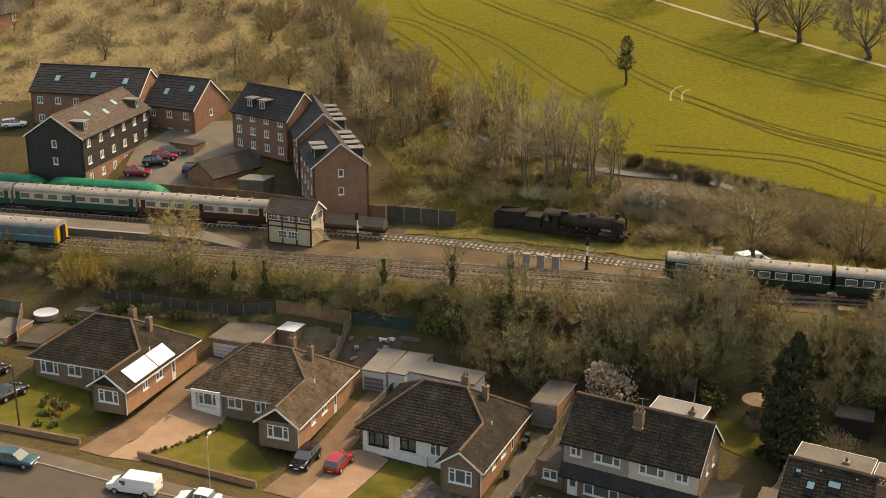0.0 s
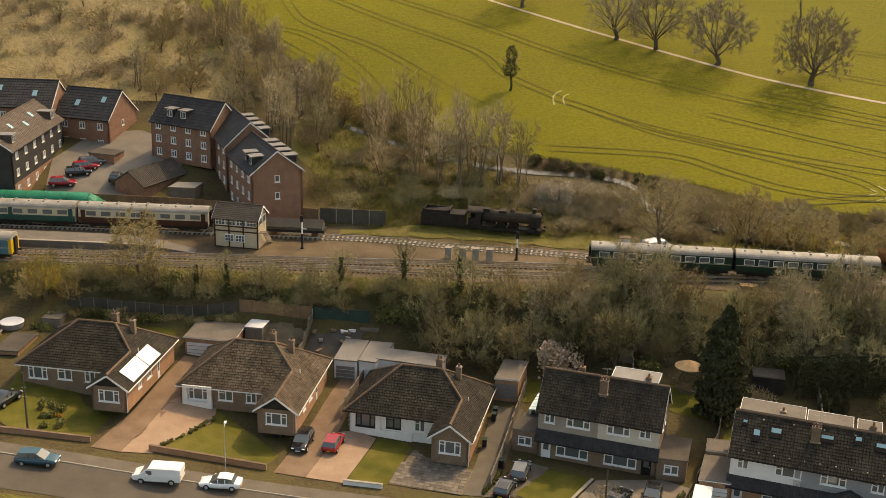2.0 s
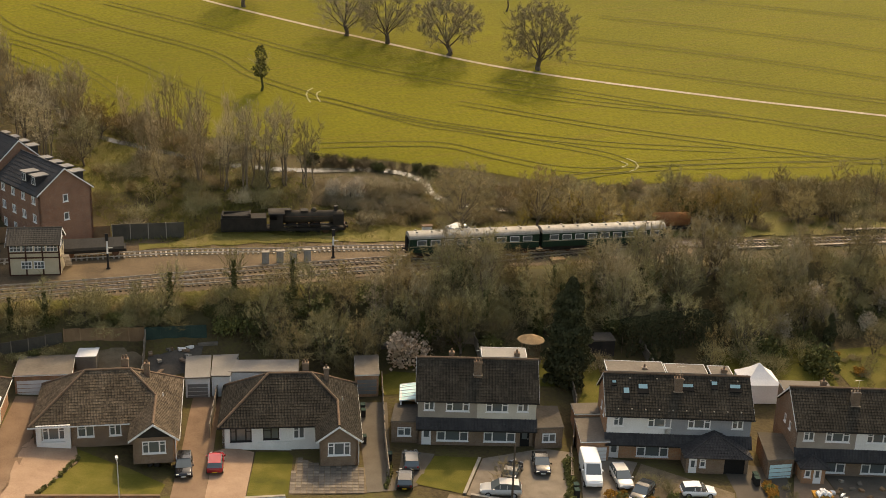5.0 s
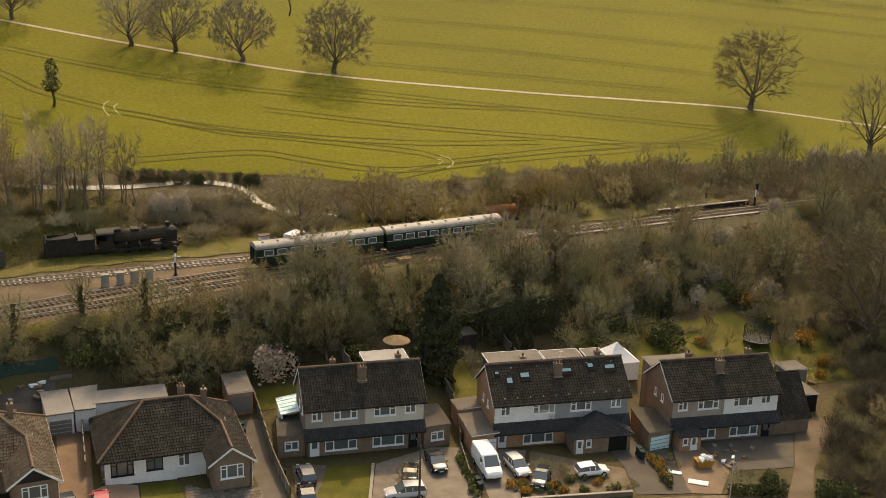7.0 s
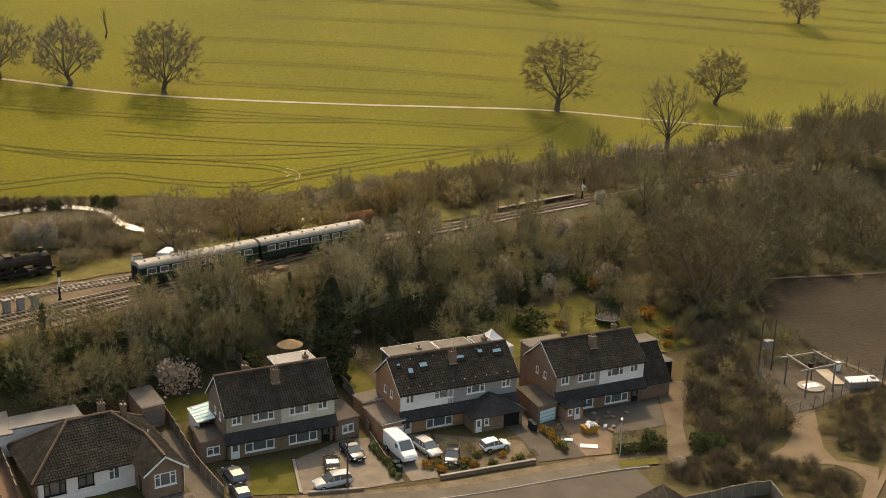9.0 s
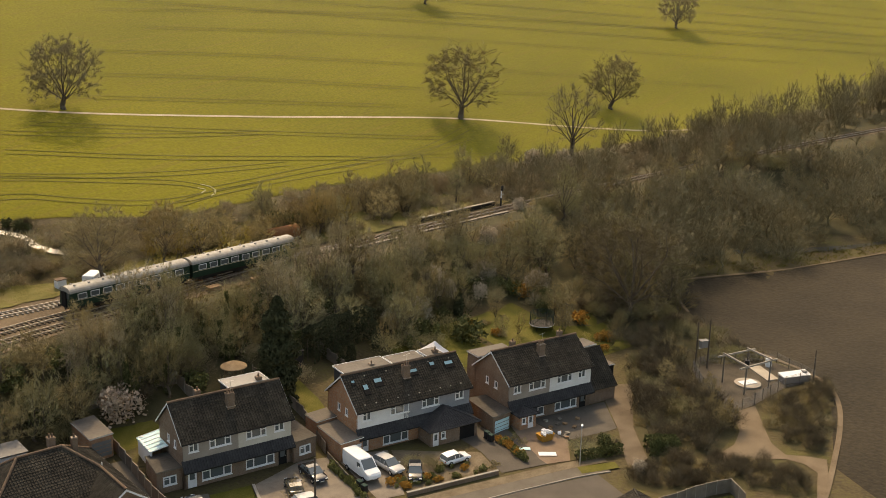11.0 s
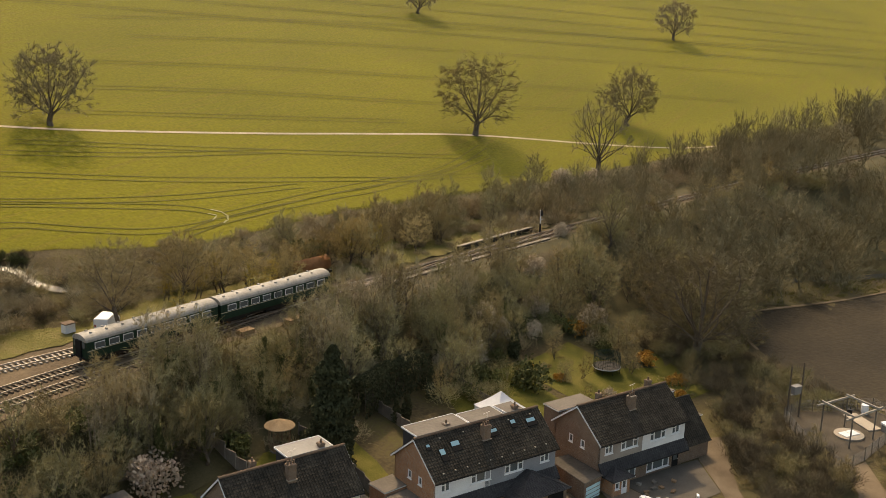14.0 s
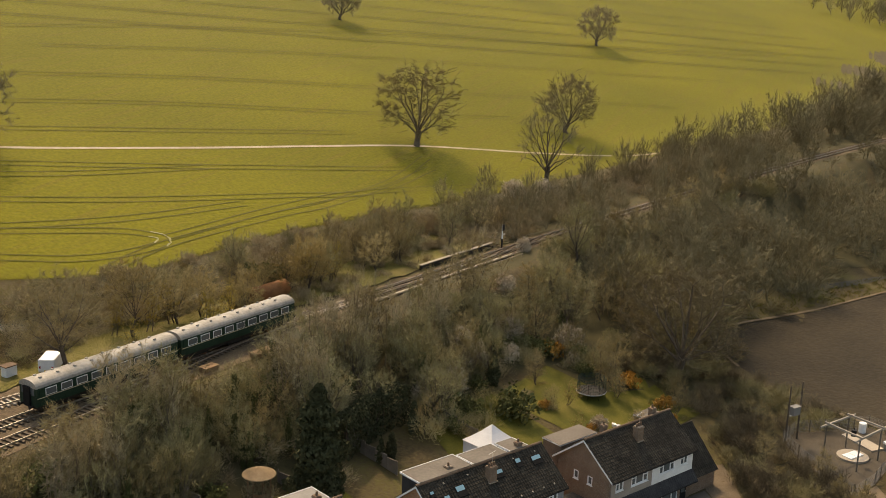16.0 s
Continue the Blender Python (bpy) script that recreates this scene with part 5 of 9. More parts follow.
bungalow(-27.73, 119.78, 1.36, -19.3, 15.28, 10.35, 4.44, 4.57, radians(35.7), "tilered", "brickbrown", 1, "brick bungalow with a weathered brown tiled roof and white bay", False, 3.1)
bungalow(-8.42, 113.67, -0.35, -22.9, 15.22, 10.29, 4.24, 4.1, radians(36.1), "tile", "brickbrown", 2, "white-fronted bungalow with a dark brown tiled roof", False, 3.35)
semi(12.39, 105.61, -0.45, -28.5, 13.68, 7.22, 6.05, radians(42.6), [(0, 6.84, "taupe"), (6.84, 13.68, "cream")], "brickbrown", "pair of brick houses with taupe and cream upper fronts", dormers=[(7.5, 12.5, 2.7, "metalroof")])
semi(30.32, 93.36, -0.7, -29.7, 16.46, 7.72, 5.98, radians(39), [(0, 6.6, "white"), (6.6, 16.46, "grey")], "brick", "pair of houses with white and grey upper fronts and skylights", [(0.6, 0.67, 0.6, 0.7), (1.85, 0.37, 0.8, 1.45), (3.6, 0.51, 1.2, 1.2), (8.7, 0.6, 1.4, 0.9), (12.1, 0.66, 0.8, 1.0), (14.2, 0.6, 1.35, 1.0)], True, True, [(0.3, 6.8, 2.8, "felt"), (7.3, 11.7, 2.4, "felt"), (12.4, 14.6, 2.2, "felt")])
semi(47.4, 80.8, -0.7, -29.9, 13.59, 7.91, 6.1, radians(37.5), [(0, 6.6, "taupe"), (6.6, 13.59, "white")], "brickbrown", "pair of brown brick houses with a steep tiled roof")


# ---- the railway ----
def track_line(keys, x0, x1, step=1.0):
    """Plan points of a track whose distance from the main line is keyed along x."""
    out = []
    x = x0
    while x <= x1:
        for (xa, da), (xb, db) in zip(keys, keys[1:]):
            if xa <= x <= xb:
                d = da + (db - da) * sstep(xa, xb, x)
        out.append(rail_point(x, d))
        x += step
    return out


TRACKS = [
    ([(-140, -2), (-50, -2), (-20, -1.2), (27, 1.5), (400, 1.5)], -140, 330),
    ([(-140, -5.6), (-50, -5.6), (0, -3.6), (27, -2.2), (62, 1.5)], -140, 60),
    ([(-140, 10), (-5, 9.6), (15, 7.6), (35, 6), (80, 1.5)], -140, 78),
    ([(-140, 14.5), (-30, 13.4), (24, 12)], -140, -37),
]


def along(pts, s):
    """The point, heading and slope at distance s along a line."""
    for a, b in zip(pts, pts[1:]):
        k = math.hypot(b[0] - a[0], b[1] - a[1])
        if s <= k:
            return a[0] + (b[0] - a[0]) * s / k, a[1] + (b[1] - a[1]) * s / k, math.atan2(b[1] - a[1], b[0] - a[0])
        s -= k
    a, b = pts[-2], pts[-1]
    return b[0], b[1], math.atan2(b[1] - a[1], b[0] - a[0])


def length(pts):
    return sum(math.hypot(b[0] - a[0], b[1] - a[1]) for a, b in zip(pts, pts[1:]))


RZ = 10.0
bal = MB()
for i, x in enumerate(range(-140, 331, 2)):
    n0, n1 = (-7.4, 16) if x < -2 else (-7.4 + 3.4 * sstep(-2, 30, x), 14 - 8 * sstep(-2, 60, x)) if x < 60 else (-4.0 + 3.4 * sstep(60, 75, x), 6 - 2.4 * sstep(60, 85, x))
    for q in range(9):
        d = n0 + (n1 - n0) * q / 8
        px, py = rail_point(x, d)
        bal.v.append((px, py, ground_z(px, py) + 0.07 + 0.02 * math.sin(x * 1.3 + d)))
bal.f = [(9 * i + q, 9 * i + 9 + q, 9 * i + 10 + q, 9 * i + q + 1) for i in range(len(bal.v) // 9 - 1) for q in range(8)]
structure("ballast", bal, M["ballast"], "brown stone ballast and cinders of the railway yard", "ballast")

sleeper_mesh = MB().box(-0.13, -1.3, 0, 0.13, 1.3, 0.16).mesh("sleeper", M["sleeper"])
wood_mesh = MB().box(-0.13, -1.3, 0, 0.13, 1.3, 0.16).mesh("sleeper", M["woodsleeper"])
for ti, (keys, x0, x1) in enumerate(TRACKS):
    pts = track_line(keys, x0, x1)
    tr = structure("railway_track", MB().box(-0.1, -0.1, -0.1, 0.1, 0.1, -0.05), M["rust"], "railway track with rails on %s sleepers" % ("pale concrete" if ti == 2 else "dark timber"), "railway track")
    for side in (-0.7525, 0.7525):
        rings = []
        for j, (x, y) in enumerate(pts):
            a, b = pts[max(0, j - 1)], pts[min(len(pts) - 1, j + 1)]
            h = math.atan2(b[1] - a[1], b[0] - a[0])
            nx, ny = -math.sin(h), math.cos(h)
            rings.append([(x + nx * (side + s), y + ny * (side + s), RZ + z) for s, z in ((-0.07, 0.24), (-0.036, 0.40), (0.036, 0.40), (0.07, 0.24))])
        part("rail", MB().loft(rings), M["rail" if ti < 3 else "rust"], tr)
    total = length(pts)
    n = int(total / 0.72)
    rest = MB()
    for k in range(n):
        x, y, h = along(pts, k * 0.72)
        conc = ti == 2
        if -30 < x < 42 and ti in (0, 1, 2) and 0 <= k:
            ob = new("sleeper", sleeper_mesh if conc else wood_mesh)
            ob.matrix_world = pose(x, y, RZ + 0.09, 0, 0, math.degrees(h))
            ob.parent = tr
        elif x < 260:
            c, s = math.cos(h), math.sin(h)
            rest.hexa([(x + c * a - s * b, y + s * a + c * b) for a, b in ((-0.13, -1.3), (0.13, -1.3), (0.13, 1.3), (-0.13, 1.3))], RZ + 0.09, RZ + 0.25)
    r = part("sleepers", rest, M["sleeper" if ti == 2 else "woodsleeper"], tr)
    r["kind"] = "stuff"


def coach_ring(w, h0, h1, crown, inset=0.0):
    """The cross-section of a coach body with a curved roof, as (across, up)."""
    pts = [(-w, h0), (-w - 0.04, h0 + 0.8), (-w, h1)]
    for k in range(1, 8):
        a = math.pi * k / 8
        pts.append((-w * math.cos(a), h1 + crown * math.sin(a)))
    pts += [(w, h1), (w + 0.04, h0 + 0.8), (w, h0)]
    return pts


def coach(m, L, body, lower, label, n=8, roof="roofgrey", ends="coachgreen", group="", stripe=None, cab=None, name="railway_carriage", yellow=False):
    """A railway carriage along x from 0 to L, its floor line at rail height."""
    t = thing(name, m, label, "railway carriage", group)
    w, h0, h1 = 1.38, 1.0, 3.05
    ring = coach_ring(w, h0, h1, 0.0)
    side = [(-w, h0), (-w - 0.04, h0 + 0.8), (-w, h1), (w, h1), (w + 0.04, h0 + 0.8), (w, h0)]
    part("body", MB().loft([[(x, a, z) for a, z in side] for x in (0.0, L)]), M[body], t)
    if lower:
        for s in (-1, 1):
            part("lower_panel", MB().box(0.05, s * (w + 0.045) - 0.012, h0 + 0.02, L - 0.05, s * (w + 0.045) + 0.012, h0 + 0.85), M[lower], t)
    arc = [(-w - 0.03, h1 - 0.05)] + [(-(w + 0.03) * math.cos(math.pi * k / 10), h1 + 0.72 * math.sin(math.pi * k / 10)) for k in range(1, 10)] + [(w + 0.03, h1 - 0.05)]
    rf = part("roof", MB().loft([[(x, a, z) for a, z in arc] for x in (-0.04, 0.6, L - 0.6, L + 0.04)]), M[roof], t, "weathered pale grey curved roof")
    for k in range(int(L / 2.2)):
        for s in (-0.45, 0.45):
            part("roof_vent", MB().box(1.2 + k * 2.2 - 0.14, s - 0.1, h1 + 0.6, 1.2 + k * 2.2 + 0.14, s + 0.1, h1 + 0.83), M["roofgrey"], rf)
    pitch = (L - 1.6) / n
    for s in (-1, 1):
        for k in range(n):
            x0 = 0.8 + k * pitch + pitch * 0.18
            wd = pitch * 0.64
            y = s * (w + 0.02)
            wn_ = part("window", MB().box(x0 - 0.07, y - 0.035, h0 + 1.03, x0 + wd + 0.07, y + 0.035, h0 + 1.82), M["upvc" if body == "coachgreen" else body], t)
            part("pane", MB().box(x0, y - 0.045, h0 + 1.1, x0 + wd, y + 0.045, h0 + 1.75), M["glass"], wn_)
        for k in range(3):
            xd = 0.35 + k * (L - 1.4) / 2
            part("door", MB().box(xd, s * (w + 0.035) - 0.02, h0 + 0.08, xd + 0.68, s * (w + 0.035) + 0.02, h0 + 1.95), M[lower or body], t)
        if stripe:
            part("stripe", MB().box(0.05, s * (w + 0.05) - 0.01, h0 + 0.88, L - 0.05, s * (w + 0.05) + 0.01, h0 + 0.95), M[stripe], t)
    part("underframe", MB().box(0.3, -1.1, 0.55, L - 0.3, 1.1, 1.0).box(L * 0.4, -1.15, 0.3, L * 0.6, 1.15, 0.6), M["locoblack"], t)
    for bx in (3.0, L - 3.0):
        bo = part("bogie", MB().box(bx - 1.5, -1.05, 0.35, bx + 1.5, -0.9, 0.75).box(bx - 1.5, 0.9, 0.35, bx + 1.5, 1.05, 0.75).box(bx - 0.3, -1.0, 0.45, bx + 0.3, 1.0, 0.6), M["locoblack"], t)
        for wx in (bx - 1.2, bx + 1.2):
            for s in (-0.75, 0.75):
                part("wheel", MB().tube((wx, s - 0.06, 0.46), (wx, s + 0.06, 0.46), 0.46, 0.46, 14, True), M["rust"], bo)
    for xe, s in ((-0.02, -1), (L + 0.02, 1)):
        part("gangway" if not cab else "end_panel", MB().box(min(xe, xe + s * 0.25), -0.5, 1.0, max(xe, xe + s * 0.25), 0.5, 3.1), M["dark"], t)
        for q in (-0.85, 0.85):
            part("buffer", MB().tube((xe, q, 1.05), (xe + s * 0.5, q, 1.05), 0.12, 0.12, 8).tube((xe + s * 0.5, q, 1.05), (xe + s * 0.55, q, 1.05), 0.22, 0.22, 10, True), M["locoblack"], t)
    if yellow:
        part("yellow_end", MB().box(L + 0.01, -1.36, 1.0, L + 0.05, 1.36, 3.0).box(L - 0.6, -1.43, 1.02, L, -1.39, 3.0), M["yellowend"], t, "yellow painted cab end")
    if cab:
        for q in (-0.72, 0.0, 0.72):
            part("cab_window", MB().box(-0.06, q - 0.3, 2.2, 0.0, q + 0.3, 2.95), M["glass"], t)
        part("cab_end", MB().box(-0.04, -1.36, 1.0, -0.01, 1.36, 2.15), M[cab], t)
    return t


def on_track(ti, s0, L):
    """The pose of a vehicle of length L whose end stands at distance s0 along a track."""
    pts = track_line(*TRACKS[ti])
    ax, ay, _ = along(pts, s0)
    bx, by, _ = along(pts, s0 + L)
    return pose(ax, ay, RZ + 0.40, 0, 0, math.degrees(math.atan2(by - ay, bx - ax)))


def s_at(ti, x):
    pts = track_line(*TRACKS[ti])
    s = 0
    for a, b in zip(pts, pts[1:]):
        if b[0] > x:
            return s + math.hypot(b[0] - a[0], b[1] - a[1]) * (x - a[0]) / (b[0] - a[0])
        s += math.hypot(b[0] - a[0], b[1] - a[1])


s = s_at(0, 28.0)
coach(on_track(0, s, 19.2), 19.2, "coachgreen", None, "dark green diesel railcar with a pale grey roof on the line", 9, cab="coachgreen", group="railcar of two cars", stripe="creamcoach")
coach(on_track(0, s + 19.75, 19.2), 19.2, "coachgreen", None, "dark green diesel railcar with a dirty pale roof on the line", 9, group="railcar of two cars", stripe="creamcoach")
s = s_at(2, -24.0)
coach(on_track(2, s - 19.5, 19.3), 19.3, "creamcoach", "maroon", "cream and maroon railway carriage parked in the siding", 8, group="carriages in the siding")
coach(on_track(2, s - 39.3, 19.3), 19.3, "creamcoach", "teal_coach", "cream and teal railway carriage parked in the siding", 8, group="carriages in the siding")
coach(on_track(2, s - 59.1, 19.3), 19.3, "creamcoach", "teal_coach", "cream and teal railway carriage parked in the siding", 8, group="carriages in the siding")
coach(on_track(1, s_at(1, -69.2), 19.2), 19.2, "bluecoach", None, "blue railway carriage with a yellow end beside the platform", 7, stripe="creamcoach", yellow=True)


def tarped(m, L):
    t = thing("covered_carriage", m, "carriage wrapped in a bright green tarpaulin", "railway carriage", "covered carriages")
    rng = random.Random(int(L * 7))
    rings = []
    for i in range(25):
        x = L * i / 24
        f = 1 - 0.35 * max(0, (i - 21) / 3) ** 2 - 0.35 * max(0, (3 - i) / 3) ** 2
        rings.append([(x, a * (1.05 + rng.uniform(-0.03, 0.03)), 0.7 + (z - 0.7) * f + rng.uniform(-0.05, 0.05)) for a, z in coach_ring(1.5, 0.8, 3.0, 0.95)])
    part("tarpaulin", MB().loft(rings), M["tarp"], t, "", True)
    part("underframe", MB().box(0.5, -1.0, 0.3, L - 0.5, 1.0, 0.85), M["locoblack"], t)
    for k in range(6):
        x = L * (k + 0.5) / 6
        part("strap", MB().loft([[(x, a * 1.09, z + 0.03) for a, z in coach_ring(1.5, 0.8, 3.0, 0.95)], [(x + 0.06, a * 1.09, z + 0.03) for a, z in coach_ring(1.5, 0.8, 3.0, 0.95)]], ends=False), M["greenwood"], t)
    return t


s = s_at(3, -40.5)
tarped(on_track(3, s - 19.0, 19.0), 19.0)
tarped(on_track(3, s - 38.6, 19.2), 19.2)


def steam_locomotive(m):
    """A rusting tender engine; its tender at x = 0 to 7, its smokebox at 19."""
    t = thing("steam_locomotive", m, "rusting black steam locomotive with its tender in a siding", "locomotive")
    td = part("tender", MB().box(0.2, -1.35, 0.9, 6.9, 1.35, 2.7).box(0.5, -1.2, 2.7, 4.6, -1.05, 3.1).box(0.5, 1.05, 2.7, 4.6, 1.2, 3.1).box(0.4, -1.2, 2.7, 0.6, 1.2, 3.2).box(4.4, -1.2, 2.7, 4.6, 1.2, 3.3), M["locoblack"], t, "sooty dark tender")
    part("coal", MB().hexa([(0.8, -0.95), (4.3, -0.95), (4.3, 0.95), (0.8, 0.95)], 2.6, [2.8, 3.2, 3.15, 2.75]), M["locoblack"], td)
    part("frame", MB().box(0.2, -1.15, 0.55, 18.6, 1.15, 1.0), M["locoblack"], t)
    cab = part("cab", MB().box(7.4, -1.4, 1.0, 9.4, -1.32, 2.35).box(7.4, 1.32, 1.0, 9.4, 1.4, 2.35).box(9.3, -1.4, 1.0, 9.4, 1.4, 3.2).box(8.5, -1.4, 2.3, 9.4, -1.32, 3.2).box(8.5, 1.32, 2.3, 9.4, 1.4, 3.2), M["locoblack"], t)
    arc = [(-1.45 * math.cos(math.pi * k / 8), 3.15 + 0.5 * math.sin(math.pi * k / 8)) for k in range(9)]
    part("cab_roof", MB().loft([[(x, a, z) for a, z in arc] for x in (7.2, 9.6)]), M["locoblack"], cab)
    bl = MB()
    prev = [(9.4, 1.0), (12.2, 0.96), (16.3, 0.86), (16.35, 0.92), (18.2, 0.92)]
    bl.loft([[(x, r * math.cos(2 * math.pi * k / 18), 2.5 + r * math.sin(2 * math.pi * k / 18)) for k in range(18)] for x, r in prev])
    part("boiler", bl, M["locorust"], t, "rust-brown boiler barrel", True)
    part("smokebox_door", MB().tube((18.2, 0, 2.5), (18.4, 0, 2.5), 0.8, 0.6, 16, True), M["locoblack"], t)
    part("chimney", MB().tube((17.3, 0, 3.3), (17.3, 0, 3.95), 0.32, 0.27, 12).tube((17.3, 0, 3.9), (17.3, 0, 4.05), 0.34, 0.34, 12, True), M["locoblack"], t)
    part("dome", MB().loft([[(14 + 0.42 * math.cos(a) * r, 0.42 * math.sin(a) * r, z) for a in [2 * math.pi * k / 12 for k in range(12)]] for r, z in ((1.1, 3.25), (1, 3.5), (0.8, 3.72), (0.4, 3.82))]), M["locorust"], t, "", True)
    part("firebox_cover", MB().box(9.6, -0.6, 3.3, 10.6, 0.6, 3.65).box(12.0, -0.75, 3.2, 13.1, 0.75, 3.55), M["locoblack"], t)
    for q in (-1, 1):
        part("running_plate", MB().box(9.4, q * 0.95 if q > 0 else -1.35, 1.45, 18.6, 1.35 if q > 0 else -0.95, 1.52), M["locoblack"], t)
        part("smoke_deflector", MB().box(16.8, q * 1.28 - 0.02, 1.5, 18.4, q * 1.28 + 0.02, 3.1), M["locoblack"], t)
        part("cylinder", MB().tube((16.4, q * 1.1, 0.85), (17.5, q * 1.1, 0.85), 0.36, 0.36, 12, True), M["locoblack"], t)
        part("handrail", MB().tube((9.6, q * 1.02, 2.75), (18.0, q * 0.98, 2.75), 0.02, 0.02, 5), M["rust"], t)
        for wx in (10.6, 12.4, 14.2):
            wl = part("driving_wheel", MB().tube((wx, q * 0.75 - 0.07, 0.85), (wx, q * 0.75 + 0.07, 0.85), 0.85, 0.85, 20, True), M["locoblack"], t)
            part("wheel_tyre", MB().tube((wx, q * 0.75 - 0.08, 0.85), (wx, q * 0.75 + 0.08, 0.85), 0.88, 0.88, 20), M["rust"], wl)
        for wx in (15.7, 17.3, 1.4, 3.4, 5.4):
            part("wheel", MB().tube((wx, q * 0.75 - 0.06, 0.48), (wx, q * 0.75 + 0.06, 0.48), 0.48, 0.48, 14, True), M["rust"], t)
        part("coupling_rod", MB().box(10.6, q * 0.95 - 0.03, 0.62, 14.2, q * 0.95 + 0.03, 0.74), M["rust"], t)
        part("buffer", MB().tube((18.6, q * 0.85, 1.05), (19.1, q * 0.85, 1.05), 0.14, 0.2, 10, True), M["locoblack"], t)
    part("buffer_beam", MB().box(18.55, -1.25, 0.75, 18.7, 1.25, 1.35), M["maroon"], t)
    return t


steam_locomotive(pose(7.6, 159.6, RZ + 0.1 + 0.15, 0, 0, -20))


def signal_box(m):
    t = thing("signal_box", m, "timber railway signal box with cream panels and slate roof", "signal box")
    L, D = 6.4, 3.9
    part("base", MB().box(0, 0, 0, L, D, 2.9), M["creamcoach"], t, "cream boarded lower storey")
    for x in (0, L / 3, 2 * L / 3, L):
        part("post", MB().box(x - 0.1, -0.06, 0, x + 0.1, 0.0, 5.2), M["maroon"], t)
    for z in (0, 2.75, 3.55):
        part("beam", MB().box(-0.06, -0.07, z, L + 0.06, 0.0, z + 0.2), M["maroon"], t)
    for x in (1.5, 3.1):
        w = part("window", MB().box(x, -0.09, 1.1, x + 1.35, -0.01, 2.3), M["upvc"], t)
        for i in range(3):
            for j in range(2):
                part("pane", MB().box(x + 0.08 + i * 0.42, -0.1, 1.2 + j * 0.52, x + 0.42 + i * 0.42, -0.085, 1.64 + j * 0.52), M["glass"], w)
    part("cabin", MB().box(0.03, 0.03, 2.9, L - 0.03, D - 0.03, 5.2), M["creamcoach"], t)
    for k in range(4):
        x = 0.15 + k * 1.56
        w = part("window", MB().box(x, -0.05, 3.85, x + 1.4, 0.04, 5.05), M["upvc"], t)
        for i in range(3):
            for j in range(2):
                part("pane", MB().box(x + 0.07 + i * 0.45, -0.065, 3.93 + j * 0.56, x + 0.44 + i * 0.45, -0.045, 4.4 + j * 0.56), M["glass"], w)
    for k in range(2):
        y = 0.5 + k * 1.7
        w = part("window", MB().box(L - 0.02, y, 3.85, L + 0.05, y + 1.3, 5.05), M["upvc"], t)
        part("pane", MB().box(L + 0.045, y + 0.08, 3.95, L + 0.065, y + 1.22, 4.95), M["glass"], w)
    part("side_post", MB().box(L - 0.02, -0.06, 0, L + 0.06, 0.16, 5.2), M["maroon"], t)
    hr = 6.9
    roof = part("roof", MB().hexa([(0, 0), (L, 0), (L, D), (0, D)], 5.2, 5.25), M["oldwood"], t, "grey slate gabled roof")
    roof_face(roof, [(-0.3, -0.45, 4.95), (L + 0.3, -0.45, 4.95), (L + 0.3, D / 2, hr), (-0.3, D / 2, hr)], "feltdark")
    roof_face(roof, [(L + 0.3, D + 0.45, 4.95), (-0.3, D + 0.45, 4.95), (-0.3, D / 2, hr), (L + 0.3, D / 2, hr)], "feltdark")
    ridge_caps(roof, (-0.3, D / 2, hr + 0.03), (L + 0.3, D / 2, hr + 0.03), "feltdark", 0.12)
    for x in (0.0, L):
        part("gable", MB().quad((x, 0, 5.2), (x, D, 5.2), (x, D / 2, hr - 0.1)), M["creamcoach"], roof)
    for x in (-0.34, L + 0.3):
        for ya in (-0.45, D + 0.45):
            part("bargeboard", MB().loft([[(x, ya, 4.7), (x + 0.04, ya, 4.7), (x + 0.04, ya, 5.0), (x, ya, 5.0)], [(x, D / 2, hr - 0.3), (x + 0.04, D / 2, hr - 0.3), (x + 0.04, D / 2, hr + 0.03), (x, D / 2, hr + 0.03)]]), M["upvc"], roof)
    st = part("stairs", MB().box(L + 0.1, 0.2, 2.75, L + 1.1, 1.2, 2.85), M["oldwood"], t)
    for k in range(10):
        part("step", MB().box(L + 0.15, 1.3 + k * 0.24, 2.55 - k * 0.27, L + 1.05, 1.56 + k * 0.24, 2.6 - k * 0.27), M["oldwood"], st)
    part("door", MB().box(L - 0.01, 2.9, 2.95, L + 0.06, 3.7, 4.9), M["creamcoach"], t)
    return t


signal_box(pose(-23.5, 153.4, RZ + 0.05, 0, 0, -20.5) @ Matrix.Diagonal((1, 1, 0.88, 1)))

# platform with its ramp
pl = MB()
top = RZ + 1.0
edge = [(-140, 0.6, 5.2), (-62, 0.6, 5.2), (-40, 0.4, 4.6), (-33, 0.2, 3.6), (-26.5, 0.0, 1.8)]
for i, (x, d0, d1) in enumerate(edge):
    z = top if x < -34 else top - 0.85 * (x + 33) / 6.5 if x > -33 else top
    a, b = rail_point(x, d0), rail_point(x, d1)
    pl.v += [(*a, RZ - 0.1), (*a, z), (*b, z), (*b, RZ - 0.1)]
pl.f = [(4 * i + j, 4 * i + j + 4, 4 * i + (j + 1) % 4 + 4, 4 * i + (j + 1) % 4) for i in range(4) for j in range(4)] + [(16, 17, 18, 19), (3, 2, 1, 0)]
structure("platform", pl, M["felt"], "worn grey station platform ending in a ramp", "platform")
pe = MB()
for i, (x, d0, d1) in enumerate(edge[:-1]):
    a, b = rail_point(x, d0 - 0.02), rail_point(x, d0 + 0.45)
    pe.v += [(*a, top + 0.01), (*b, top + 0.01), (*b, top + 0.05), (*a, top + 0.05)]
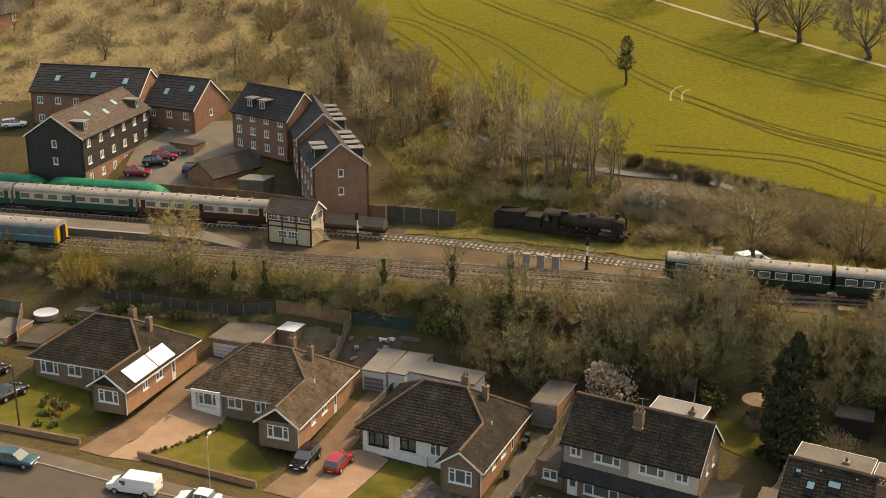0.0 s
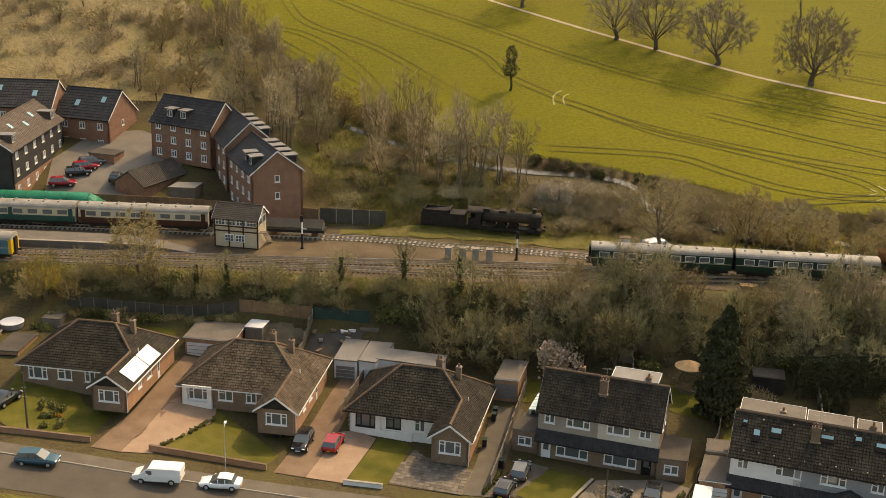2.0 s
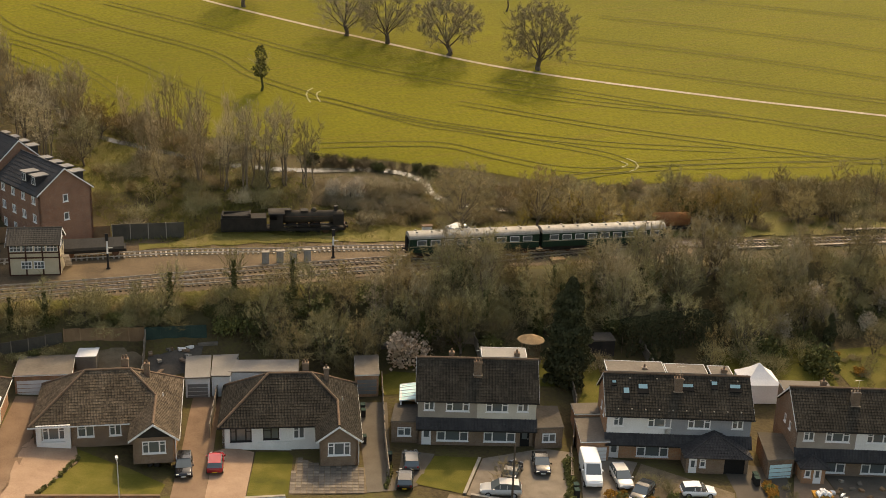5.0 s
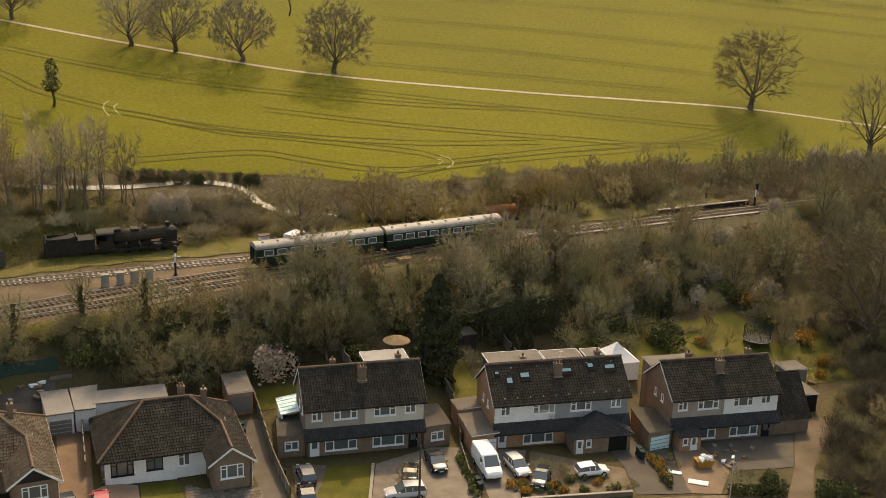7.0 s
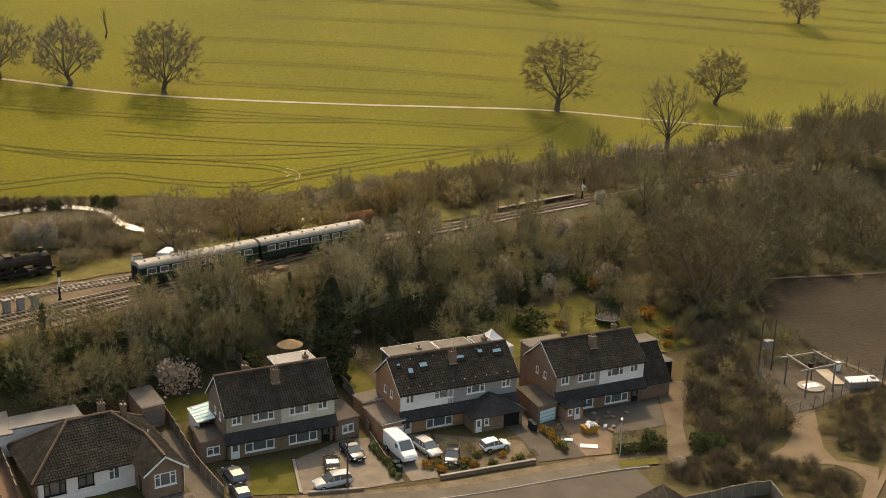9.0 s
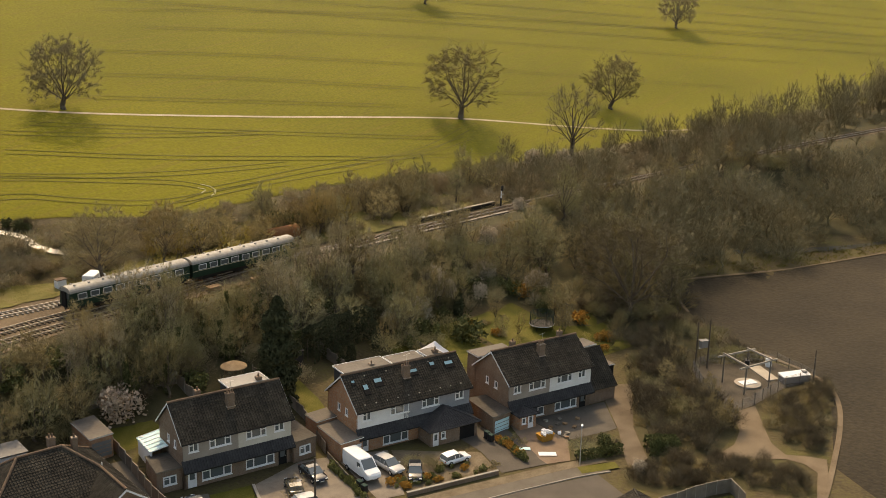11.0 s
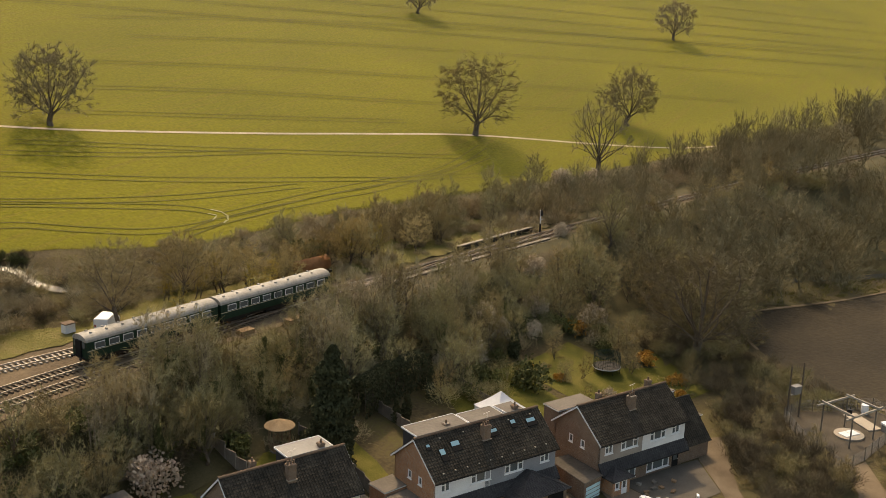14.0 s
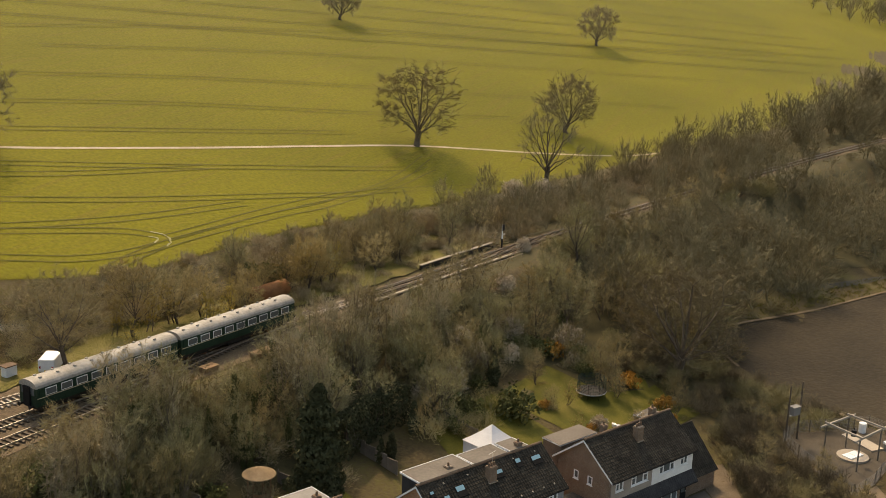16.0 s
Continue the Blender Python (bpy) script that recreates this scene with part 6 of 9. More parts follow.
pe.f = [(4 * i + j, 4 * i + j + 4, 4 * i + (j + 1) % 4 + 4, 4 * i + (j + 1) % 4) for i in range(3) for j in range(4)]
structure("platform_edge", pe, M["kerb"], "pale coping slabs along the platform edge", "platform edge")


# ---- trees and shrubs ----
def sliver(mb, a, d, w):
    """A thin twig as a narrow triangle."""
    s = d.orthogonal().normalized() * w
    k = len(mb.v)
    b = a + d
    mb.v += [(a.x - s.x, a.y - s.y, a.z - s.z), (a.x + s.x, a.y + s.y, a.z + s.z), (b.x, b.y, b.z)]
    mb.f.append((k, k + 1, k + 2))


def leaf_quad(mb, c, r, rng):
    n = Vector((rng.uniform(-1, 1), rng.uniform(-1, 1), rng.uniform(-0.2, 1))).normalized()
    s = n.orthogonal().normalized()
    t = n.cross(s)
    k = len(mb.v)
    for a, b in ((-1, -0.6), (1, -0.6), (0.9, 0.7), (-0.9, 0.7)):
        q = c + s * (a * r) + t * (b * r)
        mb.v.append((q.x, q.y, q.z))
    mb.f.append((k, k + 1, k + 2, k + 3))


def crowned(seed, H, R, base, trunk_r, tips, twigs, tw, twl, stems=1, shape="dome", lift=0.2, droop=0.0):
    """A bare tree: each limb forks again and again towards places strewn through its crown, and ends in a spray of fine twigs."""
    rng = random.Random(seed)
    wood, fine = MB(), MB()
    low = base * H

    def place():
        while True:
            d = Vector((rng.gauss(0, 1), rng.gauss(0, 1), rng.gauss(0.15, 1))).normalized()
            if d.z > (-0.8 if shape == "dome" else -0.75):
                break
        a = math.atan2(d.y, d.x)
        f = (0.36 + 0.64 * rng.random() ** 0.55) * (1 + 0.10 * math.sin(3 * a + seed) + 0.08 * math.sin(5 * a + 2.1 * seed) + 0.06 * math.sin(6 * d.z + seed))
        if shape == "fan":
            h = 0.18 + 0.82 * rng.random() ** 0.8
            r = R * f * (0.25 + 0.75 * math.sin(math.pi * min(1.0, 0.12 + 0.78 * h)))
            return Vector((math.cos(a) * r, math.sin(a) * r, low + (H - low) * h * (0.86 + 0.14 * math.cos(2 * a + seed))))
        zc = low + (H - low) * (0.40 if shape == "dome" else 0.46)
        return Vector((d.x * R * f, d.y * R * f, zc + d.z * f * ((H - zc) if d.z > 0 else (zc - low) * (1.4 if shape == "dome" else 1.15))))

    def bend(k):
        return Vector((rng.gauss(0, k), rng.gauss(0, k), rng.gauss(0, k)))

    def end(p, q, r):
        m = p.lerp(q, 0.5) + bend(0.07 * (q - p).length)
        sliver(wood, p, (m - p) * 1.25, r)
        sliver(wood, m - (q - m) * 0.2, (q - m) * 1.25, r * 0.8)
        d = (q - p).normalized()
        for _ in range(twigs):
            f = rng.random()
            o = p.lerp(m, f * 2) if f < 0.5 else m.lerp(q, f * 2 - 1)
            v = (d * 0.55 + bend(0.7) + Vector((0, 0, lift - droop))).normalized()
            sliver(fine, o, v * twl * rng.uniform(0.4, 1.25), tw)

    def fork(p, goals, r, level):
        n = len(goals)
        if n <= 2 or level > 10:
            for g in goals[:4]:
                end(p, g, max(0.018, r * 0.8))
            return
        c = sum(goals, Vector()) / n
        q = p + (c - p) * rng.uniform(0.28, 0.42)
        q += bend(0.07 * (q - p).length)
        rq = r * 0.9
        wood.tube(p, q, r, rq, 6 if r > 0.2 else 4 if r > 0.06 else 3)
        a = rng.choice(goals)
        b = min(goals, key=lambda g: (g - q).normalized().dot((a - q).normalized()))
        ua, ub = (a - q).normalized(), (b - q).normalized()
        one = [g for g in goals if (g - q).normalized().dot(ua) >= (g - q).normalized().dot(ub)]
        two = [g for g in goals if (g - q).normalized().dot(ua) < (g - q).normalized().dot(ub)]
        for some in (one, two):
            if some:
                fork(q, some, rq * max(0.3, math.sqrt(len(some) / n)), level + 1)

    for s in range(stems):
        foot = Vector((rng.gauss(0, R * 0.14), rng.gauss(0, R * 0.14), -0.4)) if stems > 1 else Vector((0, 0, -0.4))
        head = Vector((foot.x * 1.6 + rng.gauss(0, R * 0.03), foot.y * 1.6 + rng.gauss(0, R * 0.03), low))
        mid = foot.lerp(head, 0.4) + bend(0.03 * H)
        mid.z = foot.z + (head.z - foot.z) * 0.4
        wood.tube(foot, mid, trunk_r * 1.35, trunk_r * 1.05, 7)
        wood.tube(mid, head, trunk_r * 1.05, trunk_r, 7)
        goals = [place() for _ in range(max(3, tips // stems))]
        if stems > 1:
            goals = [g * 0.72 + Vector((head.x * 1.5, head.y * 1.5, g.z * 0.28)) for g in goals]
        # limbs leave the top of the bole all round, the low ones first
        parts = 1 if stems > 2 else 4 if stems > 1 else 5
        turn = rng.uniform(0, 6.283)
        sets = [[] for _ in range(2 * parts + 1)]
        waist = low + (H - low) * 0.42
        for g in goals:
            steep = math.hypot(g.x - head.x, g.y - head.y) < 0.38 * R
            tier = parts if g.z > waist or stems > 1 else 0
            sets[2 * parts if steep else tier + int((math.atan2(g.y - head.y, g.x - head.x) + turn) / 6.2832 * parts + 0.4 * (tier > 0)) % parts].append(g)
        for n, some in enumerate(sets):
            if some:
                at = head if n >= parts else mid.lerp(head, rng.uniform(0.35, 0.8) if stems == 1 else 1.0)
                fork(at, some, trunk_r * max(0.3, math.sqrt(len(some) / len(goals))) * 0.95, 1)
    return wood, fine


def bush(seed, r, h, n, w, l, leafy=0, leaf_r=0.09, lumps=7):
    """A thicket of fine stems and, where leafy, leaves on an uneven set of lumps."""
    rng = random.Random(seed)
    wood, fine = MB(), MB()
    blobs = []
    for k in range(lumps):
        ang, rr = rng.uniform(0, 6.283), r * math.sqrt(rng.random()) * 0.75
        blobs.append((Vector((math.cos(ang) * rr, math.sin(ang) * rr, h * rng.uniform(0.25, 0.68))), r * rng.uniform(0.3, 0.5), h * rng.uniform(0.22, 0.36)))
    for c, br, bh in blobs:
        base = Vector((c.x * 0.3, c.y * 0.3, -0.2))
        wood.tube(base, c, 0.05 + 0.008 * r, 0.02, 4)
        for _ in range(3):
            wood.tube(base.lerp(c, rng.uniform(0.3, 0.8)), c + Vector((rng.gauss(0, br * 0.6), rng.gauss(0, br * 0.6), rng.uniform(0, bh))), 0.03, 0.01, 3)
    for _ in range(n):
        c, br, bh = rng.choice(blobs)
        d = Vector((rng.gauss(0, 1), rng.gauss(0, 1), rng.gauss(0.2, 1))).normalized()
        f = rng.random() ** 0.45
        p = c + Vector((d.x * br * f, d.y * br * f, d.z * bh * f))
        if rng.random() < 0.3:
            p.z *= rng.random()
        if p.z < 0:
            p.z = rng.uniform(0, 0.4)
        if rng.random() < leafy:
            leaf_quad(fine, p, leaf_r * rng.uniform(0.6, 1.4), rng)
        else:
            v = (d * 0.7 + Vector((rng.gauss(0, 0.5), rng.gauss(0, 0.5), rng.uniform(0.1, 0.9)))).normalized()
            sliver(fine, p, v * l * rng.uniform(0.5, 1.3), w)
    return wood, fine


def clad(tree, seed, foot, top, wide, count=900):
    """Ivy leaves wound round the trunk and lower limbs of a tree."""
    wood, fine = tree
    rng = random.Random(seed)
    for _ in range(count):
        f = rng.random() ** 1.1
        z = foot + (top - foot) * f
        r = wide * (1 - 0.5 * f) * (0.4 + 0.6 * rng.random()) * (1 + 0.35 * math.sin(2.3 * z + seed))
        a = rng.uniform(0, 6.283)
        leaf_quad(wood, Vector((math.cos(a) * r, math.sin(a) * r, z)), rng.uniform(0.08, 0.16), rng)
    return wood, fine


def conifer(seed, r, h, n):
    """A dense column of sprays round a leader."""
    rng = random.Random(seed)
    wood, fine = MB(), MB()
    wood.tube((0, 0, -0.3), (0, 0, h * 0.95), 0.2, 0.03, 6)
    for _ in range(n):
        z = h * (1 - rng.random() ** 0.8) * 0.97 + 0.15
        rr = r * max(0.0, 1 - (z / h) ** 2.6) ** 0.8 * (0.86 + 0.16 * math.sin(z * 1.9 + seed) + 0.12 * math.sin(z * 5.3)) + 0.05
        ang = rng.uniform(0, 6.283)
        rr *= 0.85 + 0.18 * math.sin(3 * ang + z * 0.8)
        f = 1 - 0.5 * rng.random() ** 2
        p = Vector((math.cos(ang) * rr * f, math.sin(ang) * rr * f, z))
        leaf_quad(fine, p, rng.uniform(0.08, 0.2), rng)
    return wood, fine


def hedge(points, width, high, material, count, label):
    """A clipped hedge: stems inside, and leaves close together over its rounded box."""
    rng = random.Random(int(points[0][0] * 10))
    line = smooth_line(points, 0.5)
    ox, oy = points[0]
    oz = ground_z(ox, oy)
    wood, fine = MB(), MB()
    for x, y in line[::3]:
        wood.tube((x - ox, y - oy, ground_z(x, y) - oz - 0.2), (x - ox, y - oy, ground_z(x, y) - oz + high * 0.7), 0.06, 0.03, 4)
    for _ in range(count):
        i = rng.randrange(len(line) - 1)
        (xa, ya), (xb, yb) = line[i], line[i + 1]
        f = rng.random()
        k = math.hypot(xb - xa, yb - ya)
        side, up = rng.uniform(-1, 1), rng.random()
        if rng.random() < 0.45:
            side = math.copysign(1 - 0.12 * rng.random() ** 2, side)
        else:
            up = 1 - 0.1 * rng.random() ** 2
        side *= width / 2 * (1 - 0.15 * up ** 6) * (1 + 0.06 * math.sin(3.1 * i * 0.5 + 4 * up))
        x, y = xa + (xb - xa) * f - (yb - ya) / k * side, ya + (yb - ya) * f + (xb - xa) / k * side
        z = ground_z(xa, ya) - oz + up * high * (1 + 0.035 * math.sin(i * 0.7))
        leaf_quad(fine, Vector((x - ox, y - oy, z)), rng.uniform(0.07, 0.16), rng)
    t = thing("hedge", pose(ox, oy, oz), label, "hedge")
    part("branchwork", wood, M["bark"], t)
    part("foliage", fine, M[material], t)
    return t


def blades(name, label, material, spots, high, per=6, wide=0.03):
    """Grass or reeds: tufts of narrow blades over a stretch of ground, one mass."""
    rng = random.Random(len(spots))
    mb = MB()
    for x, y in spots:
        z, g = ground_z(x, y) + 0.05, high * rng.uniform(0.5, 1.4)
        for _ in range(per):
            a = Vector((x + rng.gauss(0, 0.22), y + rng.gauss(0, 0.22), z))
            sliver(mb, a, Vector((rng.gauss(0, 0.35), rng.gauss(0, 0.35), 1)) * g * rng.uniform(0.6, 1.2), wide)
    return single(name, mb, M[material], label, "grass", "", "stuff")


PROTO = {}


def plant(kind, x, y, scale=1.0, turn=0.0, label="", category="", group="", z=None, squash=1.0):
    """Sets one more plant of a kind; the first of its kind carries the meshes."""
    zz = ground_z(x, y) if z is None else z
    m = pose(x, y, zz - 0.05, 0, 0, turn) @ Matrix.Diagonal((scale, scale, scale * squash, 1))
    first = PROTO[kind]
    if callable(first[0]):
        wood, fine = first[0]()
        if first[5] == "shrub":
            k = len(fine.v)
            fine.v += wood.v
            fine.f += [tuple(i + k for i in f) for f in wood.f]
            t = single(first[1], fine, M[first[3]], label or first[4], category or first[5], group or first[6], "", m)
            PROTO[kind] = (t,) + first[1:]
            return t
        t = thing(first[1], m, label or first[4], category or first[5], group or first[6])
        part("trunk" if first[5] == "tree" else "branchwork", wood, M[first[2]], t)
        part("crown" if first[5] == "tree" else "foliage", fine, M[first[3]], t)
        PROTO[kind] = (t,) + first[1:]
        return t
    t = copy_thing(first[0], m)
    t.scale = (scale, scale, scale * squash)
    return tagged(t, label or first[4], category or first[5], group or first[6])


def proto(kind, make, name, wood, fine, label, category, group):
    PROTO[kind] = (make, name, wood, fine, label, category, group)


for k in range(3):
    proto("oak%d" % k, lambda k=k: crowned(11 + k, 16.0, 8.6, 0.18, 0.52, 540, 26, 0.028, 1.0), "oak_tree", "bark", "twigoak", "bare spreading oak tree standing in the green field", "tree", "oaks in the field")
    proto("tall%d" % k, lambda k=k: crowned(31 + k, 14, 3.6, 0.16, 0.13, 110, 17, 0.027, 1.15, 4, "fan", 0.8), "bare_tree", "barkpale", "twigpale", "tall slender bare tree with upright branches", "tree", "bare trees by the railway")
    proto("wood%d" % k, lambda k=k: crowned(51 + k, 10, 3.9, 0.17, 0.17, 96, 16, 0.027, 0.95, 1, "round", 0.25), "bare_tree", "bark", "twig", "bare grey-brown woodland tree", "tree", "woodland trees")
    proto("red%d" % k, lambda k=k: crowned(71 + k, 8, 3.6, 0.10, 0.10, 90, 15, 0.027, 0.9, 2, "round", 0.3), "bare_tree", "bark", "twigred", "bushy bare tree with reddish brown twigs", "tree", "woodland trees")
    proto("ivy%d" % k, lambda k=k: clad(crowned(81 + k, 9.5, 2.9, 0.2, 0.17, 70, 22, 0.018, 0.85, 1, "round", 0.3), 81 + k, 0.0, 6.0, 0.62), "ivy_clad_tree", "ivy", "twig", "bare tree clad in dark ivy", "tree", "woodland trees")
    proto("thicket%d" % k, lambda k=k: bush(91 + k, 3.2, 3.4, 760, 0.031, 1.0), "thicket", "bark", "twig", "dense brown thicket of bare stems", "shrub", "scrub along the railway")
    proto("bramble%d" % k, lambda k=k: bush(111 + k, 2.6, 1.9, 500, 0.031, 0.8, 0.1, 0.06), "bramble", "bark", "twigred", "tangled reddish brown bramble", "shrub", "scrub along the railway")
    proto("ever%d" % k, lambda k=k: bush(131 + k, 2.2, 3.4, 760, 0.03, 0.5, 0.9, 0.16, 14), "evergreen_shrub", "bark", "leaf", "dense dark green evergreen shrub", "shrub", "evergreens")
    # dense thicket whose inner shade is painted into darker twigs
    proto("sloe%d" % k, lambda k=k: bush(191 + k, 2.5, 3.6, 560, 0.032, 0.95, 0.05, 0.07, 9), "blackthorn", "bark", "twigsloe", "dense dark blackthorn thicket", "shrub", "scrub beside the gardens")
    proto("pale%d" % k, lambda k=k: bush(151 + k, 2.8, 2.8, 580, 0.034, 0.9, 0.12, 0.08), "willow_scrub", "bark", "twigpale", "pale greyish scrub with catkins", "shrub", "scrub along the river")
proto("willow", lambda: crowned(171, 7, 3.4, 0.3, 0.22, 90, 16, 0.022, 1.7, 1, "dome", 0, 1.4), "weeping_willow", "bark", "twigyel", "weeping willow with yellow hanging twigs", "tree", "garden trees")
proto("bud", lambda: crowned(173, 7, 2.2, 0.15, 0.09, 60, 18, 0.018, 0.6, 2, "round", 0.5), "budding_tree", "bark", "twigyel", "slender tree with yellow-green buds", "tree", "budding trees")
proto("blossom", lambda: bush(175, 2.2, 3.6, 2600, 0.03, 0.5, 0.6, 0.09), "blossom_tree", "bark", "blossom", "small tree in pale white blossom", "tree", "blossoming trees")
proto("magnolia", lambda: bush(177, 2.0, 3.2, 2200, 0.03, 0.4, 0.75, 0.1, 12), "magnolia", "bark", "pink", "magnolia covered in pale pink blossom", "tree", "blossoming trees")
proto("conifer", lambda: conifer(3, 2.7, 12, 14000), "conifer", "bark", "leafdark", "tall dark conifer beside a garden", "tree", "conifers")
proto("cypress", lambda: conifer(5, 0.9, 4.5, 1600), "cypress", "bark", "leafdark", "small dark clipped cypress", "tree", "conifers")
proto("goldbush", lambda: bush(179, 0.9, 1.2, 280, 0.02, 0.3, 0.9, 0.09), "garden_shrub", "bark", "orange", "orange-leaved garden shrub in a border", "shrub", "garden shrubs")
proto("greenbush", lambda: bush(181, 0.9, 1.2, 280, 0.02, 0.3, 0.9, 0.09), "garden_shrub", "bark", "shrubleaf", "small leafy green garden shrub", "shrub", "garden shrubs")

# oaks of the open field
OAKS = [(59.3, 226.5, 0, 0.82), (66, 220.3, 1, 0.85), (75.5, 211.2, 2, 0.88), (90.2, 199, 0, 0.95), (165.6, 148, 1, 1.18), (213, 127, 2, 0.95), (336, 147.5, 1, 0.9), (259, 208, 2, 0.75), (44.5, 247.6, 1, 0.8)]
for i, (x, y, k, s) in enumerate(OAKS):
    plant("oak%d" % k, x, y, s, 37 * i)
proto("gnarled", lambda: crowned(29, 14.5, 6.6, 0.22, 0.42, 260, 12, 0.02, 0.95), "oak_tree", "bark", "twigoak", "gnarled half-dead oak with crooked bare limbs", "tree", "oaks in the field")
plant("gnarled", 166.0, 119.6, 1.18, 65)
plant("oak1", 94.4, 80.8, 1.22, 140, "broad bare oak at the edge of the gardens", "tree", "woodland trees", squash=0.95)
proto("ivyhead", lambda: clad(crowned(87, 8.2, 1.9, 0.36, 0.2, 50, 12, 0.03, 0.8, 1, "round", 0.4), 87, 2.6, 8.0, 1.5, 800), "ivy_clad_tree", "ivy", "twig", "slim ivy-clad lone tree in the green field", "tree", "oaks in the field")
plant("ivyhead", 31.7, 204.6, 1.08, 20, "slim ivy-clad lone tree in the green field", "tree", "oaks in the field")
proto("dead", lambda: crowned(37, 9.5, 2.0, 0.45, 0.18, 9, 1, 0.02, 0.7, 1, "round"), "dead_tree", "bark", "twigoak", "thin dead tree in the green field", "tree", "oaks in the field")
plant("dead", 102.4, 231.4, 1.0, 70, "thin dead tree in the green field", "tree", "oaks in the field")
for i, (x, y, k, s) in enumerate(((11.7, 171.2, 0, 0.95), (15.6, 170, 1, 1.05), (17.6, 169.2, 2, 1.05), (22.4, 168.9, 0, 1.05), (8.6, 172, 1, 0.9), (25.4, 167.6, 2, 0.85))):
    plant("tall%d" % k, x, y, s, 50 * i, squash=1.0)
plant("red0", 3.4, 171.4, 1.0, 30)
proto("lone", lambda: crowned(63, 13.2, 5.6, 0.26, 0.27, 320, 24, 0.028, 0.9, 1, "dome", 0.3), "bare_tree", "bark", "twigred", "round-headed bare tree standing alone beside the line", "tree", "bare trees by the railway")
plant("lone", 39.6, 142.8, 1.0, 10)
plant("lone", 53.2, 142.4, 0.8, 130)
proto("ash", lambda: crowned(65, 9.5, 4.4, 0.16, 0.18, 220, 22, 0.026, 0.85, 1, "round", 0.3), "budding_tree", "bark", "twigbud", "round budding tree with tawny twigs on the railway bank", "tree", "budding trees")
plant("ash", -33.7, 143.0, 1.05, 80)
plant("ash", -47.6, 142.0, 0.55, 10)
plant("ash", -42.4, 141.2, 0.42, 200)
band_rng = random.Random(17)
for k in range(9):
    x, y = rail_point(56 + 4.2 * k + band_rng.uniform(-1, 1), band_rng.uniform(7.5, 13))
    plant("ash", x, y, band_rng.uniform(0.55, 0.85), 40 * k, "slender budding tree with tawny yellow twigs beside the line")
plant("willow", -45.8, 142.4, 0.95, 0)
plant("conifer", 35.6, 108.8, 1.2, 0)
for x, y, k, s in ((-22.0, 139.2, 0, 0.75), (-7.0, 136.6, 1, 0.8), (1.4, 136.2, 2, 0.72), (-26, 140, 1, 0.7), (8.5, 133.4, 0, 0.8), (31, 121.5, 1, 0.95), (42, 119.6, 2, 0.9)):
    plant("ivy%d" % k, x, y, s, 60 * k + x)

rnd = random.Random(5)


def band(kinds, x0, x1, d0, d1, n, s0, s1, keep=lambda x, y: True):
    for _ in range(n):
        x = rnd.uniform(x0, x1)
        px, py = rail_point(x, rnd.uniform(d0, d1))
        if keep(px, py) and not (43 < px < 62 and py < 114.5):
            plant(rnd.choice(kinds), px, py, rnd.uniform(s0, s1), rnd.uniform(0, 360))


def clump(kinds, x0, x1, y0, y1, n, s0, s1, keep=lambda x, y: True):
    for _ in range(n):
        x, y = rnd.uniform(x0, x1), rnd.uniform(y0, y1)
        if keep(x, y):
            plant(rnd.choice(kinds), x, y, rnd.uniform(s0, s1), rnd.uniform(0, 360))


def inside(poly, x, y):
    c = False
    for (xa, ya), (xb, yb) in zip(poly, poly[1:] + poly[:1]):
        if (ya > y) != (yb > y) and x < (xb - xa) * (y - ya) / (yb - ya) + xa:
            c = not c
    return c


def free(x, y):
    """Clear of the crops, the river's glints, the buildings and the yard beyond the line."""
    return not inside(FIELD, x, y) and not inside(PLOUGH, x, y) and not (-78 < x < -8 and 154 < y < 208)


THICK = ["thicket0", "thicket1", "thicket2"]
BRAM = ["bramble0", "bramble1", "bramble2"]
EVER = ["ever0", "ever1", "ever2"]
PALE = ["pale0", "pale1", "pale2"]
WOOD = ["wood0", "wood1", "wood2"]
RED = ["red0", "red1", "red2"]
TALL = ["tall0", "tall1", "tall2"]
IVY = ["ivy0", "ivy1", "ivy2"]

# the bank between the gardens and the line
band(BRAM, -62, 12, -10.8, -7.4, 44, 0.4, 0.7)
band(BRAM, 12, 30, -13, -7.6, 12, 0.45, 0.8)
band(THICK, -62, 12, -10.8, -8.4, 40, 0.5, 0.8)
band(EVER, -62, 12, -11, -9.2, 16, 0.5, 0.75)
band(RED + WOOD, 6, 30, -17, -8.5, 22, 0.7, 0.95)
band(WOOD + RED + IVY + WOOD, 24, 92, -19, -8, 46, 0.75, 1.05, lambda x, y: not (33 < x < 47 and 113 < y < 125))
band(THICK + BRAM, 15, 95, -20, -7, 30, 0.7, 1.0)
band(TALL, 20, 92, -17, -8, 22, 0.6, 0.85, lambda x, y: not (33 < x < 47 and 113 < y < 125))
band(EVER, 5, 90, -18, -9, 26, 0.7, 1.0)
band(RED + WOOD, -60, 10, -10.6, -8.6, 24, 0.42, 0.62)
band(PALE, 30, 95, -24, -9, 12, 0.6, 0.9)
band(WOOD + RED, 92, 128, -36, -6, 44, 0.8, 1.15, lambda x, y: free(x, y) and not (70 < x < 96 and y < 100))
clump(WOOD + RED + THICK, 56, 76, 103, 114, 16, 0.6, 0.9)
def clear(x, y):
    return free(x, y) and not inside(COMPOUND, x, y) and not inside(EAST_DRIVE, x, y) and not inside(TRACK_EAST, x, y)


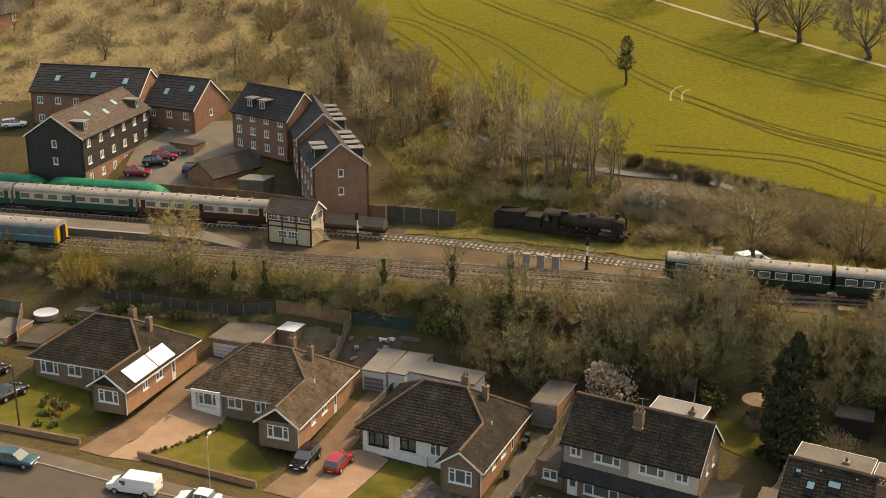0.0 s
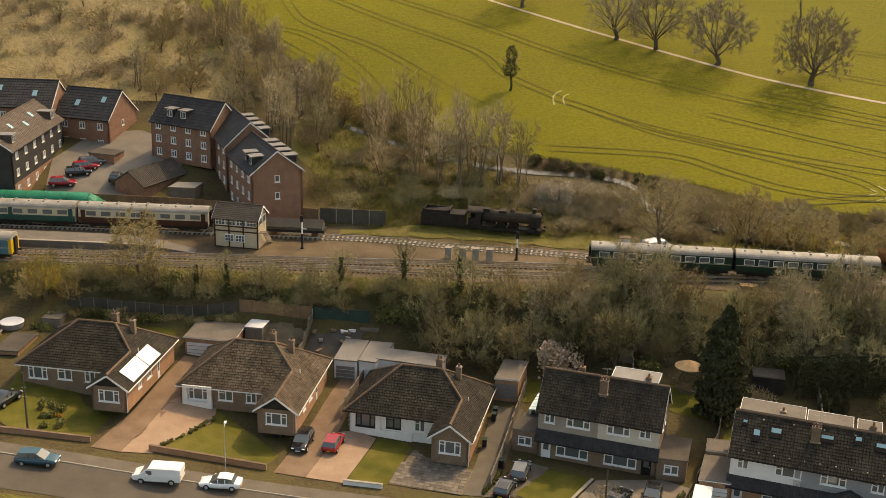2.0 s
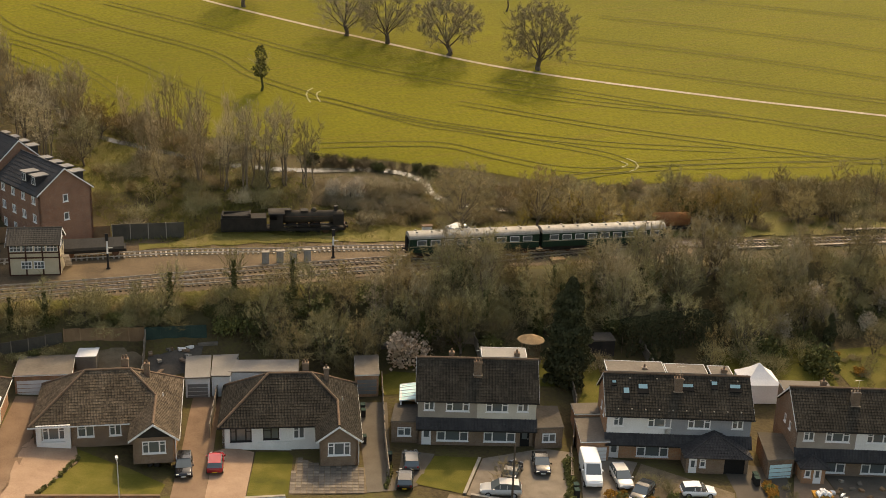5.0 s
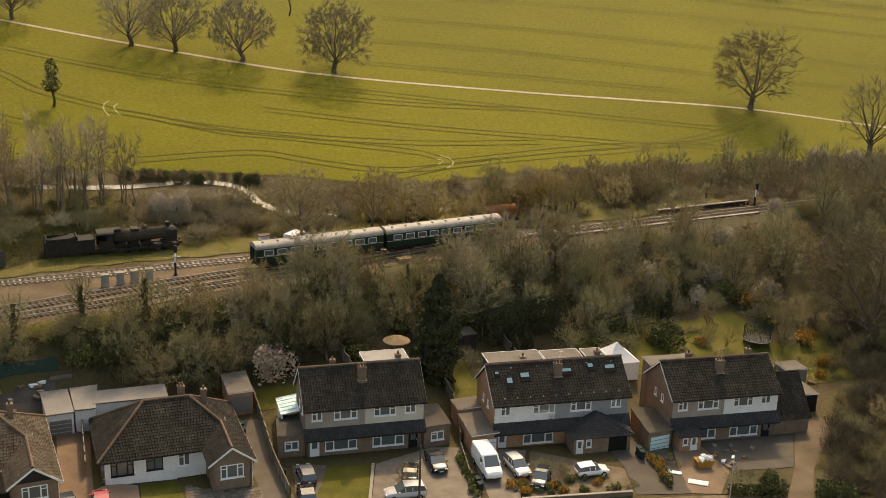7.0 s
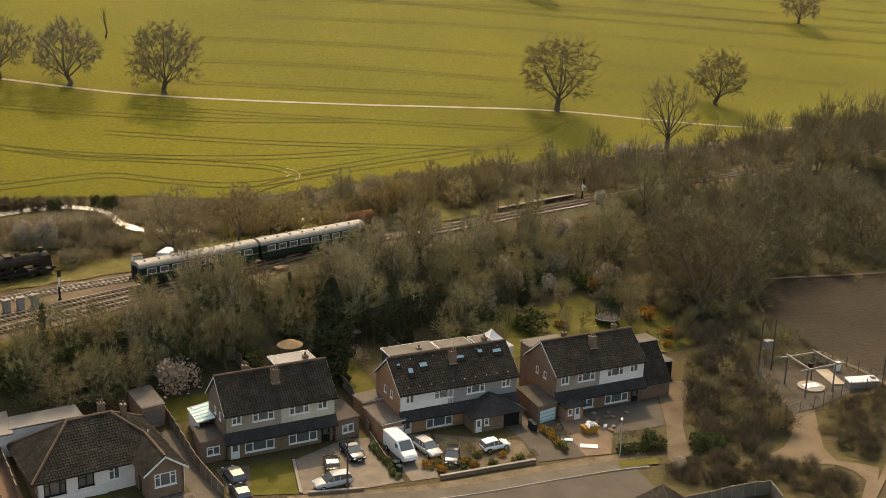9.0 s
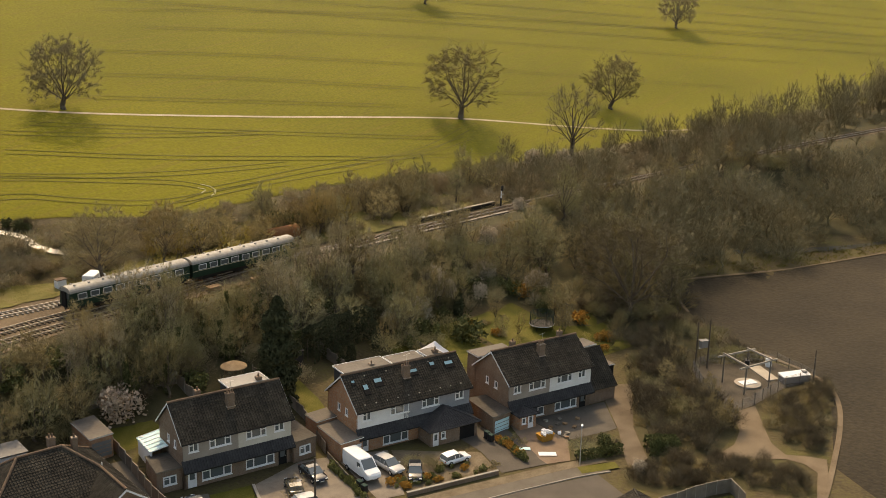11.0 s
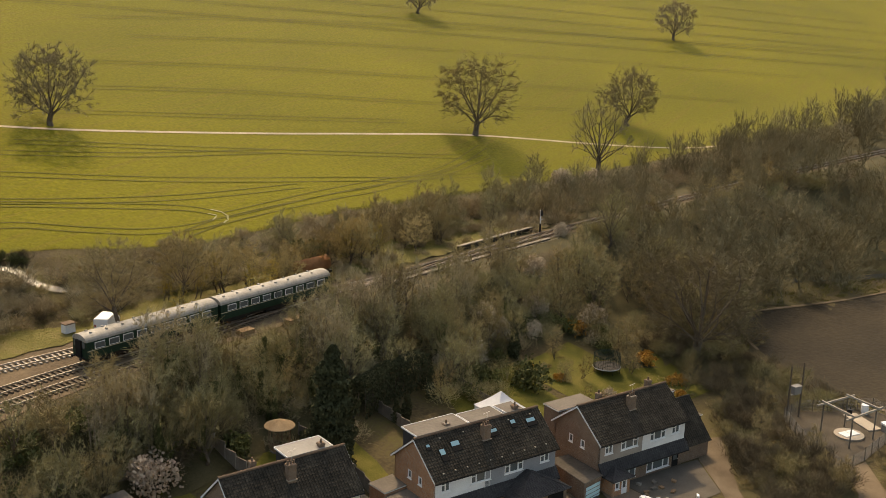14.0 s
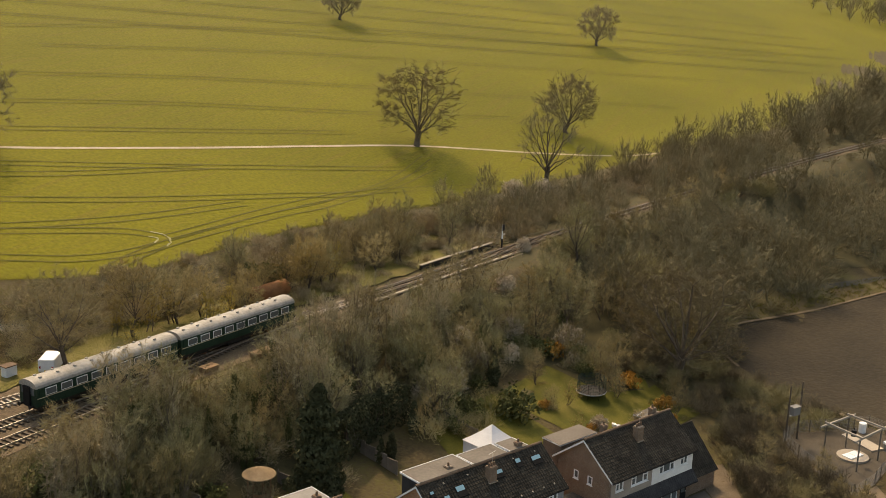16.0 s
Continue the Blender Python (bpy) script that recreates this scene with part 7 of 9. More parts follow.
def within(kinds, poly, n, s0, s1):
    xs, ys = [p[0] for p in poly], [p[1] for p in poly]
    clump(kinds, min(xs), max(xs), min(ys), max(ys), n, s0, s1, lambda x, y: inside(poly, x, y) and clear(x, y))


# the thickets with shade painted into their twigs
SHADED = ["sloe0", "sloe1", "sloe2"]
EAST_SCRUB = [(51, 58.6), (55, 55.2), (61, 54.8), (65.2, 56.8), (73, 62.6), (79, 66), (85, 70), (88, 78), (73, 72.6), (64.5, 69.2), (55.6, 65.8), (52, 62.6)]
within(SHADED + SHADED + THICK[:1], EAST_SCRUB, 240, 0.55, 0.95)
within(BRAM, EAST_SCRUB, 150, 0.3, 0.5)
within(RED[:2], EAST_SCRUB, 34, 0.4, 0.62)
within(SHADED + THICK, [(84, 70), (92, 64), (102, 74), (104, 92), (92, 90), (88, 78)], 110, 0.5, 0.85)
within(SHADED + BRAM, [(72, 52.2), (83.5, 47.4), (80.2, 46.0), (68, 43.4), (60.4, 43.4), (60, 46.6), (64, 50)], 160, 0.4, 0.65)
within(SHADED + BRAM + SHADED, [(42.6, 63.0), (48.6, 60.0), (51.6, 54), (53.4, 49.6), (54.6, 45), (53, 43.6), (47.6, 43), (46.6, 49.4), (43.6, 53.6), (40.4, 56.6), (40.0, 60.6)], 230, 0.36, 0.58)
within(SHADED + THICK, [(79, 68), (92, 64.5), (88.8, 57), (84, 64)], 40, 0.5, 0.75)
clump(EVER + THICK + RED, 86, 100, 88, 104, 16, 0.6, 0.9)
for x, y, s_ in ((68.6, 97.0, 1.3), (64.4, 101.2, 0.8), (72.4, 103.6, 0.7), (60.4, 102.2, 0.7), (86.5, 92.5, 0.7)):
    plant("ever%d" % (int(x) % 3), x, y, s_, x * 9)
for x, y, s_ in ((75.4, 102.3, 1.0), (48.3, 107.1, 0.7), (49.5, 106.4, 0.75), (51.0, 106.8, 0.6), (57.0, 106.5, 0.9), (58.5, 105.8, 0.8)):
    plant("cypress", x, y, s_, x * 9)
for x, y, s_ in ((19.6, 121.4, 1.6), (69.6, 106.4, 1.15), (64.0, 107.6, 1.0), (76.6, 108.2, 1.5), (82.6, 102.6, 0.85), (92.6, 96.2, 1.3)):
    plant("magnolia" if x < 30 else "blossom", x, y, s_, x * 9)
for x, y, s_ in ((88.0, 104.0, 1.2), (96.0, 107.0, 1.1), (78.0, 106.0, 1.0), (120, 88, 1.2), (150, 122, 1.3), (156, 118, 1.2), (115.5, 110.2, 0.8)):
    plant("blossom", x, y, s_, x * 9)
for x, y, s_ in ((79, 97.5, 0.7), (73.6, 94.0, 0.45), (85.0, 88.0, 0.45), (16.6, 92.9, 0.5)):
    plant("red%d" % (int(x) % 3), x, y, s_, x * 9, "small bare garden tree", "tree", "garden trees")
band(THICK + RED + IVY, 28, 62, -17, -8, 46, 0.6, 0.95, lambda x, y: not (32.5 < x < 39.5 and 105 < y < 112))
band(THICK + PALE[:1] + RED, 20, 92, -19, -7.5, 34, 0.6, 1.0, lambda x, y: not (32.5 < x < 39.5 and 105 < y < 112))
band(THICK + RED[:1], 117, 200, -9, -2.6, 64, 0.5, 0.9, free)
for x, y, s_ in ((89.6, 97.6, 2.3), (87.0, 86.0, 1.9), (84.0, 80.4, 1.6), (83.4, 81.4, 1.2)):
    plant("goldbush", x, y, s_, x * 9, "large orange-leaved shrub beside a back lawn", "shrub", "garden shrubs")
for x, y, s_ in ((75.9, 92.4, 0.5), (82.4, 87.3, 0.5)):
    plant("red%d" % (int(x) % 3), x, y, s_, x * 7, "small bare fruit tree on a back lawn", "tree", "garden trees")
band(THICK + SHADED, 4, 46, -16.5, -8.6, 40, 0.6, 1.0, lambda x, y: not (32.5 < x < 39.5 and 105 < y < 112))
# hedge of dark evergreens behind the second pair of houses
hedge([(46.4, 111.4), (52.6, 110.6), (59.2, 108.8)], 2.4, 4.6, "leafdark", 9000, "tall clipped block of dark evergreen hedge behind the gardens")
# front gardens
gr = random.Random(8)
for k in range(34):
    f = gr.random()
    x, y = 25.2 + 9 * f, 83.6 - 6.2 * f + gr.uniform(0.2, 3.6)
    plant(gr.choice(["goldbush", "greenbush", "greenbush"]), x, y, gr.uniform(0.5, 1.0), gr.uniform(0, 360))
for k in range(14):
    f = k / 13
    plant("greenbush", 25.6 - 4.4 * f + gr.uniform(-0.2, 0.2), 94.0 - 7.0 * f, gr.uniform(0.7, 1.0), gr.uniform(0, 360))
for k in range(16):
    f = k / 15
    plant(gr.choice(["goldbush", "greenbush"]), 39.4 + 3.6 * f + gr.uniform(-0.4, 0.4), 75.0 + 5.0 * f, gr.uniform(0.6, 1.1), gr.uniform(0, 360))
for k in range(14):
    f = k / 13
    plant("greenbush", -29.2 + 5.2 * f + gr.uniform(-0.2, 0.2), 109.4 + 6.6 * f, gr.uniform(0.35, 0.6), gr.uniform(0, 360))
for k in range(9):
    f = k / 8
    plant("greenbush", 4.7 + 2.7 * f, 98.2 + 4.2 * f, 0.5, 50 * k)
for k in range(14):
    plant(gr.choice(["goldbush", "greenbush", "greenbush"]), gr.uniform(-43.5, -39.4), gr.uniform(112.6, 120.0), gr.uniform(0.5, 1.1), gr.uniform(0, 360))
for k in range(12):
    plant("greenbush", gr.uniform(-47, -36), gr.uniform(135.5, 139.5), gr.uniform(0.6, 1.1), gr.uniform(0, 360))
# north of the line
band(BRAM + THICK, -6, 110, 14, 26, 60, 0.5, 0.85, lambda x, y: free(x, y) and not (4 < x < 30 and y < 163))
band(PALE, 18, 62, 16, 24, 16, 0.7, 1.0, free)
plant("blossom", 30.5, 161.5, 1.2, 0)
plant("blossom", 27.5, 163.0, 1.0, 40)
plant("pale0", 34.5, 162.0, 1.2, 40)
plant("pale1", 40.0, 160.5, 1.2, 90)
band(WOOD + RED, 56, 126, 9, 22, 32, 0.55, 0.8, free)
band(["bud"], 44, 84, 6, 15, 12, 0.7, 1.0, free)
band(EVER, 66, 78, 14, 20, 5, 0.8, 1.1, free)
band(THICK + RED, 90, 122, 8, 20, 22, 0.7, 1.0, free)

# the wood to the east, both sides of the line, and the far woods: one mass that nobody could count
def woodland(name, label, spots, twigs="twigwood"):
    """Many trees joined into one object; spots: (kind of tree, x, y, scale, turn)."""
    kinds = {k: crowned(*a) for k, a in FAR_TREES.items()}
    kinds["under"] = bush(301, 3.0, 3.0, 330, 0.05, 1.2, 0, 0.09, 9)
    mb = MB()
    for kind, x, y, sc, turn in spots:
        m = pose(x, y, ground_z(x, y) - 0.05, 0, 0, turn) @ Matrix.Diagonal((sc, sc, sc, 1))
        r = np.array([list(q) for q in m])
        for src in kinds[kind]:
            k = len(mb.v)
            mb.v += (np.array(src.v) @ r[:3, :3].T + r[:3, 3]).tolist()
            mb.f += [tuple(i + k for i in f) for f in src.f]
    return single(name, mb, M[twigs], label, "woodland", "", "stuff")


def river_spots(n, spread):
    """Places strewn to both sides of the river above the flats."""
    line = smooth_line(RIVER[:6], 1.0)
    out = []
    while len(out) < n:
        x, y = rnd.choice(line)
        x, y = x + rnd.gauss(-1.5, spread), y + rnd.gauss(0, spread)
        if free(x, y) and x > -34:
            out.append((x, y))
    return out


FAR_TREES = {
    "tall": (401, 13, 3.9, 0.14, 0.18, 60, 11, 0.05, 1.1, 1, "round", 0.3),
    "broad": (402, 11, 4.8, 0.14, 0.2, 66, 11, 0.05, 1.1, 1, "round", 0.25),
    "slim": (403, 13, 2.8, 0.10, 0.12, 46, 14, 0.04, 1.1, 2, "fan", 0.8),
}


def scatter(kinds, x0, x1, d0, d1, n, s0, s1, rise=0.0):
    """Places beside the line; rise: how far the trees' scale grows from the near end to the far end."""
    out = []
    while len(out) < n:
        u = rnd.uniform(x0, x1)
        x, y = rail_point(u, rnd.uniform(d0, d1))
        if free(x, y):
            out.append((rnd.choice(kinds), x, y, rnd.uniform(s0, s1) + rise * (u - x0) / (x1 - x0), rnd.uniform(0, 360)))
    return out


woodland("woodland", "dense bare wood on both sides of the railway", scatter(["tall", "broad", "broad"], 196, 340, 5, 30, 120, 0.55, 0.75, 0.85) + scatter(["under", "broad", "tall"], 122, 212, 5, 22, 130, 0.45, 0.7) + scatter(["under"], 195, 330, 4.5, 28, 50, 0.7, 1.1) + scatter(["tall", "broad", "broad"], 112, 330, -33, -14, 125, 0.85, 1.15, 0.3) + scatter(["broad", "under", "tall"], 112, 330, -15, -4.5, 90, 0.55, 0.78) + scatter(["under"], 112, 250, -37, -22, 50, 0.8, 1.2) + scatter(["slim", "tall"], 120, 214, -6, -1.6, 24, 0.5, 0.8) + scatter(["slim", "tall", "broad"], 120, 214, 4.6, 8, 24, 0.5, 0.75))
woodland("far_woodland", "distant bare wood beyond the fields", [(rnd.choice(["tall", "broad"]), rnd.uniform(615, 760), rnd.uniform(10, 92), rnd.uniform(0.9, 1.4), rnd.uniform(0, 360)) for _ in range(40)])
woodland("lineside_scrub", "low leafless scrub between the railway and the field", scatter(["under"], 22, 116, 15, 27, 110, 0.45, 0.8) + scatter(["under"], 60, 116, 5.5, 13, 60, 0.4, 0.6) + scatter(["under"], 112, 200, 5, 22, 130, 0.6, 1.0), "twigriver")
woodland("riverside_scrub", "brown leafless scrub and slender trees along the river", [("under", *p, rnd.uniform(0.6, 1.1), rnd.uniform(0, 360)) for p in river_spots(64, 6)] + [("slim", *p, rnd.uniform(0.75, 1.05), rnd.uniform(0, 360)) for p in river_spots(26, 5)], "twigriver")
# scrub and trees round the flats, and the river's trees
woodland("scrubland", "brown leafless scrub over rough grassland", [("under", x, y, rnd.uniform(0.5, 1.1), rnd.uniform(0, 360)) for x, y in ((rnd.uniform(-100, 0), rnd.uniform(208, 300)) for _ in range(240)) if free(x, y)], "twigriver")
clump(WOOD + TALL + TALL, -46, -6, 195, 250, 12, 0.7, 1.0, free)
clump(["ash"], -40, 0, 190, 250, 26, 0.6, 0.95, free)
clump(BRAM + THICK + PALE, -7, 24, 163, 200, 60, 0.5, 0.9, free)
band(PALE + BRAM, 24, 100, 18, 26, 40, 0.5, 0.9, free)
clump(EVER + THICK, 58, 70, 98, 112, 14, 0.6, 1.0)
clump(TALL + WOOD, -30, 0, 182, 212, 14, 0.7, 1.0, lambda x, y: not inside(FIELD, x, y) and x > -16 + (y - 182) * -0.4)
clump(WOOD, -100, -50, 215, 300, 14, 0.6, 0.9)

# clipped hedges where the gravel drive meets the street
hedge([(49.2, 62.5), (51.4, 59.2)], 2.6, 1.9, "leaf", 3000, "clipped evergreen hedge beside a gravel drive")
hedge([(42.6, 69.3), (45.2, 67.0), (47.7, 65.3)], 1.0, 1.1, "leaf", 1800, "low clipped dark hedge before a forecourt")
for x, y, sc, kind in ((44.8, 69.4, 0.62, "thicket1"), (46.4, 69.8, 0.55, "sloe0"), (47.6, 67.6, 0.5, "ever1"), (49.4, 68.2, 0.42, "ever2"), (48.6, 66.6, 0.4, "sloe2"), (46.2, 67.8, 0.4, "bramble1")):
    plant(kind, x, y, sc, x * 31, "dense shrub in a planted bed behind a hedge", "shrub", "garden shrubs")
plant("blossom", 43.0, 61.6, 0.6, 20, "low shrub in pale blossom beside the street", "shrub", "garden shrubs")
structure("street_verge", patch([(40.7, 68.5), (44.4, 65.0), (43.2, 63.9), (39.4, 67.3)], 0.16, 1.0), M["lawn"], "small mown grass verge beside the street", "verge")

# shrubs in the forecourts
for x, y, sc, kind in ((31.0, 85.6, 0.5, "thicket0"), (32.2, 84.0, 0.45, "thicket1"), (29.8, 84.4, 0.35, "bramble1"), (33.6, 78.4, 0.3, "bramble2"), (35.2, 77.6, 0.3, "bramble0"), (36.4, 77.6, 0.3, "bramble1"), (31.2, 79.2, 0.3, "bramble1"), (43.6, 77.0, 0.32, "bramble2"), (44.4, 78.6, 0.3, "bramble0")):
    plant(kind, x, y, sc, x * 31, "dense brown shrub in a front garden", "shrub", "garden shrubs")
# pale dry reeds and brush beyond the line, and the big evergreen by the garden sheds
within(PALE, [(24.5, 163), (31, 158.6), (38.6, 155.6), (41, 160), (35.6, 166.6), (28, 167.6)], 44, 0.4, 0.65)
for x, y, sc in ((-1.0, 132.6, 0.9), (2.3, 131.2, 1.05), (5.0, 130.0, 0.95), (7.4, 128.8, 0.8)):
    plant("ever%d" % (int(x) % 3), x, y, sc, x * 40, "large spreading evergreen shrub behind garden sheds", "shrub", "evergreens")
tf_rng = random.Random(71)
blades("rough_grass", "tufts of yellow-green rough grass beside the line", "tuft", [rail_point(tf_rng.uniform(-4, 118), tf_rng.uniform(9.2, 17)) for _ in range(5200)], 0.42)
blades("bank_grass", "tufts of yellowing grass along the top of the railway bank", "tuft", [rail_point(tf_rng.uniform(-62, 30), tf_rng.uniform(-9.6, -6.6)) for _ in range(3400)], 0.4)
blades("dry_reeds", "pale dry reeds on a mound beside the river", "reed", [q for q in ((tf_rng.uniform(23, 43), tf_rng.uniform(153, 170)) for _ in range(5200)) if inside([(23.4, 162), (27, 168.4), (36, 167.4), (41.6, 160.4), (38.6, 154.4), (29.5, 158)], *q)], 1.1, 5, 0.05)
blades("heath_grass", "rough tawny grass over the scrubland", "reed", [q for q in ((tf_rng.uniform(-105, -8), tf_rng.uniform(206, 300)) for _ in range(9000)) if free(*q)], 0.5, 4, 0.06)
blades("bank_bramble", "low tangled growth along the river", "tuft", [q for q in ((tf_rng.uniform(-14, 22), tf_rng.uniform(160, 208)) for _ in range(6000)) if free(*q)], 0.5, 5, 0.05)
blades("meadow_grass", "rough grass between the line and the river", "tuft", [q for q in (rail_point(tf_rng.uniform(-6, 70), tf_rng.uniform(14, 32)) for _ in range(6500)) if free(*q)], 0.5, 5, 0.05)
blades("plough_margin", "uncut grass strip beside the ploughed field", "tuft", [q for q in ((tf_rng.uniform(100, 190), tf_rng.uniform(26, 86)) for _ in range(9000)) if inside([(104, 73.6), (113, 78.6), (120, 76.6), (146, 59.2), (190, 30.8), (193, 35.6), (149, 64.6), (123, 81), (113, 83.4), (101, 76)], *q)], 0.45, 5, 0.05)
edge_line = smooth_line(FIELD[:14], 0.5)
blades("field_margin", "uncut grass along the field's margin", "tuft", [(x + tf_rng.gauss(0, 0.35), y + tf_rng.gauss(-0.2, 0.35)) for x, y in edge_line for _ in range(4)], 0.5, 5, 0.04)
band(SHADED + BRAM + BRAM, 12, 62, 13, 27, 46, 0.35, 0.65, lambda x, y: free(x, y) and not (23 < x < 43 and 154 < y < 169))
# shrubs and small trees round the big back lawn
LAWN = [(68.4, 88.6), (72.6, 101.0), (88.0, 97.2), (93.0, 86.8), (84.0, 76.0), (73.6, 80.0)]
for kinds, n, s0, s1 in ((BRAM, 10, 0.25, 0.45), (["goldbush"], 5, 0.8, 1.3), (RED, 5, 0.35, 0.55), (PALE, 7, 0.3, 0.5), (["blossom"], 3, 0.5, 0.7)):
    for _ in range(n):
        k = rnd.randrange(6)
        (xa, ya), (xb, yb) = LAWN[k], LAWN[(k + 1) % 6]
        f, g = rnd.random(), rnd.uniform(0.72, 1.0)
        plant(rnd.choice(kinds), 80.5 + (xa + (xb - xa) * f - 80.5) * g, 88.5 + (ya + (yb - ya) * f - 88.5) * g, rnd.uniform(s0, s1), rnd.uniform(0, 360), "small shrub at the edge of a back lawn", "shrub", "garden shrubs")
# shrubs before the railway fence
for k in range(16):
    x = -43 + k * 1.45
    plant(rnd.choice(EVER + BRAM + THICK), x, 139.6 - 0.17 * (x + 43) + rnd.uniform(-0.6, 0.3), rnd.uniform(0.3, 0.5), rnd.uniform(0, 360), "low shrub before a garden fence", "shrub", "garden shrubs")
# brush along the field's edge, dark to stand in for the bank's shade
for k in range(34):
    x = 27 + 21 * rnd.random()
    plant(rnd.choice(EVER + SHADED + SHADED), x, 177.2 - 0.52 * (x - 29) - rnd.uniform(0.8, 3.4) - 0.02 * (x - 29) ** 2 * 0.1, rnd.uniform(0.35, 0.6), rnd.uniform(0, 360), "low brush at the field's edge, dark for the bank's shade", "shrub", "scrub along the river")



# ---- the brick apartments beyond the line ----
def block(x, y, z, a, W, D, eave, ridge, wallmat, roofmat, label, rows=3, cols=4, dormers=(), far_dormers=0, skylights=0, lower=None):
    """A gabled block of flats: storeys of windows on its long fronts, and dormers on the roof."""
    h = thing("apartment_building", pose(x, y, z, 0, 0, a), label, "building", "brick apartments beyond the line")
    st = eave / rows
    ops = []
    for r in range(rows):
        for c in range(cols):
            cx = W * (c + 0.5) / cols
            ops.append((cx - 0.55, r * st + 0.95, cx + 0.55, r * st + 2.15))
    for k, (m, face) in enumerate(((pose(0, 0, 0), ops), (pose(W, D, 0, 0, 0, 180), ops))):
        if lower:
            up = [(o[0], o[1] - st, o[2], o[3] - st) for o in face if o[1] > st]
            f = part("upper_front_wall" if k == 0 else "upper_back_wall", wall(W, eave - st, 0.3, up), M[wallmat], h)
            f.matrix_basis = m @ pose(0, 0, st)
            g = part("ground_floor_wall", wall(W, st, 0.3, [o for o in face if o[1] < st]), M[lower], h, "brick ground floor")
            g.matrix_basis = m
        else:
            f = part("front_wall" if k == 0 else "back_wall", wall(W, eave, 0.3, face), M[wallmat], h)
            f.matrix_basis = m
        for o in face:
            window(h, *o, m, 2)
    rise = ridge - eave
    for sx, rot in ((0, -90), (W, 90)):
        gops = [(D / 2 - 0.4, r * st + 1.0, D / 2 + 0.4, r * st + 2.1) for r in range(max(0, rows - 2), rows)]
        g = part("gable_wall", wall(D, eave, 0.3, gops, rise), M[wallmat], h)
        g.matrix_basis = pose(sx, D if rot < 0 else 0, 0, 0, 0, rot)
        for o in gops:
            window(h, *o, g.matrix_basis, 1, top=False)
    roof = part("roof", MB().box(0.2, 0.2, eave - 0.15, W - 0.2, D - 0.2, eave - 0.05), M["oldwood"], h, "steep tiled gabled roof")
    t = rise / (D / 2)
    o = 0.35
    ez, hr = eave - o * t + 0.12, ridge + 0.12
    roof_face(roof, [(-0.2, -o, ez), (W + 0.2, -o, ez), (W + 0.2, D / 2, hr), (-0.2, D / 2, hr)], roofmat, big=1.6)
    roof_face(roof, [(W + 0.2, D + o, ez), (-0.2, D + o, ez), (-0.2, D / 2, hr), (W + 0.2, D / 2, hr)], roofmat, big=1.6)
    ridge_caps(roof, (-0.2, D / 2, hr + 0.05), (W + 0.2, D / 2, hr + 0.05), roofmat, 0.13)
    for sx in (-0.24, W + 0.2):
        for ya in (-o, D + o):
            part("bargeboard", MB().loft([[(sx, ya, ez - 0.2), (sx + 0.04, ya, ez - 0.2), (sx + 0.04, ya, ez + 0.03), (sx, ya, ez + 0.03)], [(sx, D / 2, hr - 0.2), (sx + 0.04, D / 2, hr - 0.2), (sx + 0.04, D / 2, hr + 0.03), (sx, D / 2, hr + 0.03)]]), M["upvc"], roof)
    part("gutter", MB().box(-0.2, -o - 0.1, ez - 0.12, W + 0.2, -o, ez), M["black"], roof)

    def dormer(cx, back):
        y0 = 0.6
        zb = ez + (y0 + o) * t
        ht = 1.5
        y1 = y0 + ht / t
        pts = MB().hexa([(cx - 0.7, y0), (cx + 0.7, y0), (cx + 0.7, y1), (cx - 0.7, y1)], [zb, zb, zb + ht - 0.1, zb + ht - 0.1], zb + ht)
        dm = part("dormer", pts, M[roofmat], roof)
        mm = pose(0, 0, 0) if not back else pose(W, D, 0, 0, 0, 180)
        dm.matrix_basis = mm
        part("dormer_roof", MB().hexa([(cx - 0.95, y0 - 0.25), (cx + 0.95, y0 - 0.25), (cx + 0.95, y1), (cx - 0.95, y1)], zb + ht, zb + ht + 0.13), M["metalroof"], dm)
        part("dormer_window", MB().box(cx - 0.55, y0 - 0.06, zb + 0.25, cx + 0.55, y0 - 0.01, zb + ht - 0.12), M["upvc"], dm)
        for s in (-0.26, 0.26):
            part("pane", MB().box(cx + s - 0.21, y0 - 0.075, zb + 0.33, cx + s + 0.21, y0 - 0.055, zb + ht - 0.2), M["glass"], dm)

    for d in dormers:
        dormer(d, False)
    for k in range(far_dormers):
        dormer(W * (k + 0.5) / far_dormers, True)
    for k in range(skylights):
        cx, y0 = W * (k + 0.6) / (skylights + 0.2), 1.6 + 0.8 * (k % 2)
        za = ez + (y0 + o) * t + 0.1
        zb = ez + (y0 + 0.9 + o) * t + 0.1
        part("skylight", MB().loft([[(cx, y0, za), (cx + 0.8, y0, za), (cx + 0.8, y0, za + 0.08), (cx, y0, za + 0.08)], [(cx, y0 + 0.9, zb), (cx + 0.8, y0 + 0.9, zb), (cx + 0.8, y0 + 0.9, zb + 0.08), (cx, y0 + 0.9, zb + 0.08)]]), M["skyglass"], roof)
    return h


block(-21.2, 172.2, 11.0, -75.2, 12.6, 7.9, 7.9, 11.0, "apt", "tiledark", "three-storey red brick apartment block with a slate roof and dormers", 3, 4, (7.4, 10.2), 4)
block(-24.6, 185.9, 12.6, -77, 13.4, 7.9, 7.4, 10.9, "apt", "tiledark", "red brick terrace of flats with a dark slate roof", 3, 4, (), 4)
block(-33.7, 187.0, 14.6, -38, 12.4, 7.6, 6.6, 10.2, "apt", "tiledark", "brick apartment block with two white dormers on a dark roof", 3, 4, (3.6, 6.4), 0, 0)
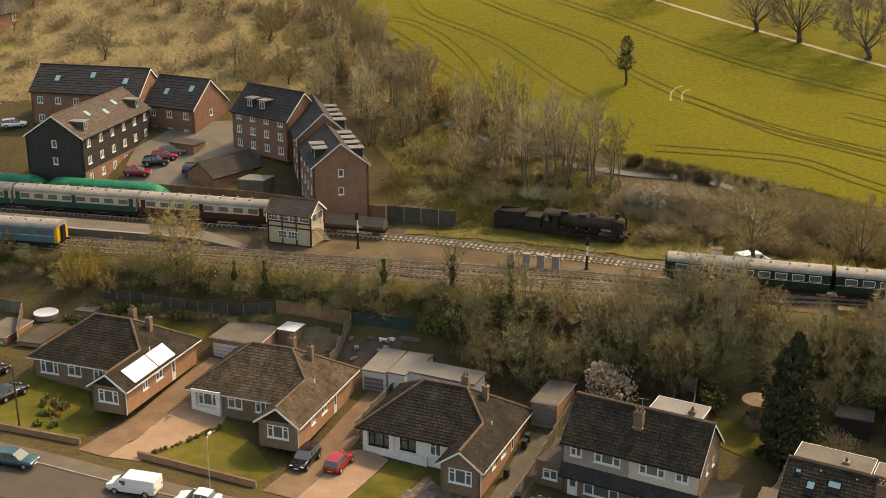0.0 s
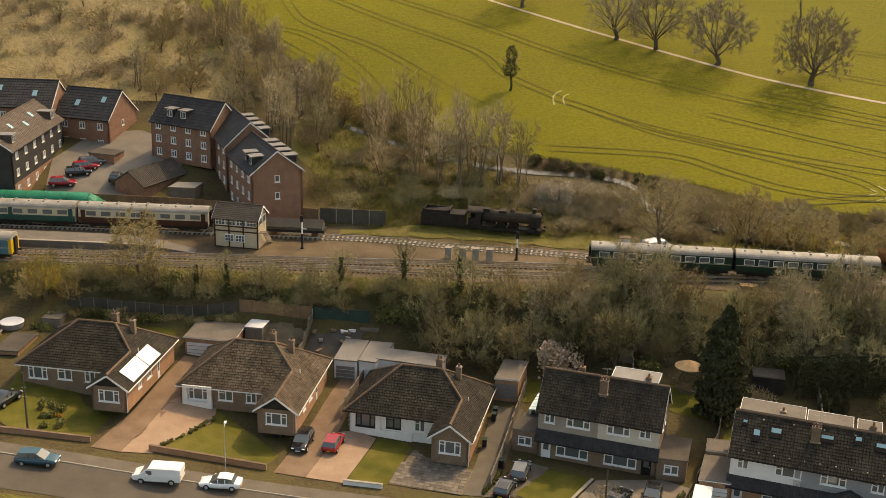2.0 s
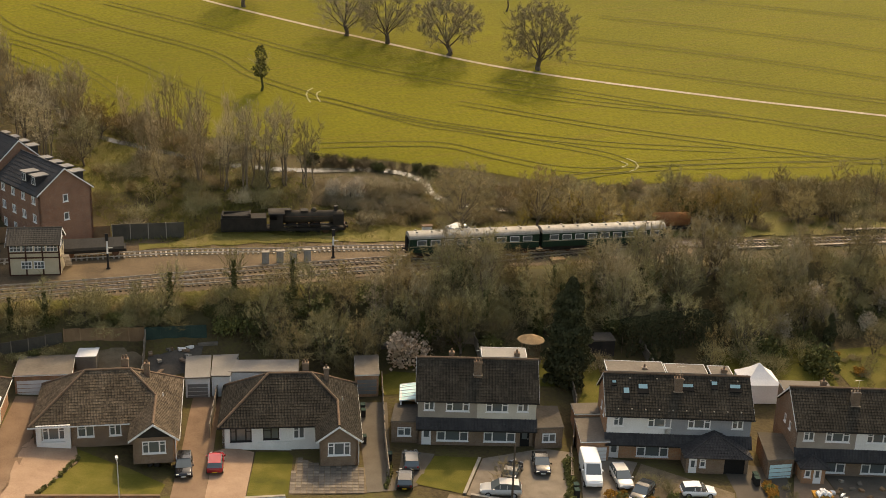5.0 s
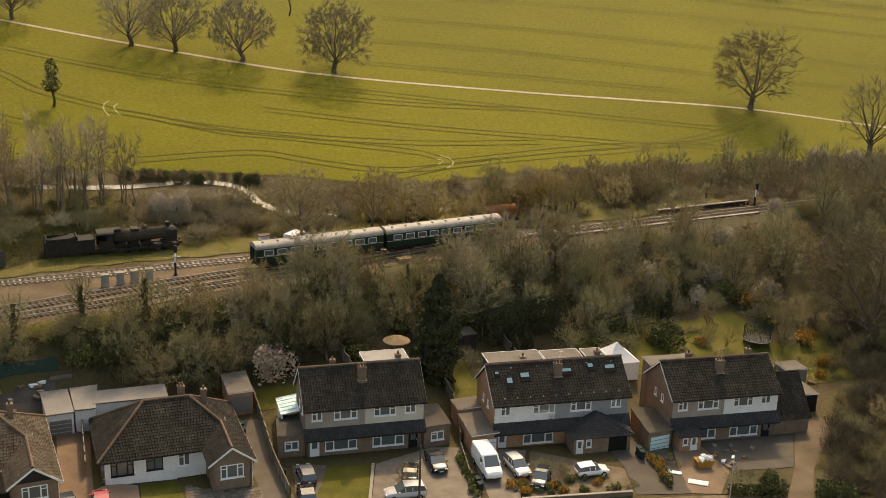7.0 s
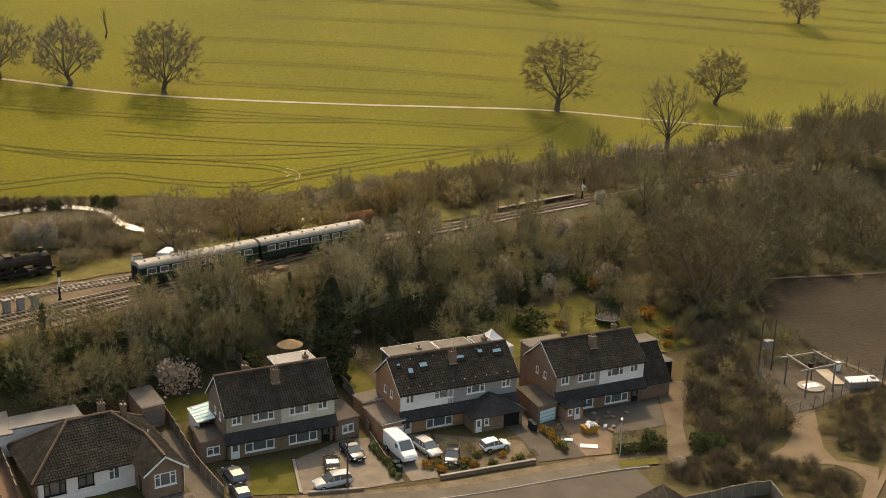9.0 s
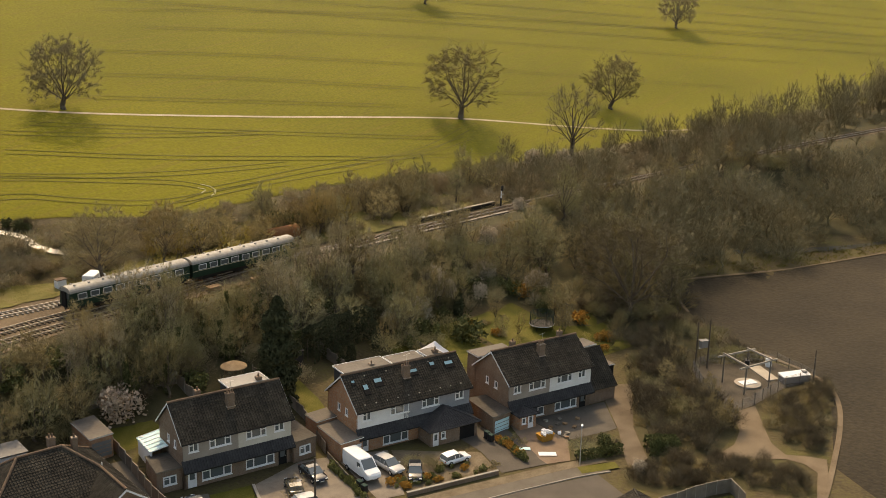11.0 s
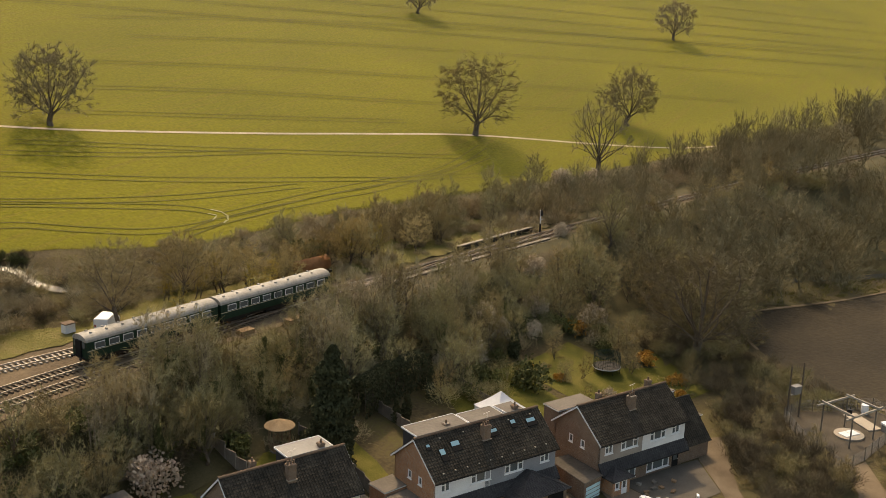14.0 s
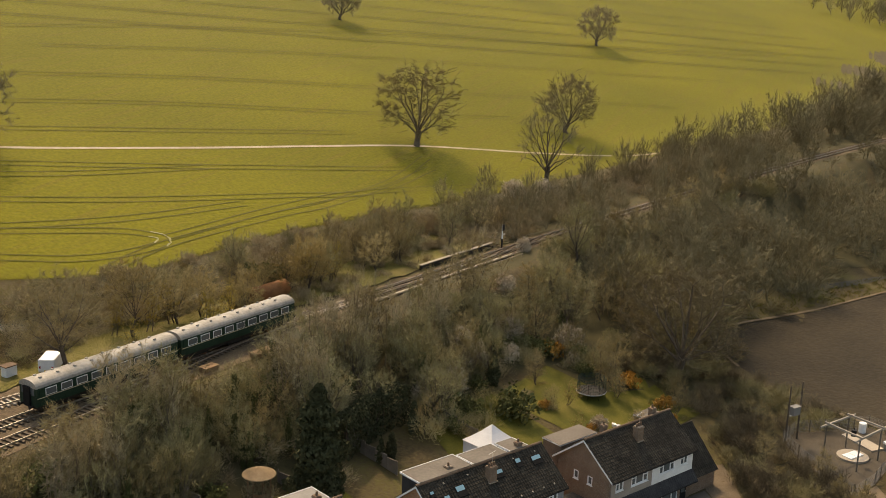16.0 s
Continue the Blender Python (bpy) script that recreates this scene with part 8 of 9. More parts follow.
block(-50.2, 196.9, 14.3, -26, 10.2, 9.3, 5.8, 9.8, "apt", "tiledark", "red brick apartment block with a plain gable end", 2, 3, (), 0, 2)
block(-53.6, 172.2, 12.0, 77.6, 22.5, 9.3, 7.9, 11.0, "slateclad", "tileapt", "long grey-clad apartment block with a brick base and brown roof", 3, 6, (2.5, 19.5), 0, 5, "apt")
block(-70.2, 199.7, 15.5, -12, 20, 9.0, 6.2, 9.8, "apt", "tiledark", "brick terrace with a dark tiled roof behind the flats", 2, 6, (), 0, 3)
block(-94, 238, 23.0, 66, 14, 8.5, 5.4, 8.6, "apt", "tiledark", "brick house at the edge of scrubland", 2, 3)
block(-88, 258, 27.0, 66, 12, 8.5, 5.4, 8.4, "apt", "tileapt", "brick house at the edge of scrubland", 2, 3)
block(-80, 274, 30.0, 66, 12, 8.5, 5.4, 8.4, "apt", "tileapt", "brick house at the edge of scrubland", 2, 3)
block(-92, 206, 16.0, 60, 12, 8.5, 5.4, 8.4, "apt", "tileapt", "brick house beside the parking yard", 2, 3)


def low_shed(x, y, z, a, W, D, eave, rise, wallmat, roofmat, label, name="garage_block", category="garage"):
    h = thing(name, pose(x, y, z, 0, 0, a), label, category)
    part("outer_wall", MB().box(0, 0, 0, W, D, eave), M[wallmat], h)
    for sx in (0.0, W):
        part("gable", MB().quad((sx, 0, eave), (sx, D, eave), (sx, D / 2, eave + rise)), M[wallmat], h)
    t = rise / (D / 2)
    roof = part("roof", MB().box(0.2, 0.2, eave - 0.1, W - 0.2, D - 0.2, eave - 0.04), M["oldwood"], h)
    roof_face(roof, [(-0.2, -0.3, eave - 0.3 * t + 0.1), (W + 0.2, -0.3, eave - 0.3 * t + 0.1), (W + 0.2, D / 2, eave + rise + 0.1), (-0.2, D / 2, eave + rise + 0.1)], roofmat)
    roof_face(roof, [(W + 0.2, D + 0.3, eave - 0.3 * t + 0.1), (-0.2, D + 0.3, eave - 0.3 * t + 0.1), (-0.2, D / 2, eave + rise + 0.1), (W + 0.2, D / 2, eave + rise + 0.1)], roofmat)
    ridge_caps(roof, (-0.2, D / 2, eave + rise + 0.14), (W + 0.2, D / 2, eave + rise + 0.14), roofmat, 0.1)
    return h


low_shed(-34.4, 172.2, 11.6, 51, 10, 6.0, 2.3, 1.9, "apt", "feltdark", "low brown-tiled garage block beside the car park")
flat_block("bin_store", [(-30.6, 171.2), (-26.6, 170.4), (-25.4, 173.2), (-29.2, 174.0)], 11.7, 2.2, "flat-roofed store behind the railway fence", "metalroof", "oldwood", "shed")
flat_block("cycle_store", [(-44.0, 186.6), (-39.8, 184.6), (-38.4, 187.6), (-42.6, 189.6)], 13.9, 1.9, "brick-walled bin store beside the flats", "feltdark", "apt", "shed")


# ---- garages, sheds and extensions behind the houses ----
flat_block("garage", [(-27.5, 131.3), (-21.5, 129.1), (-19.9, 134.4), (-25.7, 136.6)], 2.85, 2.5, "flat-roofed garage with white doors behind a bungalow", "felt", "brick", "garage", "upvc")
flat_block("lean_to", [(-19.9, 133.4), (-17.7, 132.6), (-16.7, 135.0), (-18.9, 135.8)], 3.0, 2.5, "pale lean-to canopy beside a garage", "upvc", "oldwood", "shed")
flat_block("garage", [(10.0, 117.4), (12.7, 116.4), (15.2, 121.7), (12.4, 122.6)], 1.4, 2.5, "brick garage with a grey door and flat felt roof", "felt", "brick", "garage", "metalroof")
flat_block("garage", [(-9.0, 125.0), (-6.3, 124.0), (-4.1, 130.0), (-6.9, 131.0)], 1.4, 2.7, "flat-roofed garage behind a bungalow", "metalroof", "white", "garage", "metalroof")
flat_block("rear_extension", [(-6.0, 124.2), (-4.0, 123.3), (-0.9, 128.8), (-3.8, 129.8)], 1.4, 2.74, "white flat-roofed rear extension", "metalroof", "white", "extension", "upvc")
flat_block("rear_extension", [(-3.6, 124.2), (3.7, 120.8), (5.1, 124.0), (-1.6, 127.0)], 1.4, 2.8, "long white flat-roofed rear extension", "metalroof", "white", "extension")
# no door here: the near-black sheet paints the shade of the open front
flat_block("garage", [(-50.6, 130.6), (-47.6, 129.8), (-46.0, 135.0), (-49.0, 135.9)], 2.6, 2.4, "flat-roofed garage, its open front painted as a dark sheet", "feltdark", "brick", "garage", "dark")
flat_block("garage", [(-55.6, 131.9), (-52.2, 131.0), (-50.6, 136.2), (-54.0, 137.2)], 2.9, 2.4, "flat-roofed brick garage beside a drive", "felt", "brick", "garage", "cream")
flat_block("garage", [(27.2, 93.8), (30.2, 92.5), (33.0, 97.8), (30.0, 98.9)], -0.6, 2.6, "flat-roofed side garage joined to a house", "felt", "brick", "garage", "upvc")
flat_block("side_extension", [(30.2, 99.2), (33.1, 98.0), (34.4, 100.5), (31.4, 101.7)], -0.5, 2.9, "flat-roofed side extension of a house", "felt", "brick", "extension")
flat_block("side_extension", [(24.2, 98.6), (27.2, 97.4), (29.6, 102.2), (26.8, 103.6)], -0.5, 2.7, "small flat-roofed side extension with a rooflight", "feltdark", "brickbrown", "extension", windows=1)
flat_block("side_extension", [(9.9, 107.4), (12.6, 106.0), (14.6, 109.8), (12.4, 111.2)], -0.5, 2.7, "dark-roofed side extension with a white window", "feltdark", "brickbrown", "extension", windows=1)
flat_block("garage", [(43.9, 81.3), (46.9, 80.3), (50.2, 85.0), (47.6, 86.8)], -0.7, 2.5, "old brick garage with a mossy felt roof and pale door", "feltdark", "brickbrown", "garage", "teal")
flat_block("rear_extension", [(51.8, 87.4), (56.7, 84.6), (58.0, 86.9), (53.1, 89.7)], -0.6, 6.8, "flat-roofed two-storey rear extension", "felt", "brickbrown", "extension")
# the near-black walls stand in for shade under the open carport
flat_block("carport", [(66.4, 76.0), (69.4, 74.2), (72.0, 79.2), (69.0, 80.9)], -0.6, 2.5, "flat-roofed carport beside a house, its open sides painted dark", "felt", "dark", "carport")
flat_block("garden_shed", [(-4.9, 132.4), (-2.6, 131.7), (-2.0, 133.8), (-4.3, 134.5)], 2.6, 2.3, "small grey timber garden shed", "oldwood", "oldwood", "shed")
flat_block("garden_shed", [(-1.4, 130.4), (1.4, 129.4), (2.2, 131.8), (-0.6, 132.8)], 1.4, 2.2, "brown timber garden shed", "wood", "wood", "shed")
flat_block("garden_shed", [(16.4, 124.6), (18.8, 123.6), (19.8, 125.8), (17.4, 126.8)], 1.9, 2.0, "pale-roofed garden shed under trees", "metalroof", "oldwood", "shed")
flat_block("garden_shed", [(41.6, 112.6), (45.0, 111.2), (46.0, 113.6), (42.6, 115.0)], 2.3, 2.4, "black timber garden shed with a felt roof", "feltdark", "black", "shed")
flat_block("garden_shed", [(72.6, 80.6), (75.4, 79.2), (76.6, 81.8), (73.8, 83.2)], -0.2, 2.2, "weathered garden shed behind a house", "felt", "oldwood", "shed")
flat_block("garden_shed", [(-45.8, 138.0), (-43.4, 137.4), (-42.8, 139.6), (-45.2, 140.2)], 4.0, 2.0, "grey timber garden shed below the railway", "oldwood", "oldwood", "shed")

# side extension roof of the last pair: a lower gabled bay
low_shed(59.3, 74.1, -0.7, -29.9, 4.6, 7.9, 2.4, 4.1, "brickbrown", "tile", "lower tiled side wing of a brick house", "side_wing", "house")


def hipped_porch(x, y, z, a, W, D, eave, rise, wallmat, label):
    h = thing("garage_porch", pose(x, y, z, 0, 0, a), label, "porch")
    f = part("front_wall", wall(W, eave, 0.22, [(0.3, 0, 1.2, 2.05), (1.5, 1.0, 2.2, 2.0), (W - 2.7, 0, W - 0.4, 2.1)] if W > 4 else [(0.3, 1.0, 1.0, 1.9), (1.3, 0, 2.2, 2.05)]), M[wallmat], h)
    if W > 4:
        door(h, 0.3, 0, 1.2, 2.05, f.matrix_basis)
        window(h, 1.5, 1.0, 2.2, 2.0, f.matrix_basis, 1)
        part("garage_door", MB().box(W - 2.7, 0.05, 0, W - 0.4, 0.1, 2.1), M["dark"], h)
    else:
        window(h, 0.3, 1.0, 1.0, 1.9, f.matrix_basis, 1)
        door(h, 1.3, 0, 2.2, 2.05, f.matrix_basis)
    for sx in (0, W - 0.22):
        part("side_wall", MB().box(sx, 0.22, 0, sx + 0.22, D, eave), M[wallmat], h)
    o = 0.35
    P, Q = (W / 2, D * 0.55, eave + rise), (W / 2, D + 0.3, eave + rise)
    roof = part("roof", MB().box(0.05, 0.05, eave - 0.06, W - 0.05, D, eave), M["black"], h)
    roof_face(roof, [(-o, -o, eave), (W + o, -o, eave), P], "tiledark")
    roof_face(roof, [(W + o, -o, eave), (W + o, D, eave), Q, P], "tiledark")
    roof_face(roof, [(-o, D, eave), (-o, -o, eave), P, Q], "tiledark")
    for q in ((-o, -o, eave), (W + o, -o, eave)):
        ridge_caps(roof, Vector(q) + Vector((0, 0, 0.05)), Vector(P) + Vector((0, 0, 0.05)), "tiledark", 0.1)
    return h


hipped_porch(36.5, 86.4, -0.7, -29.7, 7.0, 3.8, 2.3, 1.9, "brickbrown", "hipped porch and garage with a dark slate roof")
hipped_porch(46.7, 78.8, -0.7, -29.9, 2.6, 2.2, 2.2, 0.9, "brick", "small brick porch with a dark hipped roof")


# ---- fences and walls ----
def fence(points, h, mat_, label, post="kerb", step=1.83, z_off=0.0, name="fence"):
    t = thing(name, pose(points[0][0], points[0][1], ground_z(*points[0])), label, "fence")
    z0 = ground_z(*points[0])
    ox, oy = points[0]
    for (xa, ya), (xb, yb) in zip(points, points[1:]):
        L = math.hypot(xb - xa, yb - ya)
        n = max(1, round(L / step))
        for k in range(n):
            ax, ay = xa + (xb - xa) * k / n, ya + (yb - ya) * k / n
            bx, by = xa + (xb - xa) * (k + 1) / n, ya + (yb - ya) * (k + 1) / n
            za, zb = ground_z(ax, ay) - z0 + z_off, ground_z(bx, by) - z0 + z_off
            ux, uy = (bx - ax) / (L / n), (by - ay) / (L / n)
            nx, ny = -uy * 0.03, ux * 0.03
            zm = (za + zb) / 2
            part("fence_panel", MB().hexa([(ax - ox - nx, ay - oy - ny), (bx - ox - nx, by - oy - ny), (bx - ox + nx, by - oy + ny), (ax - ox + nx, ay - oy + ny)], zm - 0.25, zm + h - 0.08).hexa([(ax - ox - nx * 2, ay - oy - ny * 2), (bx - ox - nx * 2, by - oy - ny * 2), (bx - ox + nx * 2, by - oy + ny * 2), (ax - ox + nx * 2, ay - oy + ny * 2)], zm + h - 0.08, zm + h - 0.03), M[mat_], t)
            part("fence_post", MB().hexa([(ax - ox + sx * 0.055, ay - oy + sy * 0.055) for sx, sy in ((-1, -1), (1, -1), (1, 1), (-1, 1))], za - 0.3, za + h + 0.04), M[post], t)
    return t


fence([(-46, 172.6), (-38.2, 170.8), (-27.8, 168.2), (-17.5, 165.0), (-8.0, 161.9)], 2.3, "wood", "brown timber fence along the railway yard", "wood", 2.4)
fence([(-7.8, 161.8), (2.0, 159.2)], 2.5, "darkfence", "dark weathered panelled fence with concrete posts beside the line", "kerb", 2.4)
fence([(-20.4, 137.2), (-11.0, 134.8)], 1.9, "wood", "warm brown timber garden fence below the bank", "wood")
fence([(-11.0, 134.6), (-13.2, 129.2)], 1.8, "oldwood", "grey timber garden fence", "kerb")
fence([(-11.0, 134.8), (-3.6, 132.9)], 1.9, "greenwood", "dark green garden fence below the bank", "greenwood")
fence([(-43.0, 141.2), (-28.6, 137.8), (-20.6, 137.2)], 1.6, "darkfence", "dark weathered fence below the railway bank", "oldwood")
fence([(-4.6, 125.6), (-9.2, 115.8)], 1.7, "oldwood", "grey timber fence beside a drive", "oldwood")
fence([(14.4, 118.9), (9.2, 107.6), (5.6, 99.4)], 1.7, "oldwood", "grey timber fence between two gardens", "kerb")
fence([(27.0, 114.6), (28.4, 119.8), (22.8, 123.0)], 1.8, "oldwood", "weathered timber fence round a back garden", "kerb")
fence([(37.8, 114.6), (36.0, 108.4), (33.4, 103.4), (28.2, 96.6)], 1.6, "oldwood", "weathered timber fence between two gardens", "oldwood")
fence([(27.4, 95.8), (23.6, 90.4)], 0.9, "oldwood", "low timber fence beside a hedge", "oldwood")
fence([(-60.0, 141.4), (-52.8, 139.2), (-50.8, 131.2)], 1.8, "oldwood", "grey timber garden fence", "oldwood")
fence([(58.2, 96.2), (61.6, 104.0), (66.2, 110.4)], 1.6, "oldwood", "old timber fence between back gardens", "oldwood")
fence([(47.0, 104.6), (50.0, 112.4)], 1.6, "oldwood", "old timber fence between back gardens", "oldwood")


def garden_wall(points, h, label, matname="brick"):
    t = thing("garden_wall", pose(points[0][0], points[0][1], ground_z(*points[0])), label, "wall")
    ox, oy, z0 = points[0][0], points[0][1], ground_z(*points[0])
    for (xa, ya), (xb, yb) in zip(points, points[1:]):
        L = math.hypot(xb - xa, yb - ya)
        nx, ny = -(yb - ya) / L * 0.13, (xb - xa) / L * 0.13
        za, zb = ground_z(xa, ya) - z0, ground_z(xb, yb) - z0
        for nm, k, lo, hi, mm in (("brickwork", 1.0, -0.3, h, matname), ("coping", 1.3, h, h + 0.07, "kerb" if matname != "brick" else "ridge")):
            part(nm, MB().hexa([(xa - ox - nx * k, ya - oy - ny * k), (xb - ox - nx * k, yb - oy - ny * k), (xb - ox + nx * k, yb - oy + ny * k), (xa - ox + nx * k, ya - oy + ny * k)], [za + lo, zb + lo, zb + lo, za + lo], [za + hi, zb + hi, zb + hi, za + hi]), M[mm], t)
    return t


garden_wall([(-62, 114.8), (-46.1, 111.4), (-37.2, 109.8)], 0.6, "low red brick garden wall beside the pavement")
garden_wall([(-30.9, 108.3), (-26.1, 106.9), (-18.3, 104.6)], 0.65, "low brick garden wall beside the pavement")
garden_wall([(-10.2, 101.7), (-6.1, 100.6)], 0.5, "low white-topped garden wall beside the pavement", "white")
garden_wall([(24.0, 82.8), (34.4, 76.1)], 0.5, "low brick planter wall beside the pavement", "brickbrown")
garden_wall([(11.6, 93.3), (17.2, 99.4)], 0.25, "low timber edging of a lawn", "oldwood")
garden_wall([(12.0, 92.6), (16.6, 88.2)], 0.4, "low brick wall beside the pavement", "brickbrown")


# ---- vehicles ----
PAINT = {n: paint(n + "_car_paint", c, r) for n, c, r in (("black", (0.012, 0.013, 0.015), 0.15), ("red", (0.28, 0.015, 0.02), 0.2), ("silver", (0.42, 0.41, 0.39), 0.3), ("white", (0.72, 0.72, 0.7), 0.25), ("grey", (0.09, 0.095, 0.10), 0.2), ("teal", (0.02, 0.07, 0.09), 0.2))}


def car(x, y, heading, colour, label, L=4.3, W=1.78, H=1.5, shape="hatch", z=None, name="car"):
    """A car along +x: a lofted body, glasshouse, wheels and lamps."""
    zz = ground_z(x, y) + 0.08 if z is None else z
    t = thing(name, pose(x, y, zz, 0, 0, heading), label, "van" if shape == "van" else "car", "parked vehicles")
    hw = W / 2
    if shape == "van":
        prof = [(-0.5, 0.3, 0.93, 0.95), (-0.485, 0.2, 0.98, 1.0), (0.14, 0.2, 1.0, 1.0), (0.33, 0.2, 0.62, 0.99), (0.46, 0.22, 0.52, 0.95), (0.5, 0.3, 0.42, 0.86)]
    else:
        prof = [(-0.5, 0.36, 0.58, 0.86), (-0.47, 0.24, 0.64, 0.96), (-0.3, 0.2, 0.64, 1.0), (0.16, 0.2, 0.62, 1.0), (0.36, 0.2, 0.57, 0.98), (0.46, 0.24, 0.5, 0.92), (0.5, 0.34, 0.44, 0.8)]
    rings = []
    for fx, lo, hi, k in prof:
        xx = fx * L
        b = hw * k
        rings.append([(xx, -b * 0.94, lo * H), (xx, -b, (lo * 0.6 + hi * 0.4) * H), (xx, -b * 0.95, hi * H * 0.97), (xx, -b * 0.8, hi * H), (xx, b * 0.8, hi * H), (xx, b * 0.95, hi * H * 0.97), (xx, b, (lo * 0.6 + hi * 0.4) * H), (xx, b * 0.94, lo * H)])
    part("body", MB().loft(rings), PAINT[colour], t, "", True if shape != "van" else False)
    if shape == "van":
        part("windscreen", MB().hexa([(L * 0.165, -hw * 0.74), (L * 0.325, -hw * 0.84), (L * 0.325, hw * 0.84), (L * 0.165, hw * 0.74)], [H * 0.92, H * 0.6, H * 0.6, H * 0.92], [H * 0.965, H * 0.645, H * 0.645, H * 0.965]), M["glass"], t)
        for s in (-1, 1):
            part("side_window", MB().box(L * 0.08, s * hw * 0.985 - 0.015, H * 0.6, L * 0.2, s * hw * 0.985 + 0.015, H * 0.84), M["glass"], t)
    else:
        rear = -0.485 if shape in ("hatch", "suv") else -0.36
        cab = [(rear, 0.63, 0.8), (rear + 0.07, 0.93, 0.78), (-0.12, 1.0, 0.79), (0.04, 0.985, 0.78), (0.24, 0.62, 0.82)]
        gl = []
        for fx, hi, k in cab:
            gl.append([(fx * L, -hw * 0.93, 0.6 * H), (fx * L, -hw * k * (1 if hi > 0.8 else 1.1), hi * H * 0.985), (fx * L, hw * k * (1 if hi > 0.8 else 1.1), hi * H * 0.985), (fx * L, hw * 0.93, 0.6 * H)])
        part("glasshouse", MB().loft(gl), M["glass"], t, "dark tinted windows")
        part("roof_panel", MB().loft([[(fx * L, -hw * 0.74, hi * H - 0.02), (fx * L, -hw * 0.74, hi * H + 0.012), (fx * L, hw * 0.74, hi * H + 0.012), (fx * L, hw * 0.74, hi * H - 0.02)] for fx, hi in ((rear + 0.06, 0.92), (-0.12, 1.0), (0.045, 0.985))]), PAINT[colour], t)
        for fx in (-0.14, 0.03):
            for s in (-1, 1):
                part("pillar", MB().box(fx * L - 0.05, s * hw * 0.88 - 0.03, 0.6 * H, fx * L + 0.05, s * hw * 0.88 + 0.03, 0.9 * H), PAINT[colour], t)
    r = 0.33 if shape != "van" else 0.36
    for fx in (-0.31, 0.31):
        for s in (-1, 1):
            w = part("wheel", MB().tube((fx * L, s * (hw - 0.19), r), (fx * L, s * (hw + 0.01), r), r, r, 14, True), M["tyre"], t)
            part("rim", MB().tube((fx * L, s * (hw + 0.005), r), (fx * L, s * (hw + 0.022), r), r * 0.62, r * 0.55, 10, True), M["steel"], w)
    for s in (-1, 1):
        part("headlight", MB().box(L * 0.455, s * hw * 0.66 - 0.16, H * 0.40, L * 0.495, s * hw * 0.66 + 0.16, H * 0.48), M["upvc"], t)
        part("tail_light", MB().box(-L * 0.503, s * hw * 0.74 - 0.09, H * 0.45, -L * 0.485, s * hw * 0.74 + 0.09, H * 0.58), PAINT["red"], t)
        part("mirror", MB().box(L * 0.16, s * (hw + 0.08) - 0.09, H * 0.6, L * 0.2, s * (hw + 0.08) + 0.09, H * 0.68), PAINT[colour], t)
    for fx in (0.502, -0.503):
        part("plate", MB().box(fx * L - 0.008, -0.26, H * 0.27, fx * L + 0.008, 0.26, H * 0.34), M["upvc" if fx > 0 else "yellow"], t)
    return t


car(-14.0, 110.2, -109, "black", "black hatchback parked on a brick drive", 4.5, 1.85, 1.65, "suv")
car(-10.5, 110.0, 68, "red", "red hatchback parked on a paved forecourt", 4.2, 1.8, 1.6, "suv")
car(9.6, 101.8, 64, "grey", "dark grey hatchback parked before a house", 4.2)
car(7.0, 98.3, 60, "black", "black hatchback with a pale roof parked by the pavement", 4.0)
car(15.2, 91.7, 150, "silver", "silver people carrier parked beside the pavement", 4.5, 1.82, 1.65, "suv")
car(22.4, 94.6, -118, "black", "black saloon parked on a forecourt", 4.6, 1.85, 1.45, "saloon")
car(18.5, 94.6, 45, "black", "black coupe half hidden by a bare tree", 4.4, 1.82, 1.4, "saloon")
car(25.9, 90.0, -118, "white", "silver-white panel van parked on a forecourt", 6.0, 2.0, 2.5, "van", name="van")
car(28.6, 87.9, -112, "silver", "silver estate parked on gravel", 4.5, 1.82, 1.55, "suv")
car(28.6, 84.3, -150, "black", "black hatchback parked behind shrubs", 4.0)
car(34.4, 81.9, -28, "white", "small white hatchback with a dark waistline", 3.8, 1.7, 1.42)
car(-42.0, 104.6, -14, "teal", "dark teal estate parked on the street", 4.5)
car(-29.6, 101.6, 166, "white", "white panel van parked on the street", 5.2, 1.95, 1.95, "van", name="van")
car(-23.2, 100.6, 166, "white", "white saloon parked on the street", 4.4, 1.8, 1.42, "saloon")
car(-47.4, 118.6, 60, "black", "black hatchback parked on a drive", 4.2)
car(-51.0, 123.4, 64, "black", "black hatchback parked beside a bungalow", 4.2)
for x, y, c, hd in ((-47.4, 178.6, "red", 0), (-45.2, 181.6, "black", 10), (-44.2, 183.4, "red", 15), (-43.4, 185.0, "grey", 15), (-73.0, 198.0, "white", 20), (-36.8, 177.2, "grey", 80), (-39.0, 178.8, "black", 80)):
    car(x, y, hd, c, c + " car parked beside the flats", 4.2)
car(40.2, 144.6, 20, "white", "white van parked in grass beside the line", 4.6, 1.9, 1.95, "van", name="van")


